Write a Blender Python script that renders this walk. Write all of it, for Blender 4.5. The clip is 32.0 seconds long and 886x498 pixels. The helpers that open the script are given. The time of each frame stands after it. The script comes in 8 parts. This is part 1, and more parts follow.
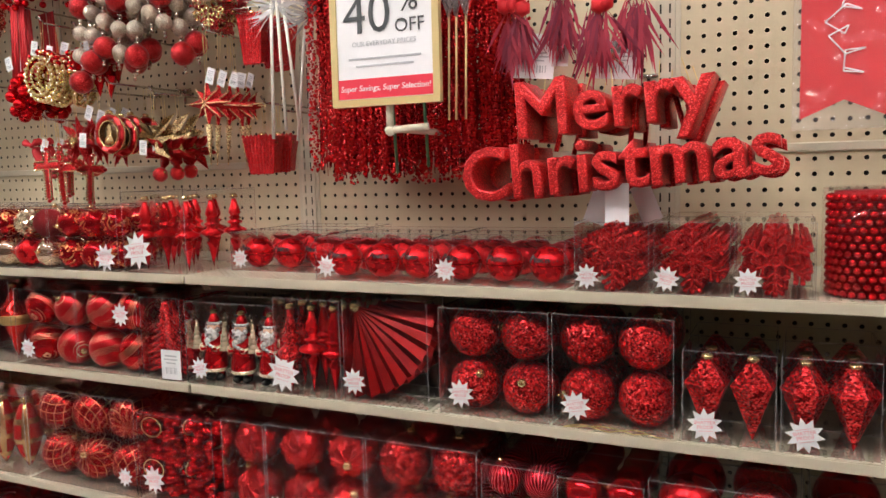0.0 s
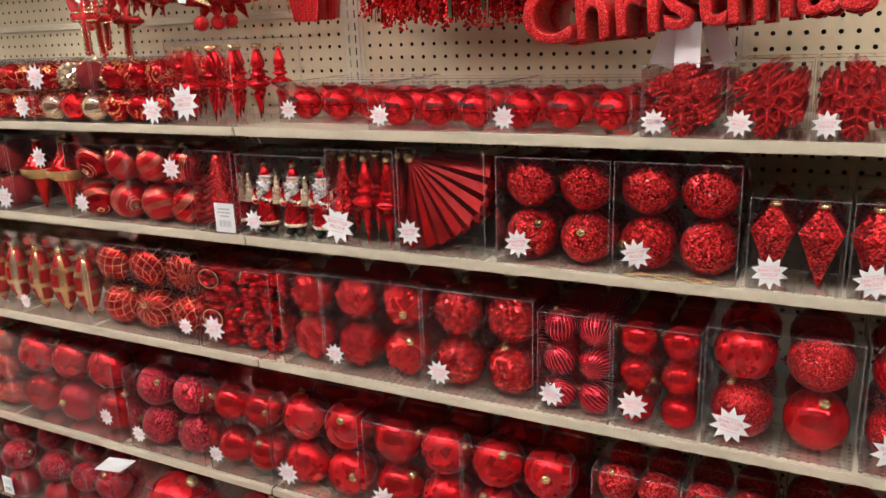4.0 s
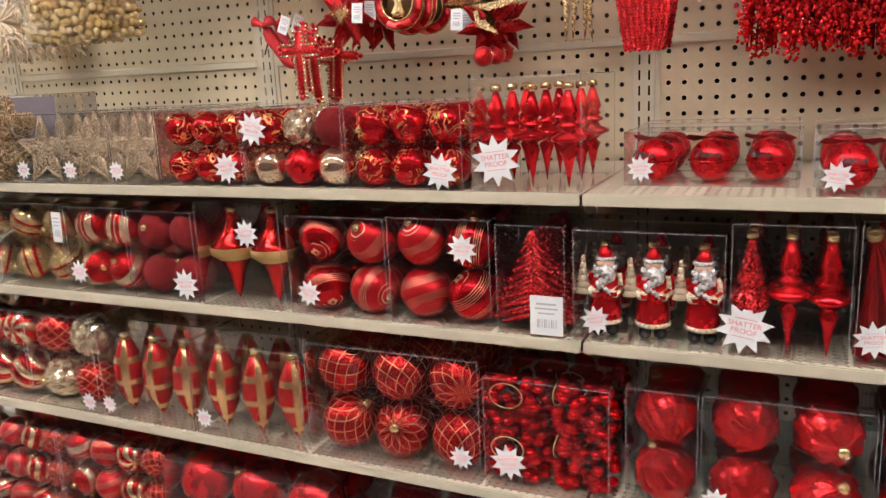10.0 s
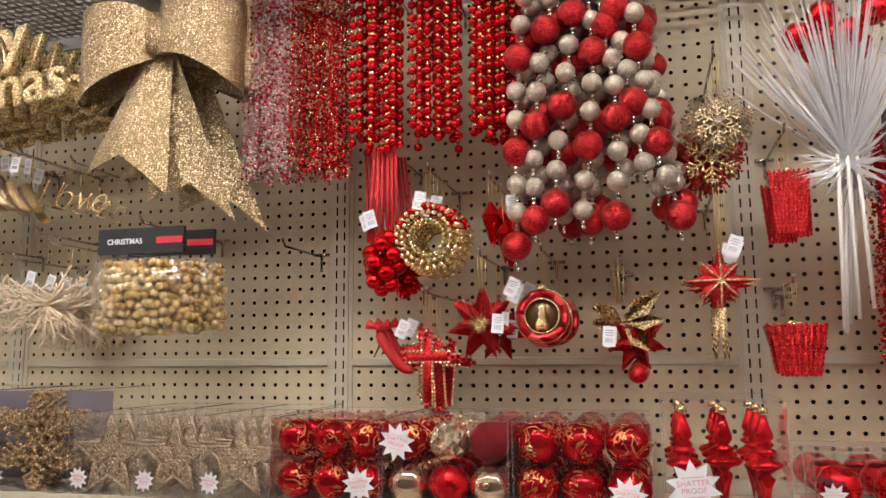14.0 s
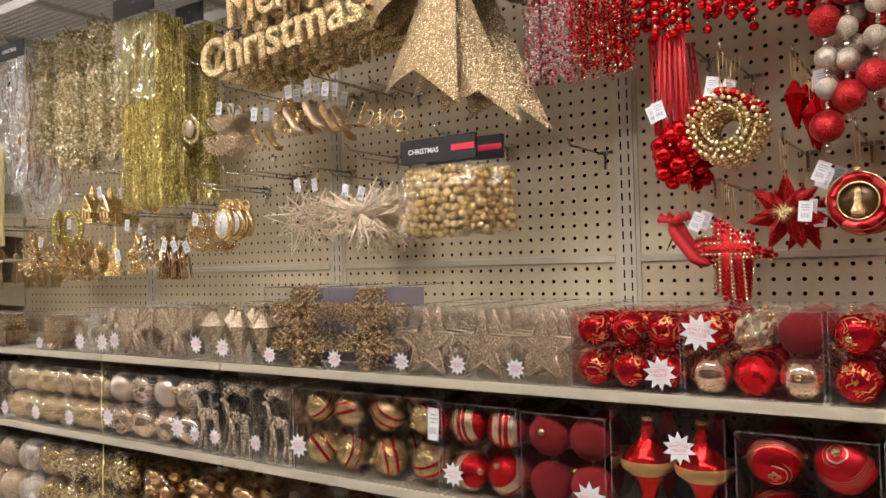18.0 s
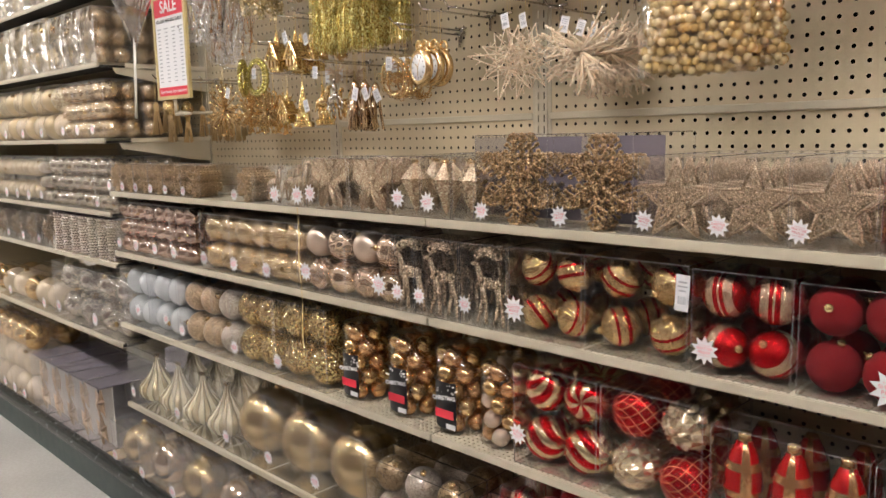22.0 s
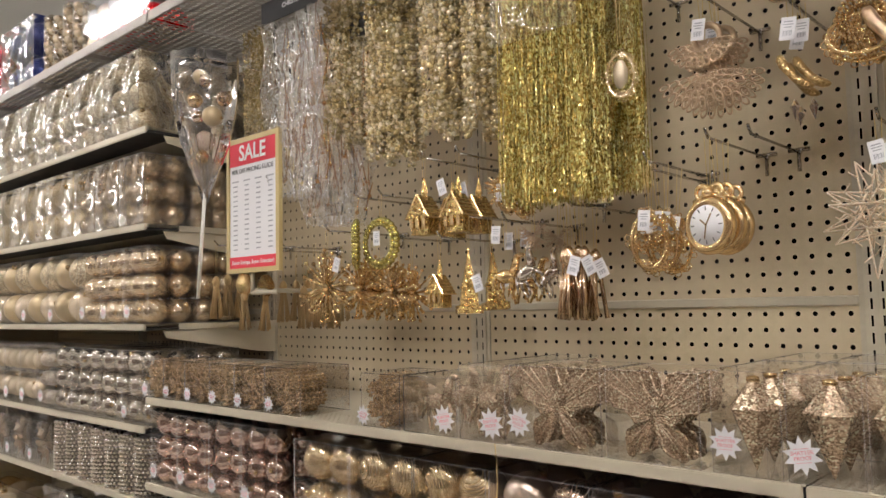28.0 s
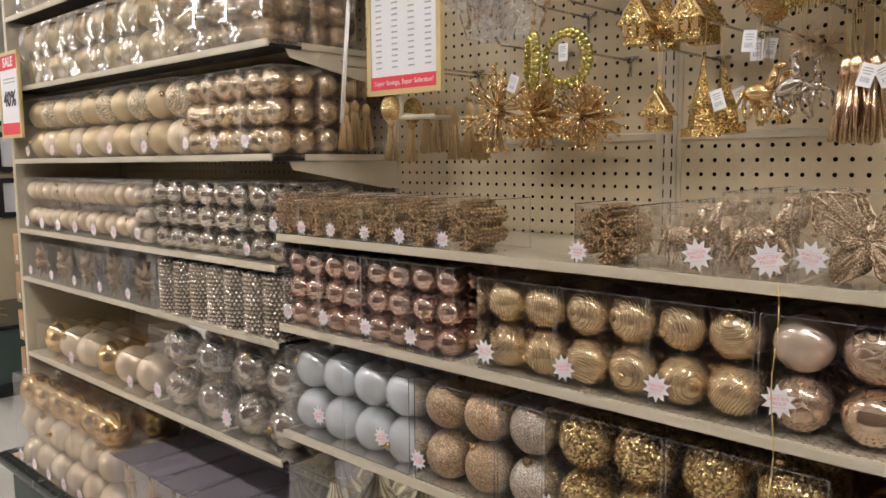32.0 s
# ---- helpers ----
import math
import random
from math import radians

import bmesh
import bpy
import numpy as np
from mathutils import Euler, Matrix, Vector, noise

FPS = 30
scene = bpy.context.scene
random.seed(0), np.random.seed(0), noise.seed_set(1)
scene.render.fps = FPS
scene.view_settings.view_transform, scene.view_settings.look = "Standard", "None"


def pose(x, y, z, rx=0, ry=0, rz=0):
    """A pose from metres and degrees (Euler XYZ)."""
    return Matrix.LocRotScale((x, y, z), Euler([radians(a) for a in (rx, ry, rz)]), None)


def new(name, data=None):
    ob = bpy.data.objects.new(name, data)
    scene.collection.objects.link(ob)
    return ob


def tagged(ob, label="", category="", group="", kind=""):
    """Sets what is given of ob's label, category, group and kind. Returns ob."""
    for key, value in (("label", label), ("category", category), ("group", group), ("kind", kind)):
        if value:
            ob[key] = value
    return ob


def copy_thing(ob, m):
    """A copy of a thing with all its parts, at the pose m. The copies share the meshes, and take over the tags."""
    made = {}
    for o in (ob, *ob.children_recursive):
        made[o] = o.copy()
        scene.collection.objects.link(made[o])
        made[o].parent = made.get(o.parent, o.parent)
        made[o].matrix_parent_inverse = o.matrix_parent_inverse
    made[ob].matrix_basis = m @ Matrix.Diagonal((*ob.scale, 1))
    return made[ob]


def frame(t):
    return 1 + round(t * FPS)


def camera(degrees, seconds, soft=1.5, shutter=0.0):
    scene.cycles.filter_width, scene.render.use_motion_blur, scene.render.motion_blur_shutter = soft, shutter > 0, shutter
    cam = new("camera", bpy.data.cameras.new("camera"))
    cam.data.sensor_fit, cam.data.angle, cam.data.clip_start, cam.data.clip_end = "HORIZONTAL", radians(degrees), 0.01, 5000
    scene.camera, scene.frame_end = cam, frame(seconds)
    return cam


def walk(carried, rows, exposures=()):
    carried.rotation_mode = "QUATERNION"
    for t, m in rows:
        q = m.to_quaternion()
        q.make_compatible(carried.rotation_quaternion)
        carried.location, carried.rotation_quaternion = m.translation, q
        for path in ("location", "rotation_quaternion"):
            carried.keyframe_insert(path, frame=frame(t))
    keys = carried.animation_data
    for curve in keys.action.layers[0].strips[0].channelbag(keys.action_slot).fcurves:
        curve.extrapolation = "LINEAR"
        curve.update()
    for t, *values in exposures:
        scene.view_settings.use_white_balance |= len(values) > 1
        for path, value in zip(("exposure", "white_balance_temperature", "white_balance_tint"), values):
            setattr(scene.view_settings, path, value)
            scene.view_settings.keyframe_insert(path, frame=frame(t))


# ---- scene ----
cam = camera(59.6, 32.0)
METRES, EYE, TILT, LEAN, TURN = 2.89, 1.24, 0.0, 0.0, 24.7
ROWS = [
    (0.0, 0.0, 0.0, 0.0, -0.14, -5.66, 1.46),
    (0.5, -0.0006, 0.0003, -0.0018, 0.21, -7.15, 1.52),
    (1.0, -0.0006, -0.0003, -0.0025, 0.45, -8.15, 1.69),
    (1.5, 0.0005, -0.002, -0.0032, 0.6, -9.0, 1.94),
    (2.0, -0.0004, -0.003, -0.004, 0.88, -10.15, 2.23),
    (2.5, -0.0038, -0.0033, -0.0049, 1.27, -11.47, 2.32),
    (4.5, -0.017, 0.0091, -0.0121, 2.34, -16.99, 1.82),
    (5.0, -0.0176, 0.0213, -0.0154, 3.76, -18.48, 2.11),
    (5.5, -0.0344, 0.039, -0.0166, 6.07, -19.59, 2.55),
    (6.0, -0.0499, 0.0593, -0.0137, 7.49, -19.59, 3.22),
    (6.5, -0.0651, 0.0785, -0.0123, 8.05, -19.55, 3.54),
    (7.0, -0.08, 0.0929, -0.0151, 8.5, -19.71, 2.9),
    (7.5, -0.1064, 0.1009, -0.014, 7.26, -19.8, 2.85),
    (8.0, -0.143, 0.1096, -0.0114, 4.71, -19.4, 3.12),
    (8.5, -0.1744, 0.111, -0.0095, 2.41, -18.14, 2.99),
    (9.0, -0.1953, 0.1088, -0.0082, 0.66, -16.45, 2.53),
    (9.5, -0.2041, 0.1155, -0.0071, 0.02, -14.83, 2.16),
    (10.0, -0.2208, 0.1354, -0.0057, -0.49, -12.56, 2.68),
    (10.5, -0.2318, 0.1597, -0.0005, -1.81, -10.11, 2.75),
    (11.0, -0.237, 0.1671, 0.0009, -3.39, -7.52, 2.2),
    (11.5, -0.2603, 0.1734, 0.0036, -6.0, -4.31, 1.99),
    (12.0, -0.2917, 0.1787, 0.0085, -8.67, -1.51, 1.66),
    (12.5, -0.3197, 0.1802, 0.0101, -11.17, 1.1, 1.36),
    (13.0, -0.3406, 0.1742, 0.014, -13.12, 3.92, 1.17),
    (13.5, -0.3563, 0.1684, 0.0148, -13.05, 6.68, 0.72),
    (14.0, -0.3644, 0.1668, 0.014, -10.09, 7.74, 0.41),
    (14.5, -0.3673, 0.1637, 0.014, -6.14, 7.57, 0.56),
    (15.0, -0.3704, 0.1617, 0.0115, -2.63, 5.99, 0.99),
    (15.5, -0.371, 0.1621, 0.009, -0.03, 3.77, 1.42),
    (17.5, -0.3764, 0.1587, 0.0088, 7.71, 2.17, 1.64),
    (18.0, -0.3796, 0.1596, 0.0077, 9.33, 1.21, 1.52),
    (18.5, -0.3842, 0.1585, 0.0069, 10.88, 0.39, 1.32),
    (19.0, -0.3887, 0.1572, 0.0064, 12.54, -0.14, 1.16),
    (19.5, -0.394, 0.1572, 0.0051, 14.09, -0.89, 1.0),
    (20.0, -0.3976, 0.158, 0.0041, 15.96, -1.7, 0.97),
    (20.5, -0.403, 0.1596, 0.0034, 17.41, -2.51, 1.0),
    (21.0, -0.4101, 0.1623, 0.0013, 18.28, -4.21, 0.78),
    (21.5, -0.4206, 0.1798, -0.002, 19.16, -6.66, 0.83),
    (22.0, -0.4439, 0.2064, -0.0029, 19.87, -8.46, 1.29),
    (22.5, -0.4692, 0.2378, -0.0027, 20.6, -10.06, 1.9),
    (23.0, -0.4825, 0.2571, -0.0048, 21.41, -10.6, 2.09),
    (23.5, -0.4957, 0.2613, -0.0044, 22.41, -10.31, 1.41),
    (24.0, -0.526, 0.2719, -0.0019, 22.5, -9.2, 0.73),
    (24.5, -0.5616, 0.284, 0.0007, 21.84, -7.76, 0.38),
    (25.0, -0.585, 0.2892, 0.0032, 20.5, -5.93, 0.43),
    (25.5, -0.6008, 0.2905, 0.0051, 18.44, -3.52, 0.79),
    (27.5, -0.6555, 0.3468, 0.011, 17.25, 2.24, 1.36),
    (28.0, -0.6685, 0.369, 0.0113, 17.98, 4.16, 1.25),
    (28.5, -0.6903, 0.3797, 0.0102, 18.67, 4.91, 1.05),
    (29.0, -0.7307, 0.387, 0.0102, 18.38, 4.31, 1.16),
    (29.5, -0.765, 0.3923, 0.0059, 18.07, 2.73, 0.83),
    (30.0, -0.7808, 0.3936, 0.0036, 17.5, 0.93, 0.32),
    (30.5, -0.7871, 0.3918, 0.0023, 17.17, -0.31, 0.19),
    (31.0, -0.7924, 0.3922, -0.0001, 17.41, -1.78, 0.23),
    (31.5, -0.7964, 0.3924, -0.0035, 17.74, -3.95, 0.28),
    (32.0, -0.7988, 0.3942, -0.0053, 18.36, -6.51, 0.47),
]
walk(cam, [(t, pose(0, 0, EYE, TILT, LEAN, TURN) @ pose(METRES * x, METRES * y, METRES * z, 90 + pitch, roll, yaw)) for t, x, y, z, yaw, pitch, roll in ROWS],
     [(0.0, 0.0), (2.5, 0.08), (4.5, 0.2), (9.5, 0.2), (12.0, 0.1), (14.0, -0.02), (19.0, 0.0), (25.5, -0.05), (28.0, -0.28), (30.0, -0.34), (32.0, -0.2)])

# ---- light ----
world = bpy.data.worlds.new("world")
scene.world = world
world.use_nodes = True
world.node_tree.nodes["Background"].inputs[0].default_value = (0.9, 0.93, 1.0, 1)
world.node_tree.nodes["Background"].inputs[1].default_value = 0.05
LAMP = 84.0
LAMP_COLOUR = (1.0, 0.94, 0.915, 1)

# ---- plan, in metres ----
BAY = 0.762
UPRIGHTS = [-0.217 + BAY * k for k in range(-7, 3)]
X_END, X_RIGHT = UPRIGHTS[0], UPRIGHTS[-1]
WALL_Y, FRONT_Y = 1.435, 1.045
RUNS = {"R": (-0.99, 0.53), "M": (-2.494, -0.99), "G": (-3.985, -2.494), "L": (X_END, -3.99)}
Z1, Z2, Z3, Z4, DECK = 1.0685, 0.870, 0.6285, 0.350, 0.165
ZL = {"u1": 1.726, "u2": 1.486, "u3": 1.2415, "1": 0.9975, "2": 0.826, "3": 0.551}
CANOPY = 1.985


# ---- node materials ----
def mk(name, base=(0.5, 0.5, 0.5), metallic=0.0, rough=0.5):
    m = bpy.data.materials.new(name)
    m.use_nodes = True
    p = m.node_tree.nodes["Principled BSDF"]
    p.inputs["Base Color"].default_value = (*base, 1)
    p.inputs["Metallic"].default_value = metallic
    p.inputs["Roughness"].default_value = rough
    return m, m.node_tree, p


def node(nt, kind, sets=(), **attrs):
    n = nt.nodes.new(kind)
    for key, value in attrs.items():
        setattr(n, key, value)
    for key, value in dict(sets).items():
        n.inputs[key].default_value = value
    return n


def wire(nt, a, b):
    nt.links.new(a, b)


def coords(nt, scale=(1, 1, 1), kind="Object"):
    tc = node(nt, "ShaderNodeTexCoord")
    mp = node(nt, "ShaderNodeMapping", {"Scale": scale})
    wire(nt, tc.outputs[kind], mp.inputs["Vector"])
    return mp.outputs[0]


def ramp(nt, fac, stops):
    r = node(nt, "ShaderNodeValToRGB")
    e = r.color_ramp.elements
    while len(e) < len(stops):
        e.new(0.5)
    for k, (pos, col) in enumerate(stops):
        e[k].position = pos
        e[k].color = (*col, 1) if len(col) == 3 else col
    wire(nt, fac, r.inputs[0])
    return r.outputs[0]


def bump(nt, p, height, strength=0.3, distance=0.01):
    b = node(nt, "ShaderNodeBump", {"Strength": strength, "Distance": distance})
    wire(nt, height, b.inputs["Height"])
    wire(nt, b.outputs[0], p.inputs["Normal"])
    return b


def tilt(nt, p, colour, amount):
    """Each flake of glitter leans its own way."""
    g = node(nt, "ShaderNodeNewGeometry")
    s = node(nt, "ShaderNodeVectorMath", {1: (0.5, 0.5, 0.5)}, operation="SUBTRACT")
    wire(nt, colour, s.inputs[0])
    k = node(nt, "ShaderNodeVectorMath", operation="SCALE")
    k.inputs["Scale"].default_value = amount
    wire(nt, s.outputs[0], k.inputs[0])
    a = node(nt, "ShaderNodeVectorMath", operation="ADD")
    wire(nt, g.outputs["Normal"], a.inputs[0])
    wire(nt, k.outputs[0], a.inputs[1])
    n = node(nt, "ShaderNodeVectorMath", operation="NORMALIZE")
    wire(nt, a.outputs[0], n.inputs[0])
    wire(nt, n.outputs[0], p.inputs["Normal"])


def plain(name, base, metallic=0.0, rough=0.5, grain=0.0, scale=60, vary=0.12, coat=0.0):
    m, nt, p = mk(name, base, metallic, rough)
    v = coords(nt)
    t = node(nt, "ShaderNodeTexNoise", {"Scale": scale, "Detail": 4.0})
    wire(nt, v, t.inputs["Vector"])
    info = node(nt, "ShaderNodeObjectInfo")
    mix = node(nt, "ShaderNodeMath", {1: 0.5}, operation="MULTIPLY_ADD")
    wire(nt, info.outputs["Random"], mix.inputs[0])
    half = node(nt, "ShaderNodeMath", {1: 0.5}, operation="MULTIPLY")
    wire(nt, t.outputs["Fac"], half.inputs[0])
    wire(nt, half.outputs[0], mix.inputs[2])
    lo = tuple(max(0, c * (1 - vary)) for c in base)
    hi = tuple(min(1, c * (1 + vary)) for c in base)
    wire(nt, ramp(nt, mix.outputs[0], [(0.2, lo), (0.8, hi)]), p.inputs["Base Color"])
    r = node(nt, "ShaderNodeMapRange", {"To Min": max(0.02, rough * 0.8), "To Max": min(1, rough * 1.25)})
    wire(nt, t.outputs["Fac"], r.inputs[0])
    wire(nt, r.outputs[0], p.inputs["Roughness"])
    p.inputs["Coat Weight"].default_value = coat
    if grain:
        bump(nt, p, t.outputs["Fac"], grain, 0.002)
    return m


def glitter(name, base, deep, scale, lean=1.1, metallic=0.75, rough=0.28, depth=1.0):
    m, nt, p = mk(name, base, metallic, rough)
    t = node(nt, "ShaderNodeTexVoronoi", {"Scale": scale})
    wire(nt, coords(nt), t.inputs["Vector"])
    sep = node(nt, "ShaderNodeSeparateColor")
    wire(nt, t.outputs["Color"], sep.inputs[0])
    # Light and spark flakes put glints of sparkle into the base colour.
    light = tuple(min(1, c * 1.5 + 0.03) for c in base)
    spark = tuple(min(1, c * 1.9 + 0.09) for c in base)
    dim = tuple(c * depth for c in deep)
    wire(nt, ramp(nt, sep.outputs[0], [(0.0, dim), (0.2 + 0.3 * (1 - depth), deep), (0.55, base), (0.86, light), (0.95, spark)]), p.inputs["Base Color"])
    tilt(nt, p, t.outputs["Color"], lean)
    return m


def two_tone(name, fac_of, a, b, metal=(0.6, 0.9), rough=(0.25, 0.35), relief=0.0, edge=(0.45, 0.55), sparkle=0.0):
    """Paint a with a pattern b on it."""
    m, nt, p = mk(name, a, metal[0], rough[0])
    fac = fac_of(nt, coords(nt))
    cut = ramp(nt, fac, [(edge[0], (0, 0, 0)), (edge[1], (1, 1, 1))])
    mix = node(nt, "ShaderNodeMix", data_type="RGBA")
    mix.inputs[6].default_value, mix.inputs[7].default_value = (*a, 1), (*b, 1)
    wire(nt, cut, mix.inputs[0])
    wire(nt, mix.outputs[2], p.inputs["Base Color"])
    for key, (u, v) in (("Metallic", metal), ("Roughness", rough)):
        r = node(nt, "ShaderNodeMapRange", {"To Min": u, "To Max": v})
        wire(nt, cut, r.inputs[0])
        wire(nt, r.outputs[0], p.inputs[key])
    if relief:
        bump(nt, p, cut, relief, 0.02)
    if sparkle:
        t = node(nt, "ShaderNodeTexVoronoi", {"Scale": 70.0})
        wire(nt, coords(nt), t.inputs["Vector"])
        tilt(nt, p, t.outputs["Color"], sparkle)
    return m


def waves(scale, distortion=0.0, axis="Z", kind="BANDS", detail=1.0):
    def fac_of(nt, v):
        t = node(nt, "ShaderNodeTexWave", {"Scale": scale, "Distortion": distortion, "Detail": detail})
        t.wave_type = kind
        if kind == "BANDS":
            t.bands_direction = axis
        else:
            t.rings_direction = axis
        wire(nt, v, t.inputs["Vector"])
        return t.outputs["Fac"]
    return fac_of


def curls(scale, distortion=2.0):
    def fac_of(nt, v):
        t = node(nt, "ShaderNodeTexNoise", {"Scale": scale, "Detail": 1.0, "Distortion": distortion})
        wire(nt, v, t.inputs["Vector"])
        d = node(nt, "ShaderNodeMath", {1: 0.5}, operation="SUBTRACT")
        wire(nt, t.outputs["Fac"], d.inputs[0])
        a = node(nt, "ShaderNodeMath", operation="ABSOLUTE")
        wire(nt, d.outputs[0], a.inputs[0])
        k = node(nt, "ShaderNodeMath", {0: 1.0, 1: 0.0}, operation="MULTIPLY_ADD")
        wire(nt, a.outputs[0], k.inputs[0])
        k.inputs[1].default_value, k.inputs[2].default_value = -12.0, 1.0
        return k.outputs[0]
    return fac_of


def netting(scale):
    def fac_of(nt, v):
        t = node(nt, "ShaderNodeTexVoronoi", {"Scale": scale}, feature="DISTANCE_TO_EDGE")
        wire(nt, v, t.inputs["Vector"])
        k = node(nt, "ShaderNodeMath", {1: -9.0, 2: 1.0}, operation="MULTIPLY_ADD")
        wire(nt, t.outputs["Distance"], k.inputs[0])
        return k.outputs[0]
    return fac_of


def spokes(count, twist=0.0):
    """Bands that run from pole to pole, twisted round the axis."""
    def fac_of(nt, v):
        s = node(nt, "ShaderNodeSeparateXYZ")
        wire(nt, v, s.inputs[0])
        at = node(nt, "ShaderNodeMath", operation="ARCTAN2")
        wire(nt, s.outputs[0], at.inputs[0])
        wire(nt, s.outputs[1], at.inputs[1])
        z = node(nt, "ShaderNodeMath", {1: twist}, operation="MULTIPLY_ADD")
        wire(nt, s.outputs[2], z.inputs[0])
        wire(nt, at.outputs[0], z.inputs[2])
        k = node(nt, "ShaderNodeMath", {1: float(count)}, operation="MULTIPLY")
        wire(nt, z.outputs[0], k.inputs[0])
        si = node(nt, "ShaderNodeMath", operation="SINE")
        wire(nt, k.outputs[0], si.inputs[0])
        h = node(nt, "ShaderNodeMath", {1: 0.5, 2: 0.5}, operation="MULTIPLY_ADD")
        wire(nt, si.outputs[0], h.inputs[0])
        return h.outputs[0]
    return fac_of


def petals(count, twist):
    """Thin ridges where two sets of spirals cross, with leaf-shaped panels between."""
    def fac_of(nt, v):
        lows = []
        for way in (twist, -twist):
            s = node(nt, "ShaderNodeMath", {1: 0.5}, operation="SUBTRACT")
            wire(nt, spokes(count, way)(nt, v), s.inputs[0])
            a = node(nt, "ShaderNodeMath", operation="ABSOLUTE")
            wire(nt, s.outputs[0], a.inputs[0])
            lows.append(a.outputs[0])
        m = node(nt, "ShaderNodeMath", operation="MINIMUM")
        wire(nt, lows[0], m.inputs[0])
        wire(nt, lows[1], m.inputs[1])
        k = node(nt, "ShaderNodeMath", {1: -5.0, 2: 1.0}, operation="MULTIPLY_ADD")
        wire(nt, m.outputs[0], k.inputs[0])
        return k.outputs[0]
    return fac_of


def banded_lines(scale, axis):
    """Fine lines gathered into a few bands."""
    def fac_of(nt, v):
        a, b = waves(scale, 1.2, axis)(nt, v), waves(0.9, 2.5, axis)(nt, v)
        cut = ramp(nt, b, [(0.42, (0, 0, 0)), (0.5, (1, 1, 1))])
        m = node(nt, "ShaderNodeMath", operation="MULTIPLY")
        wire(nt, a, m.inputs[0])
        wire(nt, cut, m.inputs[1])
        return m.outputs[0]
    return fac_of


def sprigs(scale):
    """Fine curls gathered in patches."""
    def fac_of(nt, v):
        c = curls(scale, 1.4)(nt, v)
        t = node(nt, "ShaderNodeTexNoise", {"Scale": 1.7, "Detail": 0.0})
        wire(nt, v, t.inputs["Vector"])
        r = ramp(nt, t.outputs["Fac"], [(0.47, (0, 0, 0)), (0.54, (1, 1, 1))])
        m = node(nt, "ShaderNodeMath", operation="MULTIPLY", use_clamp=True)
        wire(nt, c, m.inputs[0])
        wire(nt, r, m.inputs[1])
        return m.outputs[0]
    return fac_of


def zband(lo, hi):
    """A band round the middle of a turned shape."""
    def fac_of(nt, v):
        s = node(nt, "ShaderNodeSeparateXYZ")
        wire(nt, v, s.inputs[0])
        d = node(nt, "ShaderNodeMath", {1: (lo + hi) / 2}, operation="SUBTRACT")
        wire(nt, s.outputs[2], d.inputs[0])
        a = node(nt, "ShaderNodeMath", operation="ABSOLUTE")
        wire(nt, d.outputs[0], a.inputs[0])
        c = node(nt, "ShaderNodeMath", {1: (hi - lo) / 2}, operation="LESS_THAN")
        wire(nt, a.outputs[0], c.inputs[0])
        return c.outputs[0]
    return fac_of


def plaid_fac(nt, v):
    a, b = waves(1.15, 0.0, "Z")(nt, v), spokes(3)(nt, v)
    k = node(nt, "ShaderNodeMath", operation="MAXIMUM")
    wire(nt, a, k.inputs[0])
    wire(nt, b, k.inputs[1])
    pw = node(nt, "ShaderNodeMath", {1: 2.0}, operation="POWER")
    wire(nt, k.outputs[0], pw.inputs[0])
    return pw.outputs[0]


def rings(name, stops, lean=0.25, rough=0.22):
    """Rings of colour round the z axis of a turned shape; stops: (height, colour)."""
    m, nt, p = mk(name, stops[0][1], 0.8, rough)
    v = coords(nt)
    sep = node(nt, "ShaderNodeSeparateXYZ")
    wire(nt, v, sep.inputs[0])
    up = node(nt, "ShaderNodeMath", {1: 0.5}, operation="ADD")
    wire(nt, sep.outputs[2], up.inputs[0])
    band = ramp(nt, up.outputs[0], stops)
    band.node.color_ramp.interpolation = "CONSTANT"
    t = node(nt, "ShaderNodeTexVoronoi", {"Scale": 46.0})
    wire(nt, v, t.inputs["Vector"])
    cell = node(nt, "ShaderNodeSeparateColor")
    wire(nt, t.outputs["Color"], cell.inputs[0])
    mix = node(nt, "ShaderNodeMix", data_type="RGBA", blend_type="MULTIPLY")
    mix.inputs[0].default_value = 0.7
    wire(nt, band, mix.inputs[6])
    wire(nt, ramp(nt, cell.outputs[0], [(0.1, (0.6, 0.57, 0.55)), (0.6, (1, 1, 1))]), mix.inputs[7])
    wire(nt, mix.outputs[2], p.inputs["Base Color"])
    tilt(nt, p, t.outputs["Color"], lean)
    return m


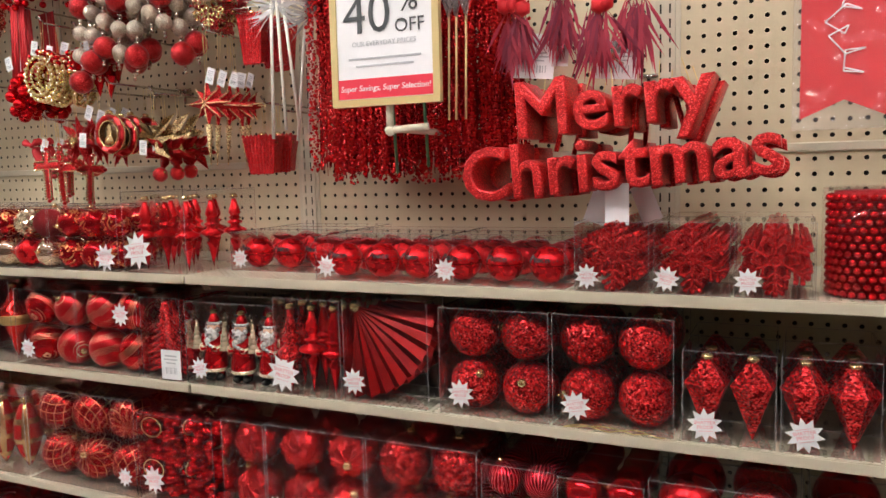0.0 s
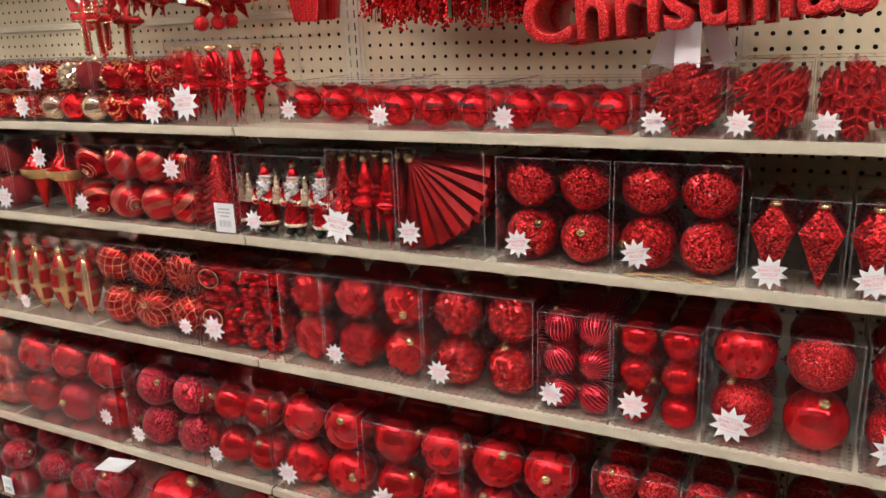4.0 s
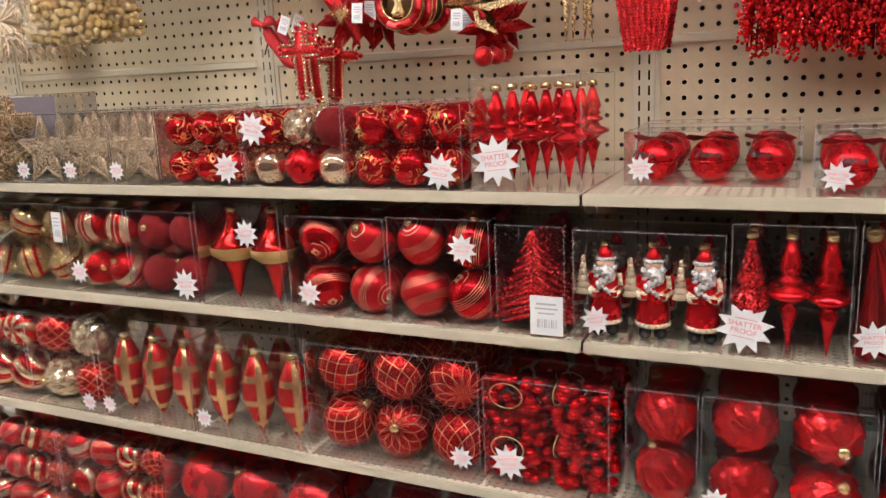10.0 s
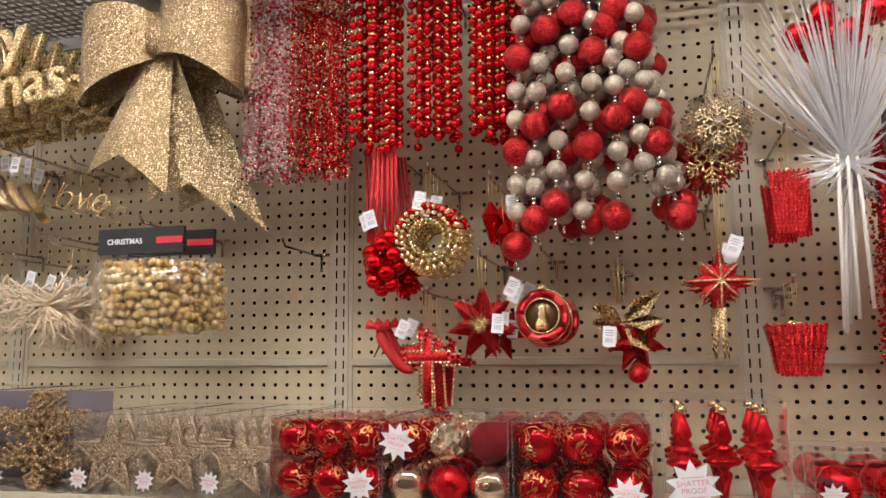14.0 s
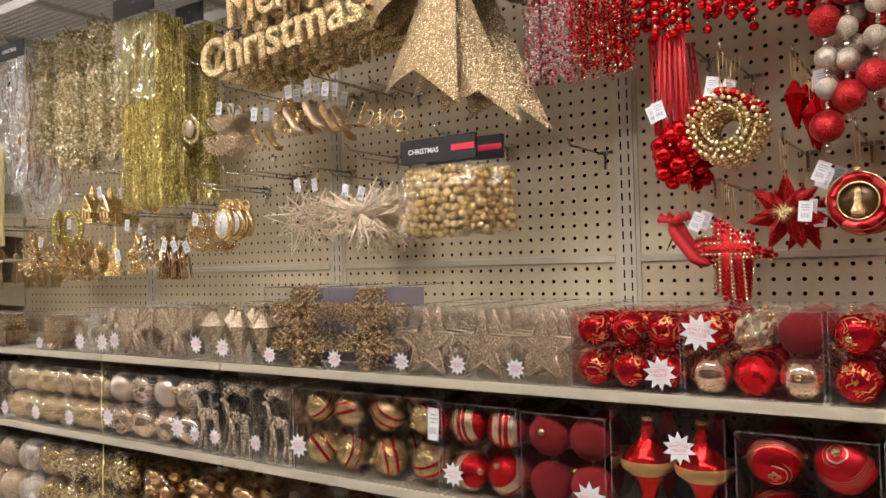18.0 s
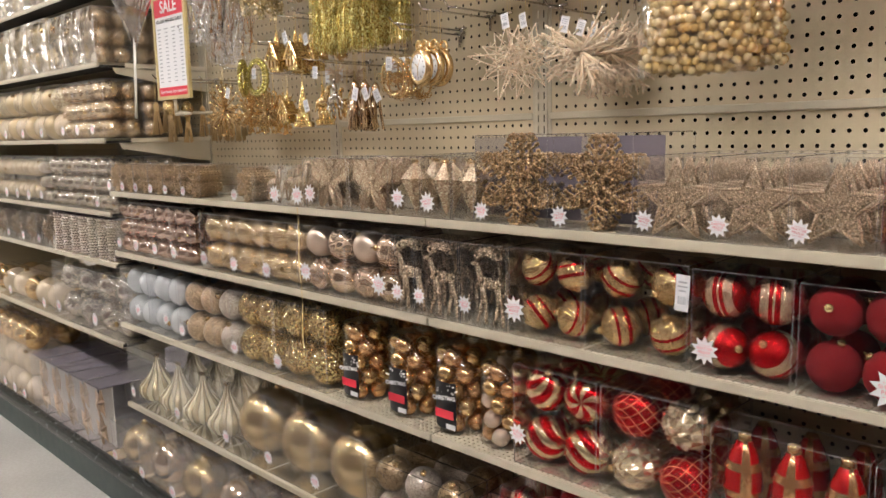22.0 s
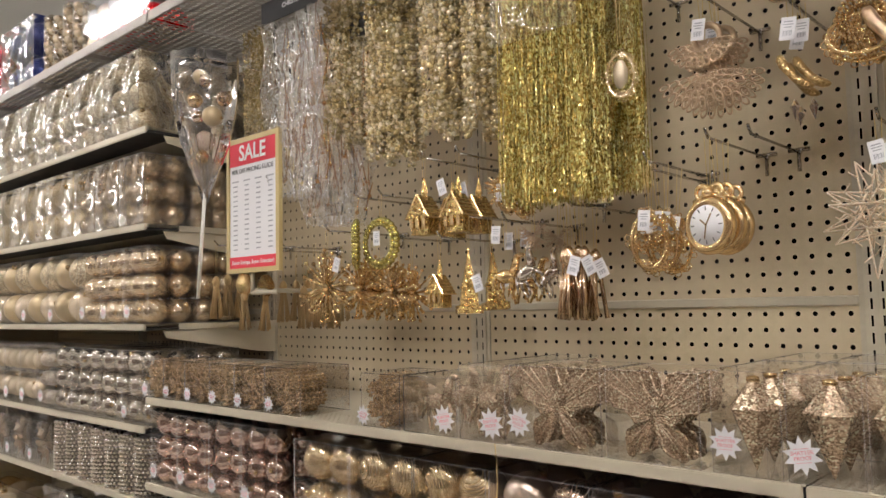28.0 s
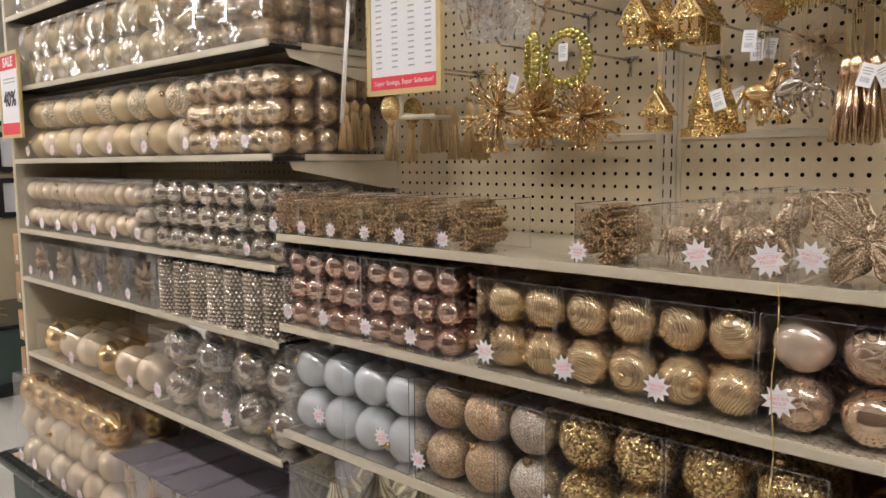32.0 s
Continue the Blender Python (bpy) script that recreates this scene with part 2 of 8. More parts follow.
def clear_film(name, wavy=0.0, haze=0.05, tint=(0.97, 0.97, 0.98), gain=1.0, crease=15.0):
    """Thin clear plastic: mostly see-through, with a sheen that grows at a slant."""
    m = bpy.data.materials.new(name)
    m.use_nodes = True
    nt = m.node_tree
    nt.nodes.clear()
    out = node(nt, "ShaderNodeOutputMaterial")
    see = node(nt, "ShaderNodeBsdfTransparent", {"Color": (*tint, 1)})
    shine = node(nt, "ShaderNodeBsdfGlossy", {"Color": (1, 1, 1, 1), "Roughness": 0.035 if wavy > 0.6 else 0.06})
    # Flat white puts the film's reflected veil into colour; on tissue, its own white.
    haze_white = node(nt, "ShaderNodeBsdfDiffuse", {"Color": (0.8, 0.8, 0.82, 1)})
    fr = node(nt, "ShaderNodeFresnel", {"IOR": 1.42})
    k = node(nt, "ShaderNodeMath", {1: gain}, operation="MULTIPLY")
    wire(nt, fr.outputs[0], k.inputs[0])
    mix = node(nt, "ShaderNodeMixShader")
    wire(nt, k.outputs[0], mix.inputs[0])
    veil = node(nt, "ShaderNodeMixShader", {0: haze})
    wire(nt, see.outputs[0], veil.inputs[1])
    wire(nt, haze_white.outputs[0], veil.inputs[2])
    wire(nt, veil.outputs[0], mix.inputs[1])
    wire(nt, shine.outputs[0], mix.inputs[2])
    wire(nt, mix.outputs[0], out.inputs[0])
    t = node(nt, "ShaderNodeTexNoise", {"Scale": crease if wavy else 5.0, "Detail": 0.0, "Distortion": 0.9 if wavy else 0.0})
    wire(nt, coords(nt), t.inputs["Vector"])
    b = node(nt, "ShaderNodeBump", {"Strength": wavy if wavy else 0.12, "Distance": 0.07 if wavy > 0.6 else 0.02})
    wire(nt, t.outputs["Fac"], b.inputs["Height"])
    wire(nt, b.outputs[0], shine.inputs["Normal"])
    return m


RED, GOLD, CHAMP, SILVER = (0.62, 0.006, 0.012), (0.72, 0.45, 0.13), (0.62, 0.44, 0.27), (0.72, 0.7, 0.68)
MAT = {
    "red_shiny": plain("red_shiny", (0.60, 0.004, 0.010), 0.78, 0.13, vary=0.08, scale=4),
    "red_satin": plain("red_satin", (0.62, 0.005, 0.012), 0.72, 0.27, vary=0.1, scale=4),
    "red_fan": plain("red_fan", (0.72, 0.012, 0.014), 0.2, 0.4, vary=0.08, scale=4),
    "red_velvet": plain("red_velvet", (0.30, 0.002, 0.007), 0.0, 0.95, 0.9, 120, 0.35),
    "red_glitter": glitter("red_glitter", (0.60, 0.008, 0.012), (0.26, 0.002, 0.004), 30, 0.9, depth=0.6),
    "red_glitter_fine": glitter("red_glitter_fine", (0.60, 0.008, 0.013), (0.26, 0.002, 0.004), 52, 0.85, depth=0.6),
    "wine_glitter": glitter("wine_glitter", (0.50, 0.008, 0.03), (0.2, 0.002, 0.014), 34, 0.85, depth=0.6),
    "red_sequin": glitter("red_sequin", (0.52, 0.007, 0.010), (0.34, 0.003, 0.006), 19, 0.6, 0.75, 0.22, depth=0.8),
    "gold_shiny": plain("gold_shiny", (0.78, 0.55, 0.27), 0.85, 0.13, vary=0.08, scale=4),
    "gold_satin": plain("gold_satin", (0.66, 0.50, 0.26), 0.88, 0.24, vary=0.1, scale=5),
    "gold_matte": plain("gold_matte", (0.60, 0.48, 0.29), 0.5, 0.3, vary=0.1, scale=5),
    "gold_glitter": glitter("gold_glitter", (0.62, 0.51, 0.34), (0.32, 0.25, 0.15), 40, 0.5, 0.6),
    "gold_sequin": glitter("gold_sequin", (0.66, 0.47, 0.22), (0.3, 0.19, 0.08), 34, 0.9, 0.8, 0.16),
    "champagne": plain("champagne", (0.74, 0.60, 0.49), 0.6, 0.2, vary=0.1, scale=4),
    "champagne_shiny": plain("champagne_shiny", (0.80, 0.63, 0.48), 0.95, 0.12, vary=0.1, scale=4),
    "copper_shiny": plain("copper_shiny", (0.80, 0.47, 0.23), 0.75, 0.1, vary=0.15, scale=4),
    "bronze_shiny": plain("bronze_shiny", (0.74, 0.54, 0.45), 0.93, 0.08, vary=0.15, scale=4),
    "bronze_glitter": glitter("bronze_glitter", (0.56, 0.40, 0.25), (0.3, 0.2, 0.11), 70, 0.8),
    "cream_pearl": plain("cream_pearl", (0.70, 0.58, 0.42), 0.4, 0.22, vary=0.08, scale=4),
    "silver_shiny": plain("silver_shiny", (0.72, 0.65, 0.57), 0.88, 0.09, vary=0.12, scale=4),
    "silver_glitter": glitter("silver_glitter", (0.58, 0.50, 0.42), (0.32, 0.26, 0.2), 70, 0.8),
    "silver_white": glitter("silver_white", (0.52, 0.45, 0.36), (0.28, 0.24, 0.19), 50, 0.8, 0.6),
    "pearl_blue": plain("pearl_blue", (0.62, 0.65, 0.66), 0.25, 0.16, vary=0.06, scale=3, coat=0.6),
    "red_scroll": two_tone("red_scroll", sprigs(3.2), (0.54, 0.004, 0.012), (0.70, 0.38, 0.14), (0.78, 0.9), (0.16, 0.4), 0.1, (0.42, 0.6)),
    "red_lines": two_tone("red_lines", banded_lines(9.0, "Z"), (0.52, 0.005, 0.014), (0.70, 0.44, 0.30), (0.65, 0.8), (0.3, 0.4), 0.0, (0.8, 0.93)),
    "red_lines_shiny": two_tone("red_lines_shiny", banded_lines(8.0, "X"), (0.54, 0.004, 0.012), (0.68, 0.40, 0.24), (0.85, 0.8), (0.16, 0.4), 0.0, (0.8, 0.93)),
    "red_gold_bands": rings("red_gold_bands", [(0.0, (0.88, 0.69, 0.38)), (0.2, (0.74, 0.55, 0.28)), (0.36, (0.55, 0.006, 0.012)), (0.46, (0.60, 0.43, 0.21)), (0.64, (0.55, 0.006, 0.012)), (0.7, (0.78, 0.58, 0.30)), (0.8, (0.60, 0.43, 0.21))], 0.55, 0.17),
    "red_gold_swirl": rings("red_gold_swirl", [(0.0, (0.42, 0.005, 0.01)), (0.2, (0.66, 0.52, 0.36)), (0.36, (0.55, 0.006, 0.012)), (0.44, (0.66, 0.52, 0.36)), (0.48, (0.55, 0.006, 0.012)), (0.58, (0.66, 0.52, 0.36)), (0.78, (0.55, 0.006, 0.012))], 0.4, 0.24),
    "red_gold_spokes": two_tone("red_gold_spokes", spokes(6, 2.0), (0.60, 0.004, 0.012), (0.80, 0.66, 0.40), (0.9, 0.9), (0.15, 0.16), 0.1, (0.5, 0.62)),
    "red_net": two_tone("red_net", petals(6, 1.9), (0.44, 0.003, 0.007), (0.72, 0.40, 0.18), (0.75, 0.85), (0.22, 0.3), 0.2, (0.66, 0.92), 0.35),
    "red_plaid": two_tone("red_plaid", plaid_fac, (0.50, 0.008, 0.010), (0.72, 0.42, 0.20), (0.55, 0.9), (0.25, 0.22), 0.0, (0.62, 0.8), 0.22),
    "red_carved": glitter("red_carved", (0.60, 0.005, 0.010), (0.42, 0.002, 0.005), 120, 0.16, 0.78, 0.2),
    "red_carved_small": two_tone("red_carved_small", spokes(26, 0.5), (0.50, 0.005, 0.022), (0.74, 0.10, 0.13), (0.8, 0.8), (0.22, 0.3), 0.3, (0.8, 0.98), 0.3),
    "red_crackle": two_tone("red_crackle", waves(2.6, 2.0, "Z"), (0.44, 0.003, 0.01), (0.5, 0.01, 0.04), (0.6, 0.8), (0.3, 0.5), 0.4, (0.7, 0.8), 0.4),
    "gold_groove": two_tone("gold_groove", waves(6.0, 0.8, "Z"), (0.78, 0.61, 0.38), (0.36, 0.24, 0.11), (0.75, 0.75), (0.2, 0.3), 0.35, (0.86, 0.98)),
    "champ_scroll": two_tone("champ_scroll", curls(2.2), (0.68, 0.52, 0.40), (0.52, 0.37, 0.26), (0.8, 0.8), (0.16, 0.4), 0.3, (0.5, 0.8)),
    "gold_facet": plain("gold_facet", (0.74, 0.62, 0.44), 0.85, 0.2, vary=0.1, scale=5),
    "gold_ribs": plain("gold_ribs", (0.74, 0.60, 0.42), 0.85, 0.2, vary=0.12, scale=5),
    "silver_ribs": plain("silver_ribs", (0.70, 0.63, 0.55), 0.95, 0.14, vary=0.12, scale=5),
    "gold_mesh_ball": two_tone("gold_mesh_ball", netting(9.0), (0.45, 0.33, 0.20), (0.75, 0.6, 0.42), (0.9, 1.0), (0.3, 0.2), 0.6, (0.5, 0.8)),
    "cream_lantern": two_tone("cream_lantern", spokes(10, 0.0), (0.90, 0.82, 0.58), (0.82, 0.68, 0.40), (0.35, 0.6), (0.28, 0.25), 0.7, (0.2, 0.8)),
    "orange_red": two_tone("orange_red", zband(0.44, 0.58), (0.62, 0.013, 0.012), (0.66, 0.44, 0.18), (0.88, 0.8), (0.14, 0.35), 0.1, (0.45, 0.55), 0.06),
    "red_glit_m": glitter("red_glit_m", (0.56, 0.008, 0.012), (0.24, 0.002, 0.004), 70, 0.7),
    "gold_glit_m": glitter("gold_glit_m", (0.56, 0.40, 0.20), (0.25, 0.16, 0.07), 70, 0.7),
    "rose_glit_m": glitter("rose_glit_m", (0.62, 0.47, 0.33), (0.34, 0.24, 0.15), 60, 0.55, 0.6, 0.25),
    "champ_glit_m": glitter("champ_glit_m", (0.46, 0.35, 0.22), (0.2, 0.14, 0.08), 60, 0.8, 0.7),
    "champ_star": glitter("champ_star", (0.50, 0.375, 0.26), (0.26, 0.19, 0.12), 60, 0.6, 0.5),
    "silver_glit_m": glitter("silver_glit_m", (0.52, 0.40, 0.28), (0.28, 0.21, 0.14), 60, 0.6, 0.45),
    "brown_glit_m": glitter("brown_glit_m", (0.48, 0.33, 0.18), (0.26, 0.165, 0.08), 46, 0.6, 0.6),
    "red_sign": glitter("red_sign", (0.56, 0.010, 0.012), (0.34, 0.004, 0.006), 700, 0.35, 0.4, 0.4),
    "gold_sign": glitter("gold_sign", (0.64, 0.47, 0.24), (0.34, 0.22, 0.1), 420, 0.7, 0.55, 0.35),
    "champ_lite": glitter("champ_lite", (0.90, 0.72, 0.50), (0.66, 0.50, 0.32), 60, 0.4, 0.3),
    "gold_m": plain("gold_m", (0.74, 0.53, 0.27), 0.85, 0.2, vary=0.2, scale=40),
    "champagne_m": plain("champagne_m", (0.62, 0.46, 0.31), 0.9, 0.3, 0.3, 90, 0.2),
    "gold_foil_m": plain("gold_foil_m", (0.68, 0.47, 0.23), 0.85, 0.2, 0.8, 90, 0.25),
    "tinsel_gold": glitter("tinsel_gold", (0.84, 0.63, 0.22), (0.5, 0.35, 0.08), 260, 1.3, 0.6, 0.22),
    "straw": plain("straw", (0.55, 0.38, 0.18), 0.0, 0.7, 0.5, 300, 0.25),
    "red_cloth_m": plain("red_cloth_m", (0.55, 0.012, 0.02), 0.0, 0.6, 0.3, 400, 0.2),
    "pegboard": plain("pegboard", (0.62, 0.525, 0.355), 0.0, 0.5, 0.15, 45, 0.05),
    "steel_cream": plain("steel_cream", (0.60, 0.545, 0.42), 0.1, 0.38, 0.1, 60, 0.05),
    "canopy_steel": plain("canopy_steel", (0.36, 0.335, 0.30), 0.2, 0.4, 0.1, 60, 0.08),
    "gold_foil_rough": glitter("gold_foil_rough", (0.68, 0.46, 0.18), (0.3, 0.18, 0.06), 30, 0.7, 0.85, 0.26, depth=0.6),
    "olive_bead": plain("olive_bead", (0.58, 0.50, 0.17), 0.85, 0.2, vary=0.15, scale=5),
    "rose_foil": plain("rose_foil", (0.76, 0.56, 0.37), 0.9, 0.17, 0.3, 12, 0.15),
    "gold_lattice": two_tone("gold_lattice", netting(7.0), (0.30, 0.19, 0.07), (0.74, 0.55, 0.27), (0.6, 0.85), (0.4, 0.25), 0.5, (0.35, 0.6)),
    "red_glit_deep": glitter("red_glit_deep", (0.42, 0.004, 0.008), (0.2, 0.0015, 0.003), 50, 0.9, 0.7),
    # Near-black that puts the shade in holes and under shelves into colour.
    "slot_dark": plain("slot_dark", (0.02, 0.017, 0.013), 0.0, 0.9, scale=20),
    "bumper": plain("bumper", (0.012, 0.018, 0.018), 0.0, 0.25, 0.2, 60, 0.4),
    "kick": plain("kick", (0.035, 0.06, 0.055), 0.0, 0.45, 0.2, 30, 0.25),
    "deck_tan": plain("deck_tan", (0.55, 0.43, 0.26), 0.0, 0.5, 0.2, 40, 0.1),
    "chrome": plain("chrome", (0.55, 0.53, 0.5), 1.0, 0.25, scale=50),
    "white_plastic": plain("white_plastic", (0.78, 0.76, 0.7), 0.0, 0.4, scale=30, vary=0.05),
    "white_paper": plain("white_paper", (0.82, 0.82, 0.84), 0.0, 0.6, scale=40, vary=0.04),
    "pink_ink": plain("pink_ink", (0.80, 0.32, 0.38), 0.0, 0.6, scale=30),
    "grey_ink": plain("grey_ink", (0.42, 0.43, 0.46), 0.0, 0.6, scale=30),
    "dark_ink": plain("dark_ink", (0.05, 0.055, 0.06), 0.0, 0.6, scale=30),
    "sale_red": plain("sale_red", (0.70, 0.03, 0.06), 0.0, 0.5, scale=30, vary=0.05),
    "frame_tan": plain("frame_tan", (0.56, 0.44, 0.20), 0.0, 0.4, 0.1, 60, 0.08),
    "black_card": plain("black_card", (0.012, 0.012, 0.014), 0.0, 0.5, scale=40, vary=0.3),
    "thread_gold": plain("thread_gold", (0.66, 0.5, 0.22), 0.6, 0.4, scale=90),
    "green_stem": plain("green_stem", (0.05, 0.16, 0.07), 0.0, 0.5, scale=60),
    "santa_white": glitter("santa_white", (0.74, 0.74, 0.76), (0.5, 0.5, 0.52), 30, 0.8, 0.35, 0.25),
    "santa_boot": plain("santa_boot", (0.02, 0.018, 0.016), 0.0, 0.25, 0.4, 40, 0.4),
    "skin_paint": plain("skin_paint", (0.62, 0.38, 0.28), 0.1, 0.4, scale=30),
    "wood_peg": plain("wood_peg", (0.42, 0.25, 0.12), 0.0, 0.55, 0.3, 60, 0.2),
    "carton": plain("carton", (0.30, 0.26, 0.25), 0.0, 0.3, 0.2, 30, 0.2),
    "fibre_white": clear_film("fibre_white", 0.5, 0.42, gain=2.0, crease=40.0),
    "white_card": plain("white_card", (0.68, 0.65, 0.60), 0.0, 0.4, 0.1, 30, 0.1),
    "lilac_card": plain("lilac_card", (0.20, 0.17, 0.20), 0.0, 0.5, 0.1, 30, 0.15),
    "navy": plain("navy", (0.02, 0.035, 0.16), 0.5, 0.3, scale=10, vary=0.3),
    "film": clear_film("film", 0.0, 0.004, (0.985, 0.985, 0.985), 0.52),
    "film_wrap": clear_film("film_wrap", 0.8, 0.03, gain=2.7, crease=7.0),
    "film_crinkle": clear_film("film_crinkle", 0.9, 0.14, gain=6.0, crease=34.0),
    "film_milky": clear_film("film_milky", 0.15, 0.02, gain=0.8, crease=8.0),
    "film_soft": clear_film("film_soft", 0.0, 0.012, gain=0.45),
    "film_bag": clear_film("film_bag", 0.5, 0.02, gain=3.0, crease=18.0),
    "film_frost": clear_film("film_frost", 0.15, 0.07, gain=0.9, crease=8.0),
    "film_sleeve": clear_film("film_sleeve", 0.5, 0.05, gain=2.2, crease=26.0),
    "film_edge": clear_film("film_edge", 0.0, 0.12, gain=1.5),
    "tissue": clear_film("tissue", 1.0, 0.22, gain=3.0, crease=40.0),
}


def floor_material():
    m, nt, p = mk("vinyl_floor", (0.56, 0.54, 0.5), 0.0, 0.18)
    v = coords(nt)
    t = node(nt, "ShaderNodeTexNoise", {"Scale": 3.0, "Detail": 6.0})
    f = node(nt, "ShaderNodeTexNoise", {"Scale": 90.0, "Detail": 3.0})
    for n in (t, f):
        wire(nt, v, n.inputs["Vector"])
    mix = node(nt, "ShaderNodeMix", data_type="RGBA", blend_type="MULTIPLY")
    mix.inputs[0].default_value = 0.5
    wire(nt, ramp(nt, t.outputs["Fac"], [(0.3, (0.58, 0.56, 0.52)), (0.7, (0.68, 0.66, 0.62))]), mix.inputs[6])
    wire(nt, ramp(nt, f.outputs["Fac"], [(0.42, (0.86, 0.85, 0.83)), (0.6, (1, 1, 1))]), mix.inputs[7])
    wire(nt, mix.outputs[2], p.inputs["Base Color"])
    r = node(nt, "ShaderNodeMapRange", {"To Min": 0.1, "To Max": 0.3})
    wire(nt, t.outputs["Fac"], r.inputs[0])
    wire(nt, r.outputs[0], p.inputs["Roughness"])
    return m


def lamp_material():
    m = bpy.data.materials.new("lamp_glow")
    m.use_nodes = True
    nt = m.node_tree
    nt.nodes.clear()
    out = node(nt, "ShaderNodeOutputMaterial")
    e = node(nt, "ShaderNodeEmission", {"Color": LAMP_COLOUR, "Strength": LAMP})
    wire(nt, e.outputs[0], out.inputs[0])
    return m


MAT["floor"] = floor_material()
MAT["lamp"] = lamp_material()
MAT["paint_wall"] = plain("paint_wall", (0.56, 0.53, 0.48), 0.0, 0.7, 0.1, 8, 0.1)
MAT["partition"] = plain("partition", (0.14, 0.10, 0.08), 0.0, 0.6, 0.2, 12, 0.4)
MAT["ceiling_tile"] = plain("ceiling_tile", (0.55, 0.55, 0.53), 0.0, 0.8, 0.3, 60, 0.06)


# ---- mesh building ----
def mesh_of(name, bm, smooth=True):
    me = bpy.data.meshes.new(name)
    bm.normal_update()
    bm.to_mesh(me)
    bm.free()
    if smooth:
        me.shade_smooth()
    return me


def quads(name, verts, faces):
    me = bpy.data.meshes.new(name)
    me.from_pydata([tuple(map(float, v)) for v in verts], [], faces)
    me.update()
    return me


def place(name, me, material, parent=None, m=None, label="", shadow=True):
    ob = new(name, me)
    mats = material if isinstance(material, (list, tuple)) else [material]
    if not me.materials:
        for k in mats:
            me.materials.append(MAT[k] if isinstance(k, str) else k)
    else:
        for k, q in enumerate(mats):
            ob.material_slots[k].link = "OBJECT"
            ob.material_slots[k].material = MAT[q] if isinstance(q, str) else q
    ob.parent = parent
    if m is not None:
        ob.matrix_local = m
    if label:
        ob["label"] = label
    ob.visible_shadow = shadow
    return ob


def part(name, bm, material, parent, label="", m=None, smooth=True, shadow=True):
    return place(name, mesh_of(name, bm, smooth), material, parent, m, label, shadow)


def thing(name, m, label, category, group="", kind=""):
    ob = new(name)
    ob.empty_display_size = 0.02
    ob.matrix_local = m
    return tagged(ob, label, category, group, kind)


def box_bm(x0, x1, y0, y1, z0, z1, bevel=0.0, seg=1, bm=None):
    own = bm is None
    b = bmesh.new() if (own or bevel) else bm
    r = bmesh.ops.create_cube(b, size=1, matrix=Matrix.LocRotScale(((x0 + x1) / 2, (y0 + y1) / 2, (z0 + z1) / 2), None, (x1 - x0, y1 - y0, z1 - z0)))
    if bevel:
        bmesh.ops.bevel(b, geom=b.edges[:], offset=bevel, segments=seg, affect="EDGES")
        if not own:
            me = bpy.data.meshes.new("tmp")
            b.to_mesh(me)
            b.free()
            bm.from_mesh(me)
            bpy.data.meshes.remove(me)
            return bm
    return b


def rod(bm, p, q, r, seg=6, r2=None):
    p, q = Vector(p), Vector(q)
    d = q - p
    if d.length < 1e-6:
        return
    m = Matrix.Translation((p + q) / 2) @ d.to_track_quat("Z", "Y").to_matrix().to_4x4()
    bmesh.ops.create_cone(bm, cap_ends=True, segments=seg, radius1=r, radius2=r if r2 is None else r2, depth=d.length, matrix=m)


def blob(bm, c, r, sub=1, squash=(1, 1, 1)):
    bmesh.ops.create_icosphere(bm, subdivisions=sub, radius=1, matrix=Matrix.LocRotScale(c, None, (r * squash[0], r * squash[1], r * squash[2])))


def lathe(bm, profile, seg=20, m=Matrix.Identity(4), ridge=0.0, ribs=0):
    """Turn a profile of (radius, height) round z."""
    rings = []
    for r, z in profile:
        ring = []
        for k in range(seg):
            a = 2 * math.pi * k / seg
            rr = r * (1 + ridge * math.cos(ribs * a)) if ribs else r
            ring.append(bm.verts.new(m @ Vector((rr * math.cos(a), rr * math.sin(a), z))))
        rings.append(ring)
    for u, v in zip(rings, rings[1:]):
        for k in range(seg):
            bm.faces.new((u[k], u[(k + 1) % seg], v[(k + 1) % seg], v[k]))
    bm.faces.new(rings[0][::-1])
    bm.faces.new(rings[-1])
    return bm


def torus(bm, c, big, small, seg=18, ring=6, m=Matrix.Identity(4)):
    vs = [[bm.verts.new(m @ (Vector(c) + Vector(((big + small * math.cos(b)) * math.cos(a), small * math.sin(b), (big + small * math.cos(b)) * math.sin(a)))))
           for b in [2 * math.pi * j / ring for j in range(ring)]] for a in [2 * math.pi * i / seg for i in range(seg)]]
    for i in range(seg):
        for j in range(ring):
            bm.faces.new((vs[i][j], vs[(i + 1) % seg][j], vs[(i + 1) % seg][(j + 1) % ring], vs[i][(j + 1) % ring]))


def letters(text, size, depth=0.0, bevel=0.0, thick=0.0, align="CENTER", line=1.0, shear=0.0):
    """Lettering in the built-in font as a mesh that faces -y, lying about its origin."""
    cu = bpy.data.curves.new("lettering", "FONT")
    cu.body, cu.size, cu.extrude, cu.bevel_depth, cu.offset = text, size, depth, bevel, thick
    cu.align_x, cu.align_y, cu.space_line, cu.shear = align, "CENTER", line, shear
    cu.resolution_u, cu.bevel_resolution = 3, 1
    ob = bpy.data.objects.new("lettering", cu)
    scene.collection.objects.link(ob)
    bpy.context.view_layer.update()
    me = bpy.data.meshes.new_from_object(ob.evaluated_get(bpy.context.evaluated_depsgraph_get()))
    bpy.data.objects.remove(ob)
    bpy.data.curves.remove(cu)
    me.transform(Matrix.Rotation(math.pi / 2, 4, "X"))
    me.materials.clear()
    return me


CACHE = {}


def cached(key, make):
    if key not in CACHE:
        CACHE[key] = make()
    return CACHE[key]


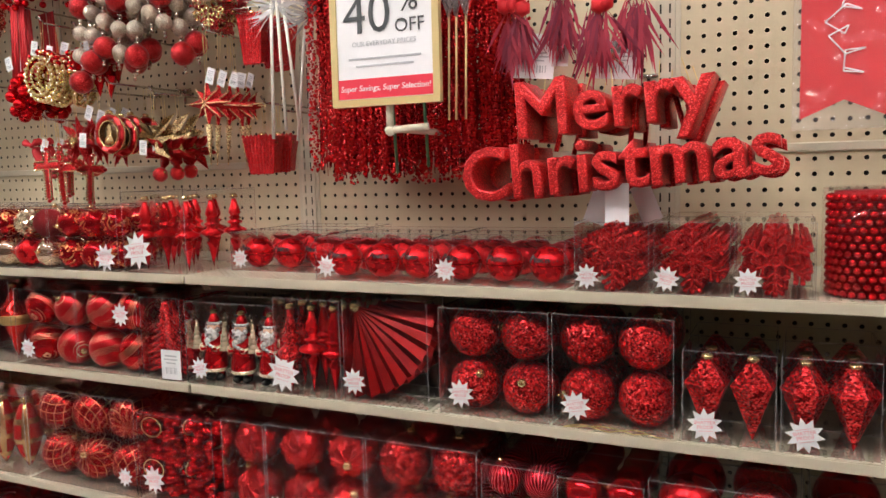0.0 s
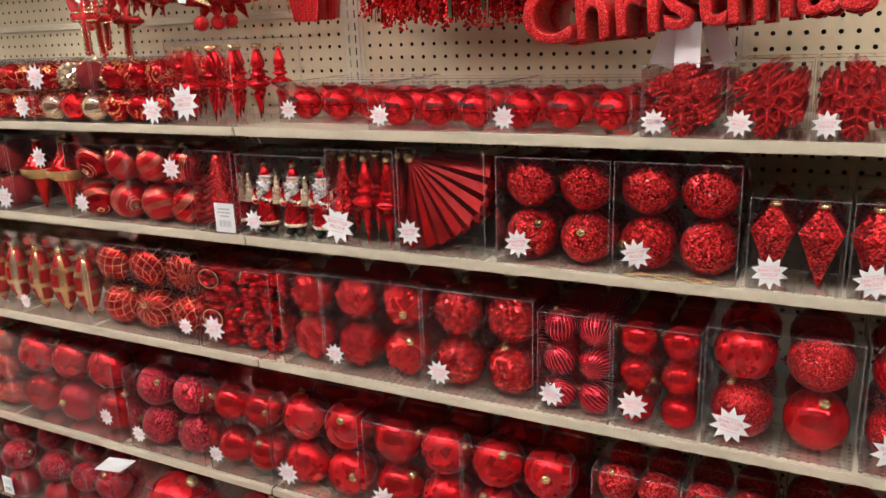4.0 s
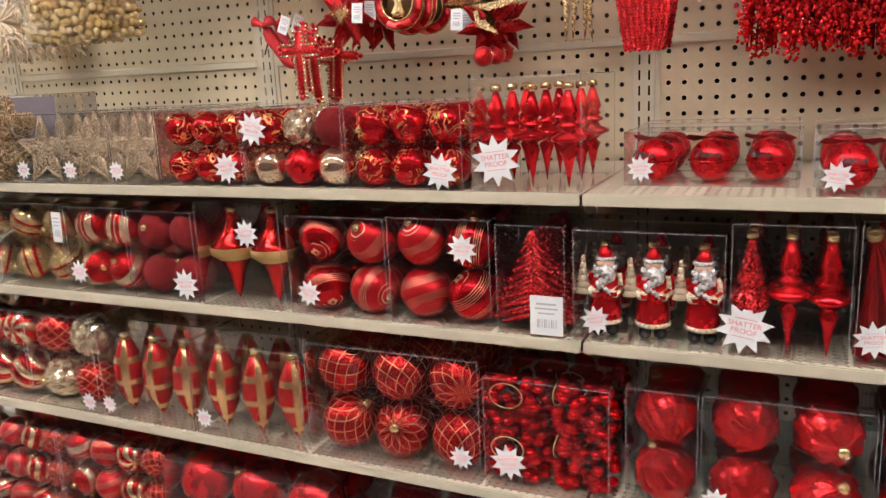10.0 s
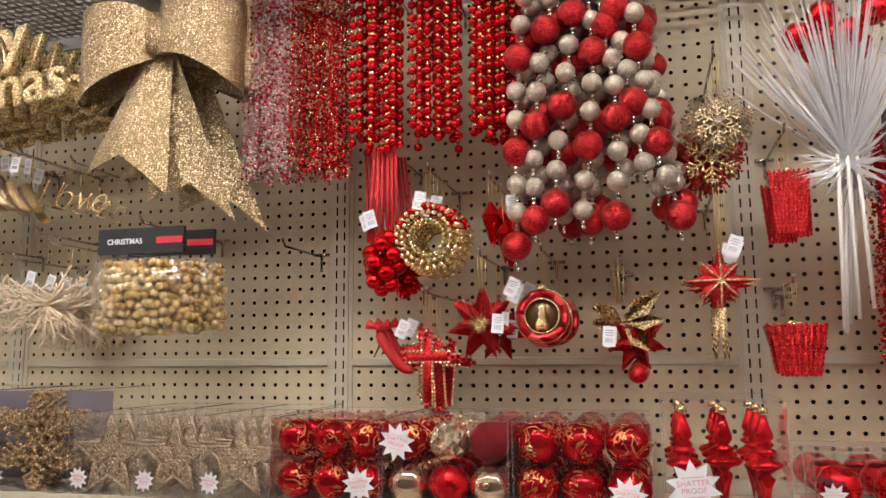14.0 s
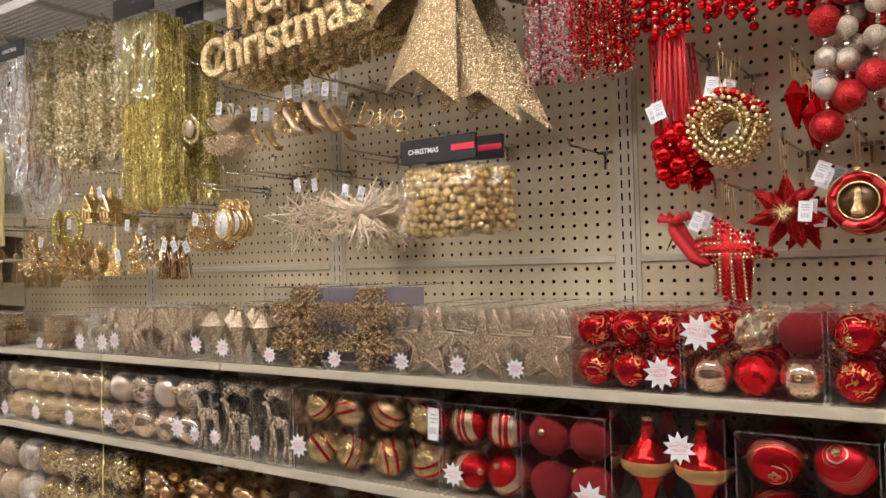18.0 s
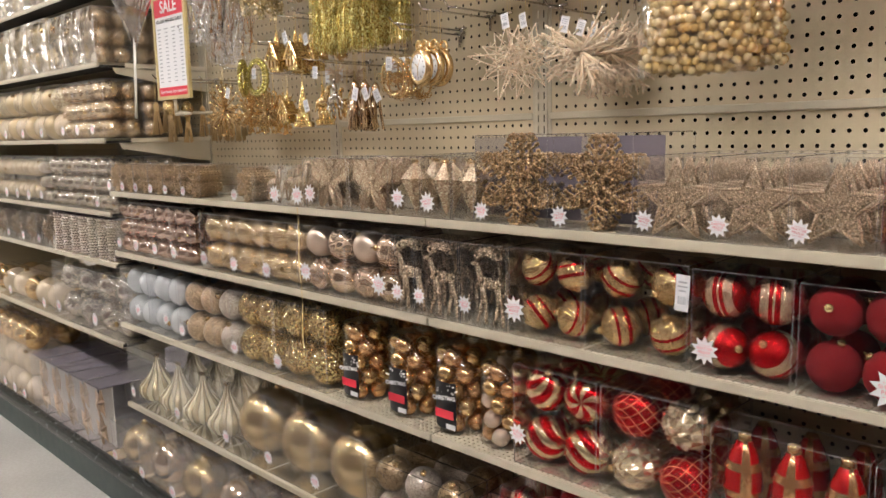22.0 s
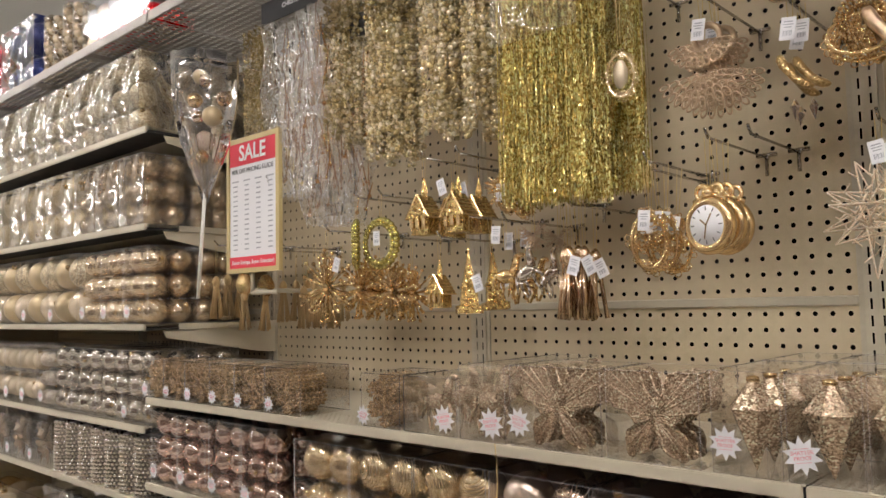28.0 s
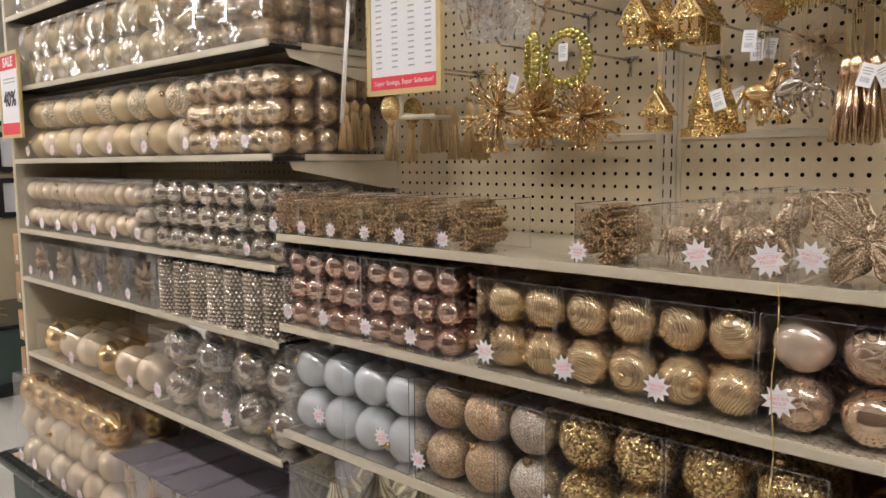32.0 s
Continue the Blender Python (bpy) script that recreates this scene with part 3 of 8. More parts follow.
# ---- the shell of the shop ----
def structure(name, bm, material, label, smooth=False):
    return tagged(part(name, bm, material, None, smooth=smooth), label, name.split("_")[0], kind="structure")


structure("floor", box_bm(-16, 6, -12, 9, -0.1, 0.0), "floor", "polished speckled white vinyl shop floor")
structure("ceiling", box_bm(-16, 6, -12, 9, 3.7, 3.8), "ceiling_tile", "white tiled shop ceiling")
structure("wall_west", box_bm(-16.2, -16, -12, 9, 0, 3.8), "paint_wall", "plain beige painted shop wall")
structure("wall_east", box_bm(6, 6.2, -12, 9, 0, 3.8), "paint_wall", "plain beige painted shop wall")
structure("wall_south", box_bm(-16, 6, -12.2, -12, 0, 3.8), "paint_wall", "plain beige painted shop wall")
structure("wall_north", box_bm(-16, 6, 9, 9.2, 0, 3.8), "paint_wall", "plain beige painted shop wall")
# Unseen; added for the opposite shelving, to block far lamps and darken reflections.
structure("wall_aisle", box_bm(-5.5, 4.5, -1.4, -1.3, 0, 2.25), "partition", "plain unseen partition added across the aisle for the opposite shelving")


def ceiling_light(x, y):
    t = thing("ceiling_light", pose(x, y, 3.7), "long fluorescent ceiling light with a bright diffuser", "ceiling light", "ceiling lights")
    bm = bmesh.new()
    box_bm(-0.62, 0.62, -0.16, -0.13, -0.06, 0, bm=bm)
    box_bm(-0.62, 0.62, 0.13, 0.16, -0.06, 0, bm=bm)
    box_bm(-0.62, -0.6, -0.13, 0.13, -0.06, 0, bm=bm)
    box_bm(0.6, 0.62, -0.13, 0.13, -0.06, 0, bm=bm)
    part("frame", bm, "white_plastic", t, smooth=False)
    part("diffuser", box_bm(-0.6, 0.6, -0.05, 0.05, -0.06, -0.03), "lamp", t, "glowing white diffuser", smooth=False)
    return t


first = ceiling_light(2.4, -0.75)
for yy, xs in ((-0.75, (1.6, -0.4, -1.3, -2.4, -5.4, -8.2, -10.5, -13.0)), (-4.6, (3.4, 1.6, 0.0, -1.6, -3.6, -6.6, -8.1, -9.6, -11.1, -12.6, -14.4)), (-7.4, (3.4, 1.6, 0.0, -1.6, -3.6, -6.6, -9.6, -11.4, -13.2, -14.8)), (6.5, (-2.6, -5.6, -8.6, -11.5))):
    for xx in xs:
        copy_thing(first, pose(xx, yy, 3.7))


# ---- pegboard, uprights and rails ----
def grid_with_holes(name, x0, x1, z0, z1, px, pz, radius, sides=8, depth=0.004):
    """A sheet in the xz plane, facing -y, with a round hole in every cell."""
    nx, nz = max(1, round((x1 - x0) / px)), max(1, round((z1 - z0) / pz))
    sx, sz = (x1 - x0) / nx, (z1 - z0) / nz
    verts, faces = [], []
    square = [(-1, -1), (0, -1), (1, -1), (1, 0), (1, 1), (0, 1), (-1, 1), (-1, 0)]
    for i in range(nx):
        for j in range(nz):
            cx, cz, n = x0 + (i + 0.5) * sx, z0 + (j + 0.5) * sz, len(verts)
            verts += [(cx + u * sx / 2, 0, cz + v * sz / 2) for u, v in square]
            for y in (0, depth):
                verts += [(cx + radius * math.cos(a), y, cz + radius * math.sin(a)) for a in [math.radians(225 + 45 * k) for k in range(8)]]
            for k in range(8):
                q = (k + 1) % 8
                faces += [(n + k, n + q, n + 8 + q, n + 8 + k), (n + 8 + k, n + 8 + q, n + 16 + q, n + 16 + k)]
    me = quads(name, verts, faces)
    bm = bmesh.new()
    bm.from_mesh(me)
    bmesh.ops.remove_doubles(bm, verts=bm.verts[:], dist=0.00005)
    bm.to_mesh(me)
    bm.free()
    return me


def slotted_strip(height, width=0.034):
    """The front of an upright: two columns of narrow slots."""
    cols = [-width / 2, -0.0095, -0.0065, 0.0065, 0.0095, width / 2]
    verts, faces = [], []

    def face(a, b, c, d):
        n = len(verts)
        verts.extend([(a, 0, c), (b, 0, c), (b, 0, d), (a, 0, d)])
        faces.append((n, n + 1, n + 2, n + 3))
    for k in (0, 2, 4):
        face(cols[k], cols[k + 1], 0, height)
    for z in np.arange(0, height, 0.0254):
        for k in (1, 3):
            face(cols[k], cols[k + 1], z, min(height, z + 0.0095))
    for sx in (-1, 1):
        n = len(verts)
        verts.extend([(sx * width / 2, 0, 0), (sx * width / 2, 0.016, 0), (sx * width / 2, 0.016, height), (sx * width / 2, 0, height)])
        faces.append((n, n + 1, n + 2, n + 3))
    return quads("upright", verts, faces)


gondola = thing("gondola_back", pose(0, WALL_Y, 0), "cream pegboard gondola back with slotted steel uprights", "shelving", kind="structure")
# Near-black sheet stands for the shaded hollow behind the board.
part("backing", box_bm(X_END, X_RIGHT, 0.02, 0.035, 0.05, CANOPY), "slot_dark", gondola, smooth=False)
board_hi = cached("board_hi", lambda: grid_with_holes("pegboard", -13.99 * 0.0254, 13.99 * 0.0254, 1.2728, 1.2728 + 0.0254 * 28, 0.0254, 0.0254, 0.0041, depth=0.0012))
board_lo = cached("board_lo", lambda: grid_with_holes("pegboard", -13.99 * 0.0254, 13.99 * 0.0254, 1.2598 - 0.0254 * 40, 1.2598, 0.0254, 0.0254, 0.0041, depth=0.0012))
strip = cached("strip", lambda: slotted_strip(CANOPY - 0.05))
for k, x in enumerate(UPRIGHTS):
    place("upright", strip, "steel_cream", gondola, pose(x, -0.006, 0.05))
    if k + 1 < len(UPRIGHTS):
        c = x + BAY / 2
        place("pegboard", board_hi, "pegboard", gondola, pose(c, 0, 0))
        place("pegboard", board_lo, "pegboard", gondola, pose(c, 0, 0))
        for s in (-1, 1):
            part("trim", box_bm(c + s * 0.3595 - 0.004, c + s * 0.3595 + 0.004, -0.0035, 0.01, 0.06, CANOPY), "steel_cream", gondola, smooth=False)
        part("rail", box_bm(c - 0.356, c + 0.356, -0.006, 0.008, 1.2585, 1.2745, 0.002), "steel_cream", gondola, smooth=False)
        part("lower_panel", box_bm(c - 0.358, c + 0.358, 0.0, 0.01, 0.06, 0.2435), "pegboard", gondola, smooth=False)


# ---- shelves ----
def shelf(run, z, depth=WALL_Y - FRONT_Y - 0.01, tag="cream steel shelf with a perforated deck"):
    x0, x1 = run
    t = thing("shelf", pose((x0 + x1) / 2, FRONT_Y, z), tag, "shelf", "gondola shelves")
    w = (x1 - x0) / 2 - 0.002
    deck = bmesh.new()
    box_bm(-w, w, 0.09, depth, -0.0145, 0.0, bm=deck)
    part("deck", deck, "steel_cream", t, smooth=False)
    if z > 1.9:
        bpy.data.objects.remove(t.children[0])
        lid = cached("canopy_deck", lambda: grid_with_holes("perforated_deck", -w, w, 0.006, depth, 0.021, 0.021, 0.0072, depth=0.0015))
        place("perforated_deck", lid, "canopy_steel", t, Matrix.Rotation(-math.pi / 2, 4, "X") @ pose(0, 0.004, 0))
        for s in (-0.5, 0.0, 0.5):
            part("stiffener", box_bm(s * w - 0.012, s * w + 0.012, 0.006, depth, -0.018, -0.006), "canopy_steel", t, smooth=False)
        part("lip", box_bm(-w, w, 0.0, 0.006, -0.0255, 0.0015, 0.0015, 2), "canopy_steel", t, smooth=False)
        return t
    perf = cached(("perf", round(w, 3)), lambda: grid_with_holes("perforated_strip", -w, w, 0.006, 0.09, 0.0127, 0.0127, 0.0032))
    place("perforated_strip", perf, "steel_cream", t, Matrix.Rotation(-math.pi / 2, 4, "X"))
    # Near-black strip paints the shade under the perforated front of the cream deck.
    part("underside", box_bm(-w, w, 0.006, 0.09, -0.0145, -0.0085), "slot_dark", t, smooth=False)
    part("lip", box_bm(-w, w, 0.0, 0.006, -0.0145, 0.0015, 0.0015, 2), "steel_cream", t, smooth=False)
    for s in (-1, 1):
        bm = bmesh.new()
        x = s * (w - 0.006)
        vs = [bm.verts.new((x + dx, y, zz)) for dx in (-0.0015, 0.0015) for y, zz in ((0.05, -0.0155), (depth, -0.0155), (depth, -0.085), (depth - 0.06, -0.08), (0.06, -0.034))]
        bm.faces.new(vs[:5])
        bm.faces.new(vs[5:][::-1])
        for k in range(5):
            bm.faces.new((vs[k], vs[(k + 1) % 5], vs[5 + (k + 1) % 5], vs[5 + k]))
        part("bracket", bm, "steel_cream", t, smooth=False)
    return t


for key in "RMG":
    for z in (Z1, Z2, Z3, Z4):
        shelf(RUNS[key], z)
for z in ZL.values():
    shelf(RUNS["L"], z)
for key in "RMGL":
    shelf(RUNS[key], CANOPY + 0.025, tag="high grey steel top shelf with a perforated deck")

BASE_Y = 0.955
base = thing("gondola_base", pose(0, 0, 0), "dark green gondola base with a black bumper rail and tan deck", "shelving base", kind="structure")
part("kick_plate", box_bm(X_END - 0.06, X_RIGHT, BASE_Y + 0.03, WALL_Y, 0, 0.135), "kick", base, smooth=False)
part("deck", box_bm(X_END - 0.07, X_RIGHT, BASE_Y + 0.012, WALL_Y, 0.135, DECK, 0.003), "deck_tan", base, smooth=False)
bm = bmesh.new()
rod(bm, (X_END - 0.085, BASE_Y + 0.012, 0.152), (X_RIGHT, BASE_Y + 0.012, 0.152), 0.024, 14)
blob(bm, (X_END - 0.085, BASE_Y + 0.012, 0.152), 0.024, 2)
rod(bm, (X_END - 0.085, BASE_Y + 0.012, 0.152), (X_END - 0.085, WALL_Y, 0.152), 0.024, 14)
part("bumper_rail", bm, "bumper", base)
part("end_panel", box_bm(X_END - 0.025, X_END - 0.003, FRONT_Y + 0.0, WALL_Y + 0.03, DECK, CANOPY, 0.003), "steel_cream", base, smooth=False)



# ---- ornaments ----
def sphere_mesh():
    bm = bmesh.new()
    bmesh.ops.create_uvsphere(bm, u_segments=28, v_segments=16, radius=0.5)
    return mesh_of("ball", bm)


def carved_ball_mesh(n=7, rows=3):
    """A ball folded into rows of leaf-shaped facets that lean round it."""
    bm = bmesh.new()
    lats = [math.pi * (0.5 - (j + 0.0) / (rows + 1)) for j in range(rows + 2)]

    def at(j, i, r=0.5):
        la, lo = lats[j], 2 * math.pi * (i + 0.5 * j + 0.22 * j) / n
        return Vector((r * math.cos(la) * math.cos(lo), r * math.cos(la) * math.sin(lo), r * math.sin(la)))
    for j in range(1, rows + 1):
        for i in range(n):
            top, left, right, low = at(j - 1, i), at(j, i - 0.72), at(j, i + 0.28), at(j + 1, i - 1.44 + 0.28 + 0.16)
            mid = (top + left + right + low) / 4
            crest = mid.lerp(left, 0.3).normalized() * 0.5
            trough = mid.lerp(right, 0.45).normalized() * 0.43
            v = [bm.verts.new(p) for p in (top, left, low, right, crest, trough)]
            for f in ((0, 1, 4), (1, 2, 4), (4, 2, 5), (0, 4, 5), (2, 3, 5), (3, 0, 5)):
                bm.faces.new([v[k] for k in f])
    bmesh.ops.create_uvsphere(bm, u_segments=18, v_segments=10, radius=0.455)
    return mesh_of("carved_ball", bm, False)


def bulb_mesh():
    """A finely ridged round bauble with a small turned foot."""
    bm = bmesh.new()
    lathe(bm, [(0.02, -0.5), (0.06, -0.48), (0.07, -0.45), (0.17, -0.43), (0.33, -0.34), (0.45, -0.18), (0.49, 0.0), (0.46, 0.17), (0.36, 0.32), (0.21, 0.43), (0.08, 0.48)], 40, ridge=0.014, ribs=20)
    return mesh_of("bulb", bm)


def facet_ball_mesh(n=11, rows=7):
    """A ball set all over with small diamond-based pyramids."""
    bm = bmesh.new()

    def at(j, i, r):
        la, lo = math.pi * (0.5 - j / (rows + 1)), 2 * math.pi * (i + 0.5 * j) / n
        return Vector((r * math.cos(la) * math.cos(lo), r * math.cos(la) * math.sin(lo), r * math.sin(la)))
    for j in range(1, rows + 1):
        for i in range(n):
            ring = [at(j - 1, i + 0.0, 0.455), at(j, i - 1.0, 0.455), at(j + 1, i - 1.0, 0.455), at(j, i, 0.455)]
            v = [bm.verts.new(p) for p in ring + [(ring[1] + ring[3]).normalized() * 0.5]]
            for k in range(4):
                bm.faces.new((v[k], v[(k + 1) % 4], v[4]))
    return mesh_of("facet_ball", bm, False)


def melon_mesh(n=12, twist=1.0):
    """A ball of rounded gores that wind round it."""
    bm = bmesh.new()
    rings, seg = [], n * 4
    for j in range(1, 16):
        la = math.pi * (j / 16 - 0.5)
        ring = []
        for k in range(seg):
            a = 2 * math.pi * k / seg
            r = 0.5 * (1 - 0.06 * abs(math.cos(n * a / 2)) ** 3 * math.cos(la))
            lo = a + twist * math.sin(la)
            ring.append(bm.verts.new((r * math.cos(la) * math.cos(lo), r * math.cos(la) * math.sin(lo), 0.5 * math.sin(la))))
        rings.append(ring)
    for u, v in zip(rings, rings[1:]):
        for k in range(seg):
            bm.faces.new((u[k], u[(k + 1) % seg], v[(k + 1) % seg], v[k]))
    bm.faces.new(rings[0][::-1])
    bm.faces.new(rings[-1])
    return mesh_of("melon_ball", bm)


def cap_mesh():
    bm = bmesh.new()
    lathe(bm, [(0.075, 0.485), (0.085, 0.49), (0.08, 0.56), (0.03, 0.575)], 14, ridge=0.05, ribs=7)
    torus(bm, (0, 0, 0.605), 0.04, 0.009, 12, 5)
    return mesh_of("cap", bm)


BALL, CAP, CARVED, BULB = sphere_mesh(), cap_mesh(), carved_ball_mesh(), bulb_mesh()
FACET, MELON = facet_ball_mesh(), melon_mesh()
SHAPE_OF = {"red_carved": CARVED, "red_gold_bands": BULB, "gold_facet": FACET, "red_gold_spokes": MELON, "gold_ribs": MELON, "silver_ribs": MELON}
rng = random.Random(7)


def spin(full=True):
    return Euler((rng.uniform(-0.5, 0.5), rng.uniform(-0.5, 0.5), rng.uniform(0, 6.28))) if not full else Euler((rng.uniform(-1.9, 1.9), rng.uniform(-0.9, 0.9), rng.uniform(0, 6.28)))


def ball(parent, c, d, material, name="ball", cap="gold_m", full=True):
    b = place(name, SHAPE_OF.get(material, BALL), material, parent, Matrix.LocRotScale(c, spin(full), (d, d, d)))
    if cap:
        place("cap", CAP, cap, b, Matrix.Identity(4), "small metal hanging cap")
    return b


def finial_mesh(kind):
    profiles = (
        [(0.004, 0.0), (0.02, 0.10), (0.05, 0.24), (0.045, 0.29), (0.11, 0.33), (0.165, 0.40), (0.165, 0.46), (0.10, 0.52), (0.075, 0.54), (0.115, 0.58), (0.115, 0.63), (0.065, 0.67), (0.085, 0.71), (0.08, 0.75), (0.05, 0.82), (0.035, 0.93)],
        [(0.004, 0.0), (0.02, 0.12), (0.045, 0.26), (0.075, 0.36), (0.07, 0.39), (0.04, 0.41), (0.06, 0.44), (0.15, 0.47), (0.175, 0.50), (0.15, 0.53), (0.06, 0.56), (0.06, 0.585), (0.10, 0.605), (0.10, 0.625), (0.05, 0.65), (0.085, 0.70), (0.085, 0.74), (0.06, 0.82), (0.03, 0.93)],
        [(0.004, 0.0), (0.03, 0.14), (0.06, 0.28), (0.085, 0.34), (0.04, 0.38), (0.09, 0.42), (0.165, 0.46), (0.165, 0.49), (0.08, 0.53), (0.06, 0.56), (0.11, 0.585), (0.11, 0.605), (0.06, 0.63), (0.09, 0.655), (0.06, 0.685), (0.09, 0.73), (0.075, 0.79), (0.05, 0.86), (0.03, 0.93)],
    )
    bm = bmesh.new()
    lathe(bm, profiles[kind], 20)
    return mesh_of("finial", bm)


def lathe_mesh(name, profile, seg=20, smooth=True, ridge=0.0, ribs=0):
    bm = bmesh.new()
    lathe(bm, profile, seg, ridge=ridge, ribs=ribs)
    return mesh_of(name, bm, smooth)


DROP_CAP = lathe_mesh("cap", [(0.05, 0.0), (0.055, 0.005), (0.05, 0.05), (0.02, 0.06)], 12, True, 0.05, 6)
SPINDLE = lathe_mesh("spindle", [(0.005, 0.0), (0.05, 0.08), (0.12, 0.25), (0.165, 0.45), (0.15, 0.65), (0.10, 0.82), (0.045, 0.95)], 24)
TEARDROP = lathe_mesh("teardrop", [(0.004, 0.0), (0.04, 0.10), (0.08, 0.30), (0.13, 0.42), (0.21, 0.50), (0.22, 0.56), (0.17, 0.64), (0.09, 0.76), (0.05, 0.88), (0.04, 0.95)], 24)
DIAMOND = lathe_mesh("diamond", [(0.003, 0.0), (0.19, 0.62), (0.205, 0.66), (0.06, 0.91), (0.04, 0.95)], 6, False)
ONION = lathe_mesh("onion", [(0.02, 0.0), (0.16, 0.02), (0.31, 0.11), (0.38, 0.25), (0.375, 0.36), (0.28, 0.46), (0.17, 0.6), (0.09, 0.76), (0.055, 0.88), (0.035, 0.97)], 40, True, 0.05, 16)


def drop(parent, me, c, h, material, name, squeeze=1.0, cap="gold_m"):
    b = place(name, me, material, parent, Matrix.LocRotScale(c, Euler((0, 0, rng.uniform(0, 6.28))), (h * squeeze, h * squeeze, h)))
    if cap:
        place("cap", DROP_CAP, cap, b, pose(0, 0, 0.945))
    return b


def flake_mesh(r=1.0, thick=0.042, arms=6, steps=((0.3, 0.2), (0.46, 0.3), (0.64, 0.25), (0.8, 0.18), (0.93, 0.1))):
    """Knobbly arms with pairs of side twigs, and a ring round the middle."""
    bm = bmesh.new()

    def twig(p, q, size):
        p, q = Vector(p), Vector(q)
        rod(bm, p, q, size * 0.8, 5)
        n = max(1, int((q - p).length / (size * 3.2)))
        for k in range(n + 1):
            blob(bm, p.lerp(q, k / n), size * (1.15 if k < n else 1.45), 1)
    for a in range(arms):
        an = 2 * math.pi * a / arms
        u = Vector((math.sin(an), 0, math.cos(an)))
        twig(u * 0.06, u * r, thick * 1.15)
        for at, length in steps:
            for s in (-1, 1):
                q = Vector((math.sin(an + s * 0.95), 0, math.cos(an + s * 0.95)))
                twig(u * r * at, u * r * at + q * r * length, thick)
        v = Vector((math.sin(an + 2 * math.pi / arms), 0, math.cos(an + 2 * math.pi / arms)))
        twig(u * r * 0.2, v * r * 0.2, thick)
    return mesh_of("snowflake", bm)


def star_mesh(points=5):
    """A flat star of wire outline, filled with scrolls of wire."""
    bm = bmesh.new()
    out = [Vector((math.sin(math.pi * k / points), 0, math.cos(math.pi * k / points))) * (1.06 if k % 2 == 0 else 0.46) for k in range(2 * points)]
    for k in range(2 * points):
        rod(bm, out[k], out[(k + 1) % (2 * points)], 0.05, 6)
        rod(bm, out[k] * 0.9, (0, -0.06, 0), 0.016, 5)
    for k in range(points):
        a = 2 * math.pi * k / points
        for rad, off, size in ((0.82, 0.0, 0.045), (0.68, 0.0, 0.07), (0.53, 0.13, 0.075), (0.53, -0.13, 0.075), (0.38, 0.32, 0.085), (0.38, -0.32, 0.085), (0.36, 0.0, 0.08), (0.2, 0.3, 0.08), (0.2, -0.3, 0.08)):
            torus(bm, (math.sin(a + off) * rad, -0.05 * (1 - rad), math.cos(a + off) * rad), size, 0.025, 10, 5)
    return mesh_of("wire_star", bm)


def deer_mesh():
    """A slim striding deer of wire scrolls, its antlers curling back."""
    bm = bmesh.new()
    for k in range(9):
        x = -0.14 + 0.035 * k
        torus(bm, (x, 0, 0.5 + 0.012 * math.sin(2.0 * k)), 0.055 + 0.012 * math.sin(0.39 * k * 2), 0.021, 9, 5, Matrix.Translation((x, 0, 0.5)) @ Matrix.Rotation(0.5 + 0.7 * k, 4, "Z") @ Matrix.Translation((-x, 0, -0.5)))
        blob(bm, (x, 0.02 * (-1) ** k, 0.47), 0.035, 1)
    rod(bm, (-0.15, 0, 0.54), (-0.22, 0, 0.72), 0.05, 7, 0.03)
    blob(bm, (-0.26, 0, 0.735), 0.05, 1, (1.5, 0.7, 0.75))
    for x, foot, y in ((-0.13, -0.24, 0.03), (-0.1, -0.05, -0.03), (0.12, 0.06, 0.03), (0.15, 0.25, -0.03)):
        knee = Vector(((x + foot) / 2 + 0.03, y, 0.24))
        rod(bm, (x, y, 0.46), knee, 0.046, 7, 0.03)
        rod(bm, knee, (foot, y, 0.0), 0.03, 7, 0.026)
    for s in (-1, 1):
        rod(bm, (-0.22, s * 0.02, 0.77), (-0.08, s * 0.07, 0.93), 0.014, 5)
        rod(bm, (-0.08, s * 0.07, 0.93), (0.16, s * 0.08, 0.88), 0.014, 5)
        for k in range(5):
            torus(bm, (-0.17 + 0.075 * k, s * 0.06, 0.86 + 0.055 * math.sin(0.8 * k)), 0.038, 0.018, 10, 5)
    return mesh_of("reindeer", bm)


def butterfly_mesh():
    bm = bmesh.new()
    for s in (-1, 1):
        for cx, cz, a, b, rot in ((0.36, 0.27, 0.42, 0.27, 0.75), (0.23, -0.27, 0.34, 0.16, -1.0)):
            n = 18
            ring = []
            for k in range(n):
                t = 2 * math.pi * k / n
                x, z = a * math.cos(t), b * math.sin(t) * (1 + 0.25 * math.cos(5 * t))
                ring.append(Vector((s * (cx + x * math.cos(rot) - z * math.sin(rot)), 0.12 * abs(cx + x) - 0.05, cz + x * math.sin(rot) + z * math.cos(rot))))
            mid = bm.verts.new((s * cx, 0.0, cz))
            vs = [bm.verts.new(p) for p in ring]
            for k in range(n):
                bm.faces.new((mid, vs[k], vs[(k + 1) % n]) if s > 0 else (mid, vs[(k + 1) % n], vs[k]))
                rod(bm, ring[k], ring[(k + 1) % n], 0.02, 5)
            for k in range(0, n, 2):
                rod(bm, (0, -0.03, 0), ring[k] + Vector((0, -0.02, 0)), 0.024, 4, 0.012)
    rod(bm, (0, -0.03, -0.25), (0, -0.03, 0.25), 0.045, 8, 0.03)
    return mesh_of("butterfly", bm)


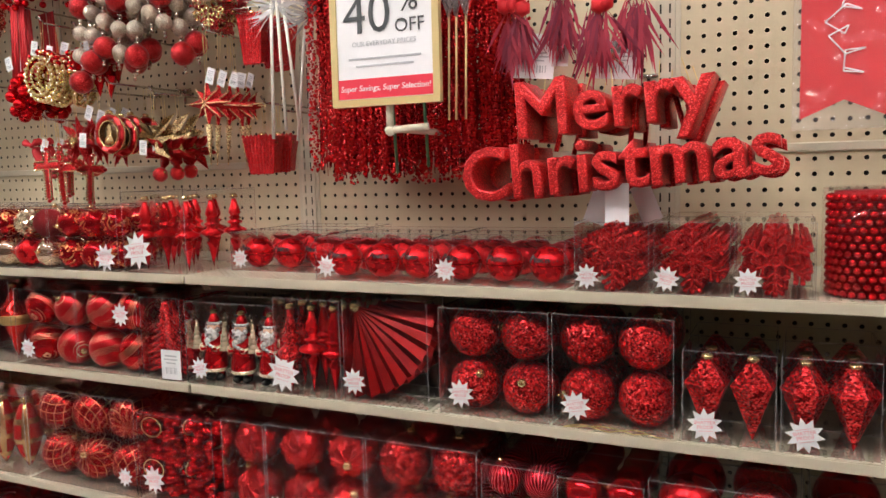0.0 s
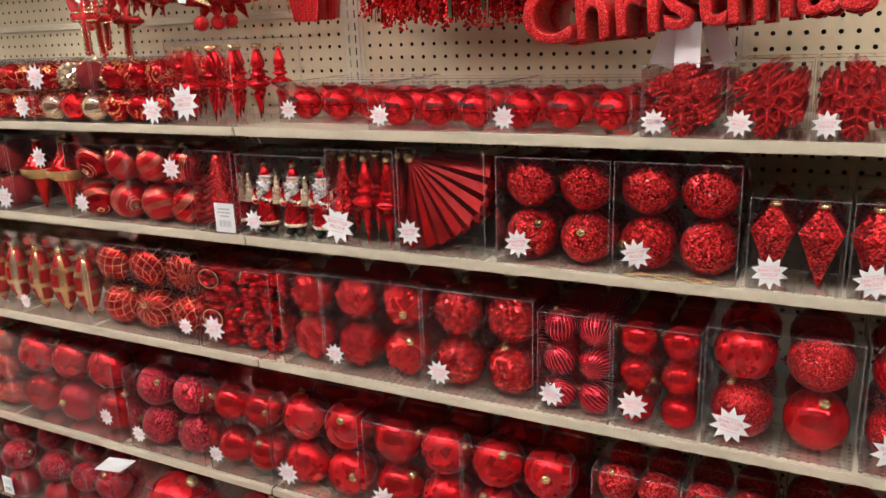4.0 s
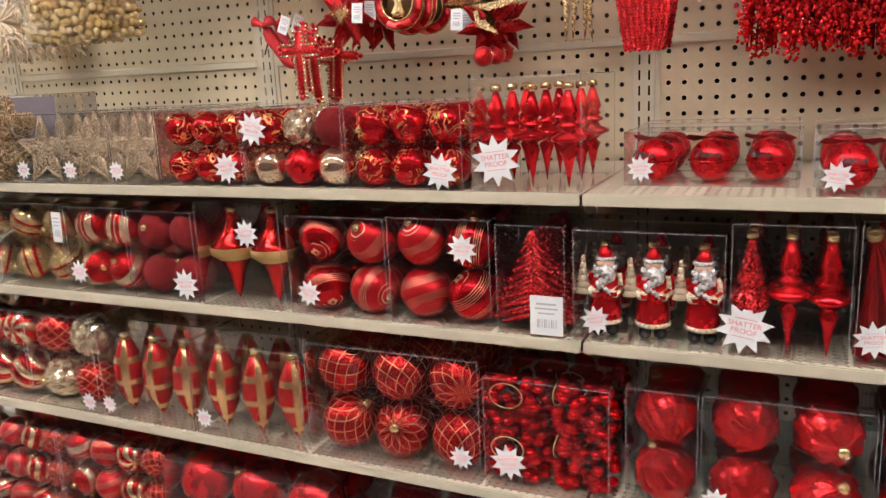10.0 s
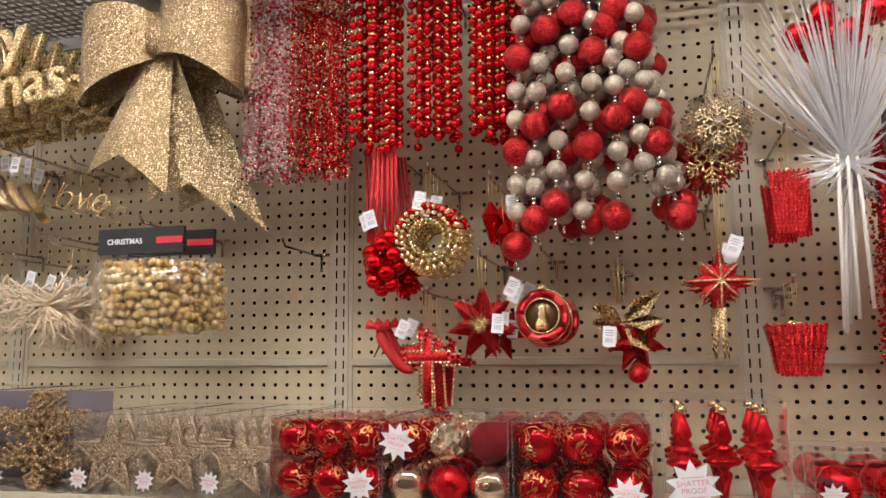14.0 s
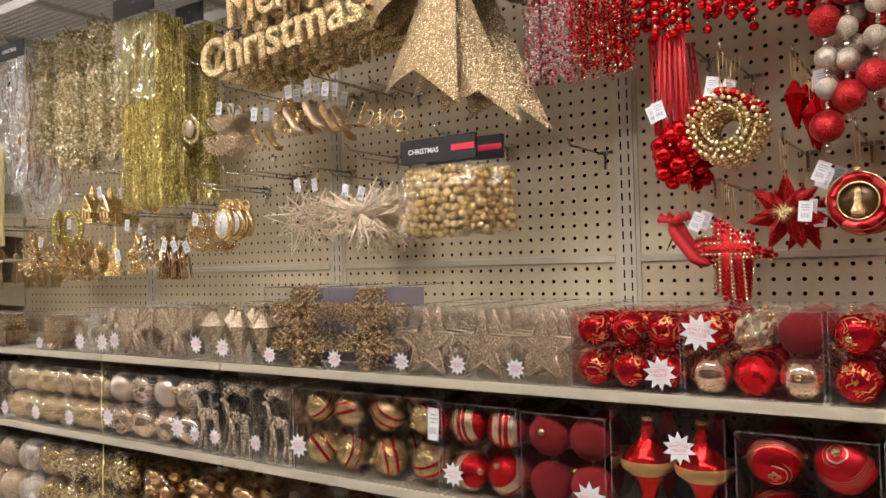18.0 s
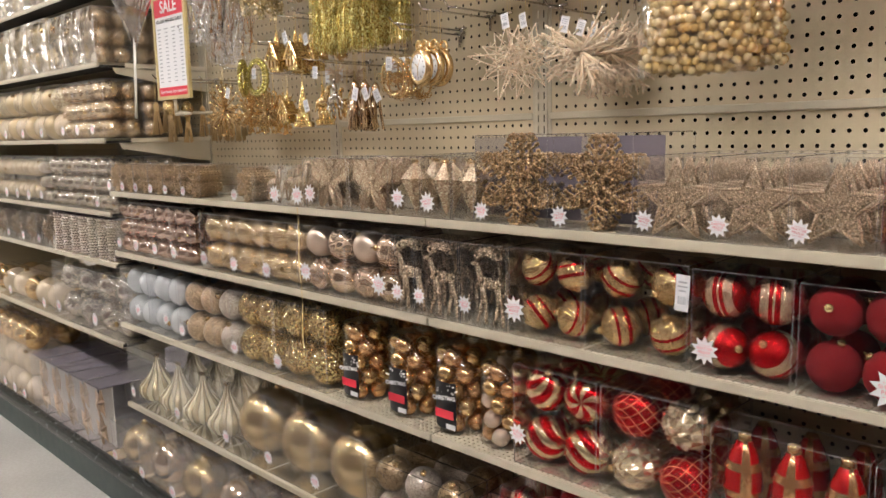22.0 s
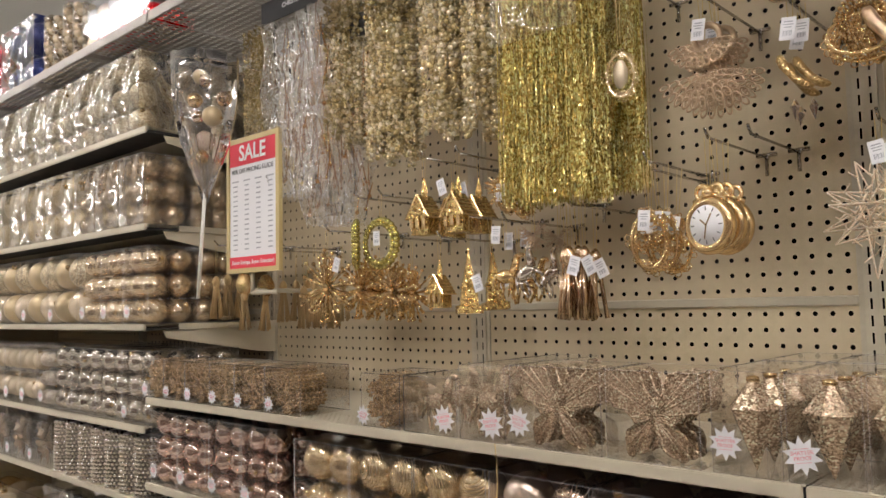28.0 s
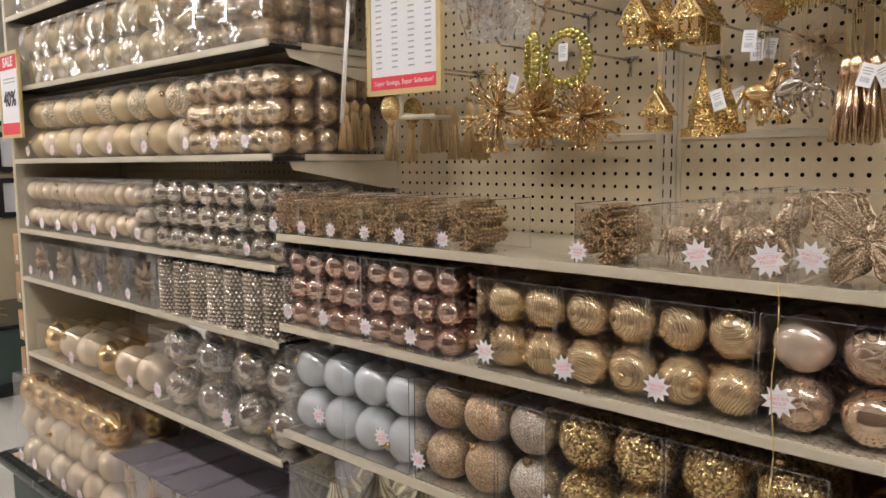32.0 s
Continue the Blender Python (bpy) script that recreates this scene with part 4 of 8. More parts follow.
def horse_mesh():
    bm = bmesh.new()
    blob(bm, (0, 0, 0.42), 0.15, 2, (1.6, 0.7, 0.9))
    rod(bm, (0.18, 0, 0.46), (0.27, 0, 0.78), 0.09, 8, 0.06)
    blob(bm, (0.34, 0, 0.8), 0.07, 1, (1.6, 0.8, 0.8))
    for x, dx in ((-0.18, -0.05), (-0.13, 0.05), (0.14, -0.05), (0.19, 0.12)):
        rod(bm, (x, 0.03, 0.4), (x + dx, 0.03, 0.2), 0.05, 7, 0.03)
        rod(bm, (x + dx, 0.03, 0.2), (x, 0.02, 0.0), 0.03, 7, 0.025)
    rod(bm, (-0.22, 0, 0.46), (-0.34, 0, 0.15), 0.05, 6, 0.015)
    for k in range(5):
        blob(bm, (0.16 + 0.025 * k, 0, 0.55 + 0.06 * k), 0.05, 1)
    return mesh_of("pony", bm)


def tree_mesh():
    bm = bmesh.new()
    for k in range(9):
        z = 0.1 + k * 0.095
        w = 0.36 * (1 - k / 9.5)
        for s in (-1, 1):
            rod(bm, (0, 0, z + 0.1), (s * w, 0, z), 0.035, 6, 0.02)
            rod(bm, (0, 0, z + 0.06), (s * w * 0.8, 0, z - 0.05), 0.03, 6, 0.02)
            blob(bm, (s * w, 0, z), 0.028, 1)
    rod(bm, (0, 0, 0), (0, 0, 0.98), 0.04, 6, 0.01)
    v = [bm.verts.new(p) for p in ((-0.3, 0.01, 0.12), (0.3, 0.01, 0.12), (0, 0.01, 0.95))]
    bm.faces.new(v)
    return mesh_of("tree_ornament", bm)


def fan_mesh():
    bm = bmesh.new()
    n = 16
    hub = Vector((-0.42, 0, 0.42))
    rows = []
    for k in range(n + 1):
        a = math.radians(-96 + 92 * k / n)
        y = -0.045 if k % 2 else 0.03
        d = Vector((math.cos(a), 0, math.sin(a)))
        rim = 0.98 if k % 2 else 0.95
        rows.append([bm.verts.new(hub + d * 0.06), bm.verts.new(hub + d * 0.55 + Vector((0, y * 0.6, 0))), bm.verts.new(hub + d * rim + Vector((0, y, 0)))])
    for k, (u, v) in enumerate(zip(rows, rows[1:])):
        for q in range(2):
            f = bm.faces.new((u[q], u[q + 1], v[q + 1], v[q]))
            f.material_index = 1 if k % 4 in (1, 2) else 0
    bmesh.ops.solidify(bm, geom=bm.faces[:], thickness=0.012)
    return mesh_of("fan_ornament", bm, False)


def santa_mesh():
    bm = bmesh.new()

    def add(fn, k):
        n = len(bm.faces)
        fn()
        bm.faces.ensure_lookup_table()
        for f in bm.faces[n:]:
            f.material_index = k
            f.smooth = True
    add(lambda: lathe(bm, [(0.16, 0.15), (0.175, 0.2), (0.165, 0.33), (0.14, 0.48), (0.15, 0.6), (0.1, 0.7)], 16), 0)
    add(lambda: lathe(bm, [(0.165, 0.125), (0.182, 0.145), (0.176, 0.175)], 16), 4)
    for s in (-1, 1):
        add(lambda: blob(bm, (s * 0.075, -0.04, 0.045), 0.075, 2, (0.9, 1.3, 0.75)), 2)
        add(lambda: rod(bm, (s * 0.075, 0, 0.045), (s * 0.075, 0, 0.15), 0.06, 8), 2)
        add(lambda: rod(bm, (s * 0.15, 0, 0.64), (s * 0.17, -0.06, 0.5), 0.06, 8, 0.05), 0)
        add(lambda: rod(bm, (s * 0.17, -0.06, 0.5), (s * 0.1, -0.16, 0.47), 0.05, 8), 0)
        add(lambda: blob(bm, (s * 0.09, -0.165, 0.47), 0.048, 1), 4)
    add(lambda: blob(bm, (0, -0.02, 0.75), 0.095, 2), 3)
    for k in range(9):
        a = 0.9 * k
        add(lambda: blob(bm, (0.05 * math.sin(a), -0.11, 0.69 - 0.026 * k), 0.078 - 0.004 * k, 1), 1)
    for s in (-1, 1):
        add(lambda: blob(bm, (s * 0.085, -0.06, 0.72), 0.045, 1), 1)
        add(lambda: blob(bm, (s * 0.075, -0.08, 0.65), 0.05, 1), 1)
    add(lambda: lathe(bm, [(0.102, 0.79), (0.11, 0.81), (0.1, 0.83)], 16), 1)
    add(lambda: lathe(bm, [(0.085, 0.83), (0.07, 0.88), (0.035, 0.955)], 14), 0)
    for k in range(6):
        add(lambda: lathe(bm, [(0.085 - 0.012 * k, 0.46 + 0.065 * k), (0.05 - 0.007 * k, 0.53 + 0.065 * k)], 10, Matrix.Translation((-0.22, -0.1, 0))), 5)
    me = bpy.data.meshes.new("santa_ornament")
    bm.to_mesh(me)
    bm.free()
    return me


def grape_mesh():
    bm = bmesh.new()
    r = random.Random(11)
    for k in range(34):
        z = r.uniform(0.05, 0.9)
        w = 0.22 * math.sin(math.pi * (0.15 + 0.75 * z))
        a = r.uniform(0, 6.28)
        blob(bm, (math.cos(a) * w, math.sin(a) * w * 0.6, z), 0.085, 2)
    return mesh_of("berry_cluster", bm)


def poinsettia_mesh(petals=7):
    bm = bmesh.new()
    for ring, (n, r0, tilt_y) in enumerate(((petals, 1.0, 0.1), (petals - 1, 0.66, -0.12))):
        for k in range(n):
            a = 2 * math.pi * (k + 0.5 * ring) / n
            u, w = Vector((math.sin(a), 0, math.cos(a))), Vector((math.cos(a), 0, -math.sin(a)))
            pts = [u * 0.08, u * 0.45 * r0 + w * 0.2 * r0 + Vector((0, tilt_y, 0)), u * r0 + Vector((0, tilt_y * 0.3, 0)), u * 0.45 * r0 - w * 0.2 * r0 + Vector((0, tilt_y, 0))]
            mid = bm.verts.new(u * 0.5 * r0 + Vector((0, tilt_y - 0.1, 0)))
            vs = [bm.verts.new(p) for p in pts]
            for j in range(4):
                bm.faces.new((mid, vs[j], vs[(j + 1) % 4]))
    bmesh.ops.solidify(bm, geom=bm.faces[:], thickness=0.02)
    for k in range(7):
        a = k * 0.9
        blob(bm, (0.08 * math.sin(a), -0.16, 0.08 * math.cos(a)), 0.05, 1)
    return mesh_of("poinsettia", bm, False)


def bead_rope_mesh(radius, bead, height, turns_step):
    """Strings of beads wound round a core, joined into one roll."""
    bm = bmesh.new()
    n = int(2 * math.pi * radius / (bead * 1.0))
    rows = int(height / (bead * 0.92))
    for j in range(rows):
        for k in range(n):
            a = 2 * math.pi * (k + 0.5 * (j % 2)) / n
            bmesh.ops.create_icosphere(bm, subdivisions=1, radius=bead * 0.52, matrix=Matrix.Translation((radius * math.cos(a), radius * math.sin(a), (j + 0.5) * bead * 0.92)))
    return mesh_of("bead_roll", bm)


FLAKE, STAR5, DEER, BFLY, PONY, TREE_ORN, FAN, SANTA, GRAPE, POINS = flake_mesh(), star_mesh(), deer_mesh(), butterfly_mesh(), horse_mesh(), tree_mesh(), fan_mesh(), santa_mesh(), grape_mesh(), poinsettia_mesh()
FLAKE8 = flake_mesh(0.96, 0.06, 6, ((0.36, 0.3), (0.6, 0.34), (0.82, 0.24)))
FINIALS = [finial_mesh(k) for k in range(3)]


# ---- labels and stickers ----
def burst_mesh():
    bm = bmesh.new()
    n = 10
    ring = [bm.verts.new((math.sin(math.pi * k / n) * (1.04 if k % 2 == 0 else 0.64), 0, math.cos(math.pi * k / n) * (1.04 if k % 2 == 0 else 0.64))) for k in range(2 * n)]
    front = bm.faces.new(ring)
    got = bmesh.ops.extrude_face_region(bm, geom=[front])
    for v in got["geom"]:
        if isinstance(v, bmesh.types.BMVert):
            v.co.y -= 0.02
    return mesh_of("sticker", bm, False)


BURST = burst_mesh()
def proof_mesh():
    bm = bmesh.new()
    bm.from_mesh(letters("SHATTER\nPROOF", 0.29, 0.006, 0, 0.0, line=0.95))
    for z in (0.36, -0.36):
        box_bm(-0.4, 0.4, -0.006, 0.006, z - 0.01, z + 0.01, bm=bm)
    return mesh_of("lettering", bm, False)


PROOF = proof_mesh()
BAR_BM = box_bm(-0.5, 0.5, -0.5, 0.5, -0.5, 0.5)
BAR = mesh_of("bar", BAR_BM, False)


def sticker(parent, x, z, r, y=-0.0012):
    s = place("sticker", BURST, "white_paper", parent, Matrix.LocRotScale((x, y, z), Euler((0, rng.uniform(-0.25, 0.25), 0)), (r, 0.025, r)), "white star-shaped sticker with pink lettering")
    place("lettering", PROOF, "pink_ink", s, Matrix.LocRotScale((0, -0.03, 0), None, (1, 1, 1)))
    return s


def print_mesh():
    bm = bmesh.new()
    for zz, ww, hh in ((0.3, 0.6, 0.05), (0.18, 0.7, 0.04), (0.06, 0.5, 0.04)):
        box_bm(-ww / 2, ww / 2, -1.0, -0.6, zz - hh / 2, zz + hh / 2, bm=bm)
    for k in range(9):
        x = -0.28 + 0.07 * k
        box_bm(x, x + 0.025 + 0.02 * (k % 3 == 0), -1.0, -0.6, -0.31, -0.09, bm=bm)
    return mesh_of("print", bm, False)


PRINT = print_mesh()


def price_label(parent, x, y, z, w=0.04, h=0.055, turn=0.0, text=True):
    t = place("price_label", BAR, "white_paper", parent, Matrix.LocRotScale((x, y, z), Euler((0, turn, 0)), (w, 0.0008, h)), "white paper price label")
    if text:
        place("print", PRINT, ["grey_ink"], t, Matrix.Identity(4), "printed lines and a barcode")
    return t


# ---- clear boxes ----


def shell(parent, w, d, h, film="film"):
    bm = box_bm(-w / 2, w / 2, 0, d, 0.0005, h)
    part("box", bm, film, parent, "clear folded plastic sheet", smooth=False, shadow=False)
    e = 0.0005
    bm = bmesh.new()
    for y in (0, d):
        for z in (0.001, h):
            box_bm(-w / 2, w / 2, y - e, y + e, z - e, z + e, bm=bm)
        for x in (-w / 2, w / 2):
            box_bm(x - e, x + e, y - e, y + e, 0.001, h, bm=bm)
    for x in (-w / 2, w / 2):
        box_bm(x - e, x + e, 0, d, h - e, h + e, bm=bm)
    part("box_edge", bm, "film_edge", parent, "creased plastic edges", smooth=False, shadow=False)


def echo(t, m):
    """The same box again, standing behind: its box and ornaments, with no sticker."""
    c = t.copy()
    scene.collection.objects.link(c)
    c.matrix_basis = m
    for o in t.children:
        if not o.name.startswith(("sticker", "price_label")):
            k = o.copy()
            scene.collection.objects.link(k)
            k.parent = c
            k.matrix_parent_inverse = o.matrix_parent_inverse
    return c


def carton(x0, x1, z, h, depth, label, fill, y=1.057, rows=1, star=(0.2, 0.2, 0.02), film="film", name="ornament_box", tilt_z=0.0):
    w = x1 - x0 - 0.003
    t = thing(name, pose((x0 + x1) / 2, y, z + 0.0005, 0, 0, tilt_z), label, "ornament box", "boxed ornaments on the shelves")
    fill(t, w, depth, h)
    shell(t, w, depth, h, film)
    if star:
        sticker(t, (star[0] - 0.5) * w, star[1] * h, star[2])
    for k in range(1, min(rows, 3 if z > 1.0 else 2)):
        if y + (k + 1) * (depth + 0.004) < WALL_Y - 0.008:
            echo(t, pose((x0 + x1) / 2 + rng.uniform(-0.003, 0.003), y + k * (depth + 0.004), z + 0.0005, 0, 0, tilt_z))
    return t


def balls(nx, nz, mats, ny=1, shrink=0.985, cap="gold_m", full=True):
    def fill(t, w, d, h):
        s = min(w / nx, h / nz, d / ny)
        k = 0
        for j in range(nz):
            for i in range(nx):
                m = mats[k % len(mats)]
                k += 1
                for q in range(ny):
                    ball(t, (-w / 2 + (i + 0.5) * w / nx, min(d / ny, s) / 2 + q * d / ny + 0.001, (nz - 1 - j + 0.5) * h / nz), s * shrink, m, cap=cap, full=full)
    return fill


def drops(n, me, mats, name, squeeze=1.0, high=0.96, ny=1, cap="gold_m"):
    def fill(t, w, d, h):
        for q in range(ny):
            for i in range(n):
                drop(t, me[i % len(me)] if isinstance(me, list) else me, (-w / 2 + (i + 0.5) * w / n, d * (q + 0.5) / ny, 0.003), h * high * 0.95, mats[i % len(mats)], name, squeeze, cap)
    return fill


def stack(me, mat, name, n, size=1.0, lift=0.5, lean=0.0, deep=1.0, fat=1.0):
    """Flat ornaments standing one behind the other."""
    def fill(t, w, d, h):
        r = min(w, h) / 2 * size
        for k in range(n):
            place(name, me, mat, t, Matrix.LocRotScale((rng.uniform(-0.0006, 0.0006), 0.012 + (d - 0.02) * deep * k / max(1, n - 1) if n > 1 else d / 2, h * lift), Euler((0, rng.uniform(-lean, lean), 0)), (r, r * fat, r)))
    return fill


def flakes_on_card(t, w, d, h):
    stack(FLAKE, "brown_glit_m", "snowflake", 3, 1.0, 0.5, deep=0.25, fat=1.3)(t, w, d, h)
    part("back_card", box_bm(-w / 2 + 0.004, w / 2 - 0.004, d * 0.52, d * 0.52 + 0.002, 0.003, h * 0.97), "lilac_card", t, "grey-lilac backing card", smooth=False)


def beasts(me, mat, name, n, size=0.95, across=1):
    def fill(t, w, d, h):
        r = h * size
        for i in range(across):
            for k in range(n):
                place(name, me, mat, t, Matrix.LocRotScale((-w / 2 + (i + 0.5) * w / across, 0.02 + (d - 0.03) * k / max(1, n - 1), 0.004), Euler((0, 0, rng.uniform(-0.1, 0.1))), (r, r * 0.7, r)))
    return fill


def santas(t, w, d, h):
    for i in range(3):
        b = place("santa_ornament", SANTA, ["red_satin", "santa_white", "santa_boot", "skin_paint", "champ_lite", "cream_pearl"], t, Matrix.LocRotScale((-w / 2 + (i + 0.55) * w / 3, d / 2, 0.002), Euler((0, 0, 0.15)), (h * 0.86,) * 3))
        place("cap", DROP_CAP, "gold_m", b, pose(0, 0, 0.945))


BELL_WORD = letters("Peace", 0.24, 0.012, 0, 0.0, shear=0.4)


def jingle(t, w, d, h):
    for i in range(3):
        c = (-w / 2 + (i + 0.5) * w / 3, d / 2, h * 0.44)
        b = ball(t, c, h * 0.8, "red_satin", "jingle_bell", None, False)
        b.matrix_basis = Matrix.LocRotScale(c, Euler((0.0, 0.0, rng.uniform(-0.5, 0.5))), (h * 0.8,) * 3)
        bm = bmesh.new()
        torus(bm, (0, 0, 0), 0.502, 0.022, 28, 6, Matrix.Rotation(math.pi / 2, 4, "X"))
        part("seam", bm, "red_shiny", b)
        place("lettering", BELL_WORD, "dark_ink", b, Matrix.LocRotScale((-0.05, -0.475, 0.17), Euler((-0.35, 0, 0)), (1, 1, 1)), "dark printed script")
        bm = bmesh.new()
        for k in range(5):
            a = 0.5 + 0.22 * k
            blob(bm, (0.49 * math.sin(a) * 0.96, -0.49 * math.cos(a) * 0.96, 0.13 - 0.03 * (k % 2)), 0.028, 1)
        part("hole", bm, "dark_ink", b, "dark round sound holes")
        bm = bmesh.new()
        for s in (-1, 1):
            vs = [bm.verts.new(p) for p in ((0, 0, 0.52), (s * 0.5, -0.2, 0.6), (s * 0.62, 0.0, 0.5), (s * 0.4, 0.1, 0.42))]
            bm.faces.new(vs)
        bmesh.ops.solidify(bm, geom=bm.faces[:], thickness=0.01)
        part("ribbon", bm, "red_cloth_m", b)


def grapes(t, w, d, h):
    for i in range(4):
        for j in range(2):
            b = place("berry_cluster", GRAPE, "red_shiny", t, Matrix.LocRotScale((-w / 2 + (i + 0.5) * w / 4, d * 0.4, 0.004 + j * h * 0.48), Euler((0, 0, i)), (h * 0.66, h * 0.66, h * 0.5)))
            bm = bmesh.new()
            torus(bm, (0.1, -0.3, 0.7), 0.22, 0.01, 16, 4, Matrix.Rotation(0.4 * i, 4, "Z"))
            part("cord", bm, "thread_gold", b, "gold hanging cord")


def one_big(mat, share=0.97):
    def fill(t, w, d, h):
        s = min(w, h, d) * share
        ball(t, (0, s / 2 + 0.002, s / 2 + 0.002), s, mat, full=False)
    return fill


def fan_fill(t, w, d, h):
    b = place("fan_ornament", FAN, ["red_fan", "red_sign"], t, Matrix.LocRotScale((0, d * 0.3, h * 0.52), None, (w * 0.98, w * 0.8, w * 1.02)))
    bm = bmesh.new()
    blob(bm, (-0.42, 0, 0.42), 0.07, 2)
    part("cap", bm, "gold_m", b, "gold cap")
    copy = place("fan_ornament", FAN, ["red_fan", "red_sign"], t, Matrix.LocRotScale((0.004, d * 0.7, h * 0.52), None, (w * 0.98, w * 0.8, w * 1.02)))


def tree_fill(t, w, d, h):
    for k in range(4):
        place("tree_ornament", TREE_ORN, "red_glit_m", t, Matrix.LocRotScale((0, 0.015 + 0.02 * k, 0.004), None, (h * 1.02, h, h * 0.94)))
    price_label(t, w * 0.24, -0.002, h * 0.2, 0.046, 0.055)


def cylinder_fill(mats, name="ball"):
    def fill(t, w, d, h):
        n = max(2, int(w / h))
        for i in range(n):
            ball(t, (-w / 2 + (i + 0.5) * w / n, h / 2, h / 2), min(h, w / n) * 0.97, mats[i % len(mats)], full=True)
    return fill


def tube(x, y, z, r, h, label, inner, name="ornament_tube", band=None, group="clear tubes of ornaments"):
    """An upright clear round tube of stacked ornaments."""
    t = thing(name, pose(x, y, z + 0.0005), label, "ornament tube", group)
    inner(t, r, h)
    bm = bmesh.new()
    lathe(bm, [(r, 0.0005), (r, h)], 28)
    part("tube", bm, "film", t, "clear plastic tube", shadow=False)
    if band:
        bm = bmesh.new()
        n = 14
        a0, a1 = math.radians(-140), math.radians(-62)
        lo = [bm.verts.new(((r + 0.0008) * math.cos(a0 + (a1 - a0) * k / n), (r + 0.0008) * math.sin(a0 + (a1 - a0) * k / n), h * 0.06)) for k in range(n + 1)]
        hi = [bm.verts.new((v.co.x, v.co.y, h * 0.62)) for v in lo]
        for k in range(n):
            bm.faces.new((lo[k], lo[k + 1], hi[k + 1], hi[k]))
        b = part("card_band", bm, "black_card", t, "black printed card with white lettering")
        place("lettering", CHRISTMAS, "white_paper", b, Matrix.LocRotScale((0, -r - 0.002, h * 0.43), Euler((0, -0.12, 0)), (0.0135,) * 3))
        place("bar", BAR, "sale_red", b, Matrix.LocRotScale((0, -r - 0.001, h * 0.24), None, (r * 0.9, 0.001, h * 0.1)))
        place("bar", BAR, "white_paper", b, Matrix.LocRotScale((r * 0.3, -r - 0.0005, h * 0.1), None, (r * 0.45, 0.001, h * 0.06)))
        for k in range(16):
            place("printed_flake", BAR, "white_paper", b, Matrix.LocRotScale((rng.uniform(-0.6, 0.6) * r, -r * 0.95 - 0.001, h * rng.uniform(0.48, 0.6)), Euler((0, rng.uniform(0, 3), 0)), (0.0022, 0.004, 0.0022)))
    return t


CHRISTMAS = letters("CHRISTMAS", 0.9, 0.004, 0, 0.02)


def loose_balls(mats, dia):
    def inner(t, r, h):
        k = 0
        z = dia / 2
        while z < h:
            n = 5
            for i in range(n):
                a = 2 * math.pi * i / n + k * 0.6
                ball(t, ((r - dia * 0.53) * math.cos(a), (r - dia * 0.53) * math.sin(a), z), dia, mats[(i + k) % len(mats)], full=True)
            k += 1
            z += dia * 0.9
    return inner


def bead_roll(x, y, z, r, h, bead, mat, label):
    t = thing("bead_garland_roll", pose(x, y, z + 0.0005), label, "bead garland", "rolled bead garlands")
    me = cached(("roll", round(r, 3), round(h, 3), bead), lambda: bead_rope_mesh(r - bead * 0.6, bead, h, 1))
    place("bead_winding", me, mat, t, Matrix.Identity(4))
    # Dark core puts the shade in the gaps between beads into colour.
    bm = bmesh.new()
    lathe(bm, [(r - bead * 1.05, 0), (r - bead * 1.05, h)], 20)
    part("core", bm, "red_velvet" if "red" in mat else "carton", t)
    if "red" in mat:
        bm = bmesh.new()
        lathe(bm, [(r + 0.002, 0.0005), (r + 0.002, h + 0.004)], 24)
        part("wrap", bm, "film", t, "clear plastic wrap", shadow=False)
    return t


# ---- the red bay ----
for x0, x1, y in ((-0.953, -0.736, 1.13), (-0.721, -0.51, 1.062), (-0.508, -0.297, 1.062)):
    carton(x0, x1, Z1, 0.071, 0.075, "long clear box of three red jingle bells with printed script", jingle, y, rows=4, star=(0.1, 0.33, 0.018))
for x0, x1 in ((-0.285, -0.18), (-0.176, -0.077), (-0.074, 0.024)):
    carton(x0, x1, Z1, 0.097, 0.12, "clear box of red glitter snowflake ornaments", stack(FLAKE8, "red_glit_m", "snowflake", 5, 0.97), rows=2, star=(0.17, 0.22, 0.0175))
for k in range(3):
    bead_roll(0.083 + 0.115 * k, 1.125, Z1, 0.052, 0.135, 0.011, "red_shiny", "upright roll of shiny red bead garland in clear wrap")

carton(-1.005, -0.813, Z2, 0.15, 0.075, "clear box of three glossy red and white Santa ornaments", santas, rows=2, star=(0.16, 0.2, 0.02))
carton(-0.809, -0.675, Z2, 0.165, 0.11, "clear box of tall red finial ornaments", drops(3, FINIALS, ["red_glitter_fine", "red_satin", "red_shiny"], "finial", 0.92, ny=3), rows=2, star=(0.13, 0.22, 0.033))
carton(-0.671, -0.516, Z2, 0.173, 0.06, "clear box with a pleated red fan-shaped ornament", fan_fill, rows=3, star=(0.12, 0.2, 0.022))
for x0, x1 in ((-0.499, -0.322), (-0.319, -0.147)):
    carton(x0, x1, Z2, 0.164, 0.085, "clear box of four large red glitter balls", balls(2, 2, ["red_glitter"]), rows=3, star=(0.2, 0.2, 0.022))
for x0, x1 in ((-0.138, -0.019), (-0.016, 0.1), (0.104, 0.22)):
    carton(x0, x1, Z2, 0.124, 0.1, "clear box of red glitter diamond-shaped drops", drops(2, DIAMOND, ["red_glitter_fine"], "diamond_drop", 1.35, ny=2), rows=2, star=(0.25, 0.2, 0.023))

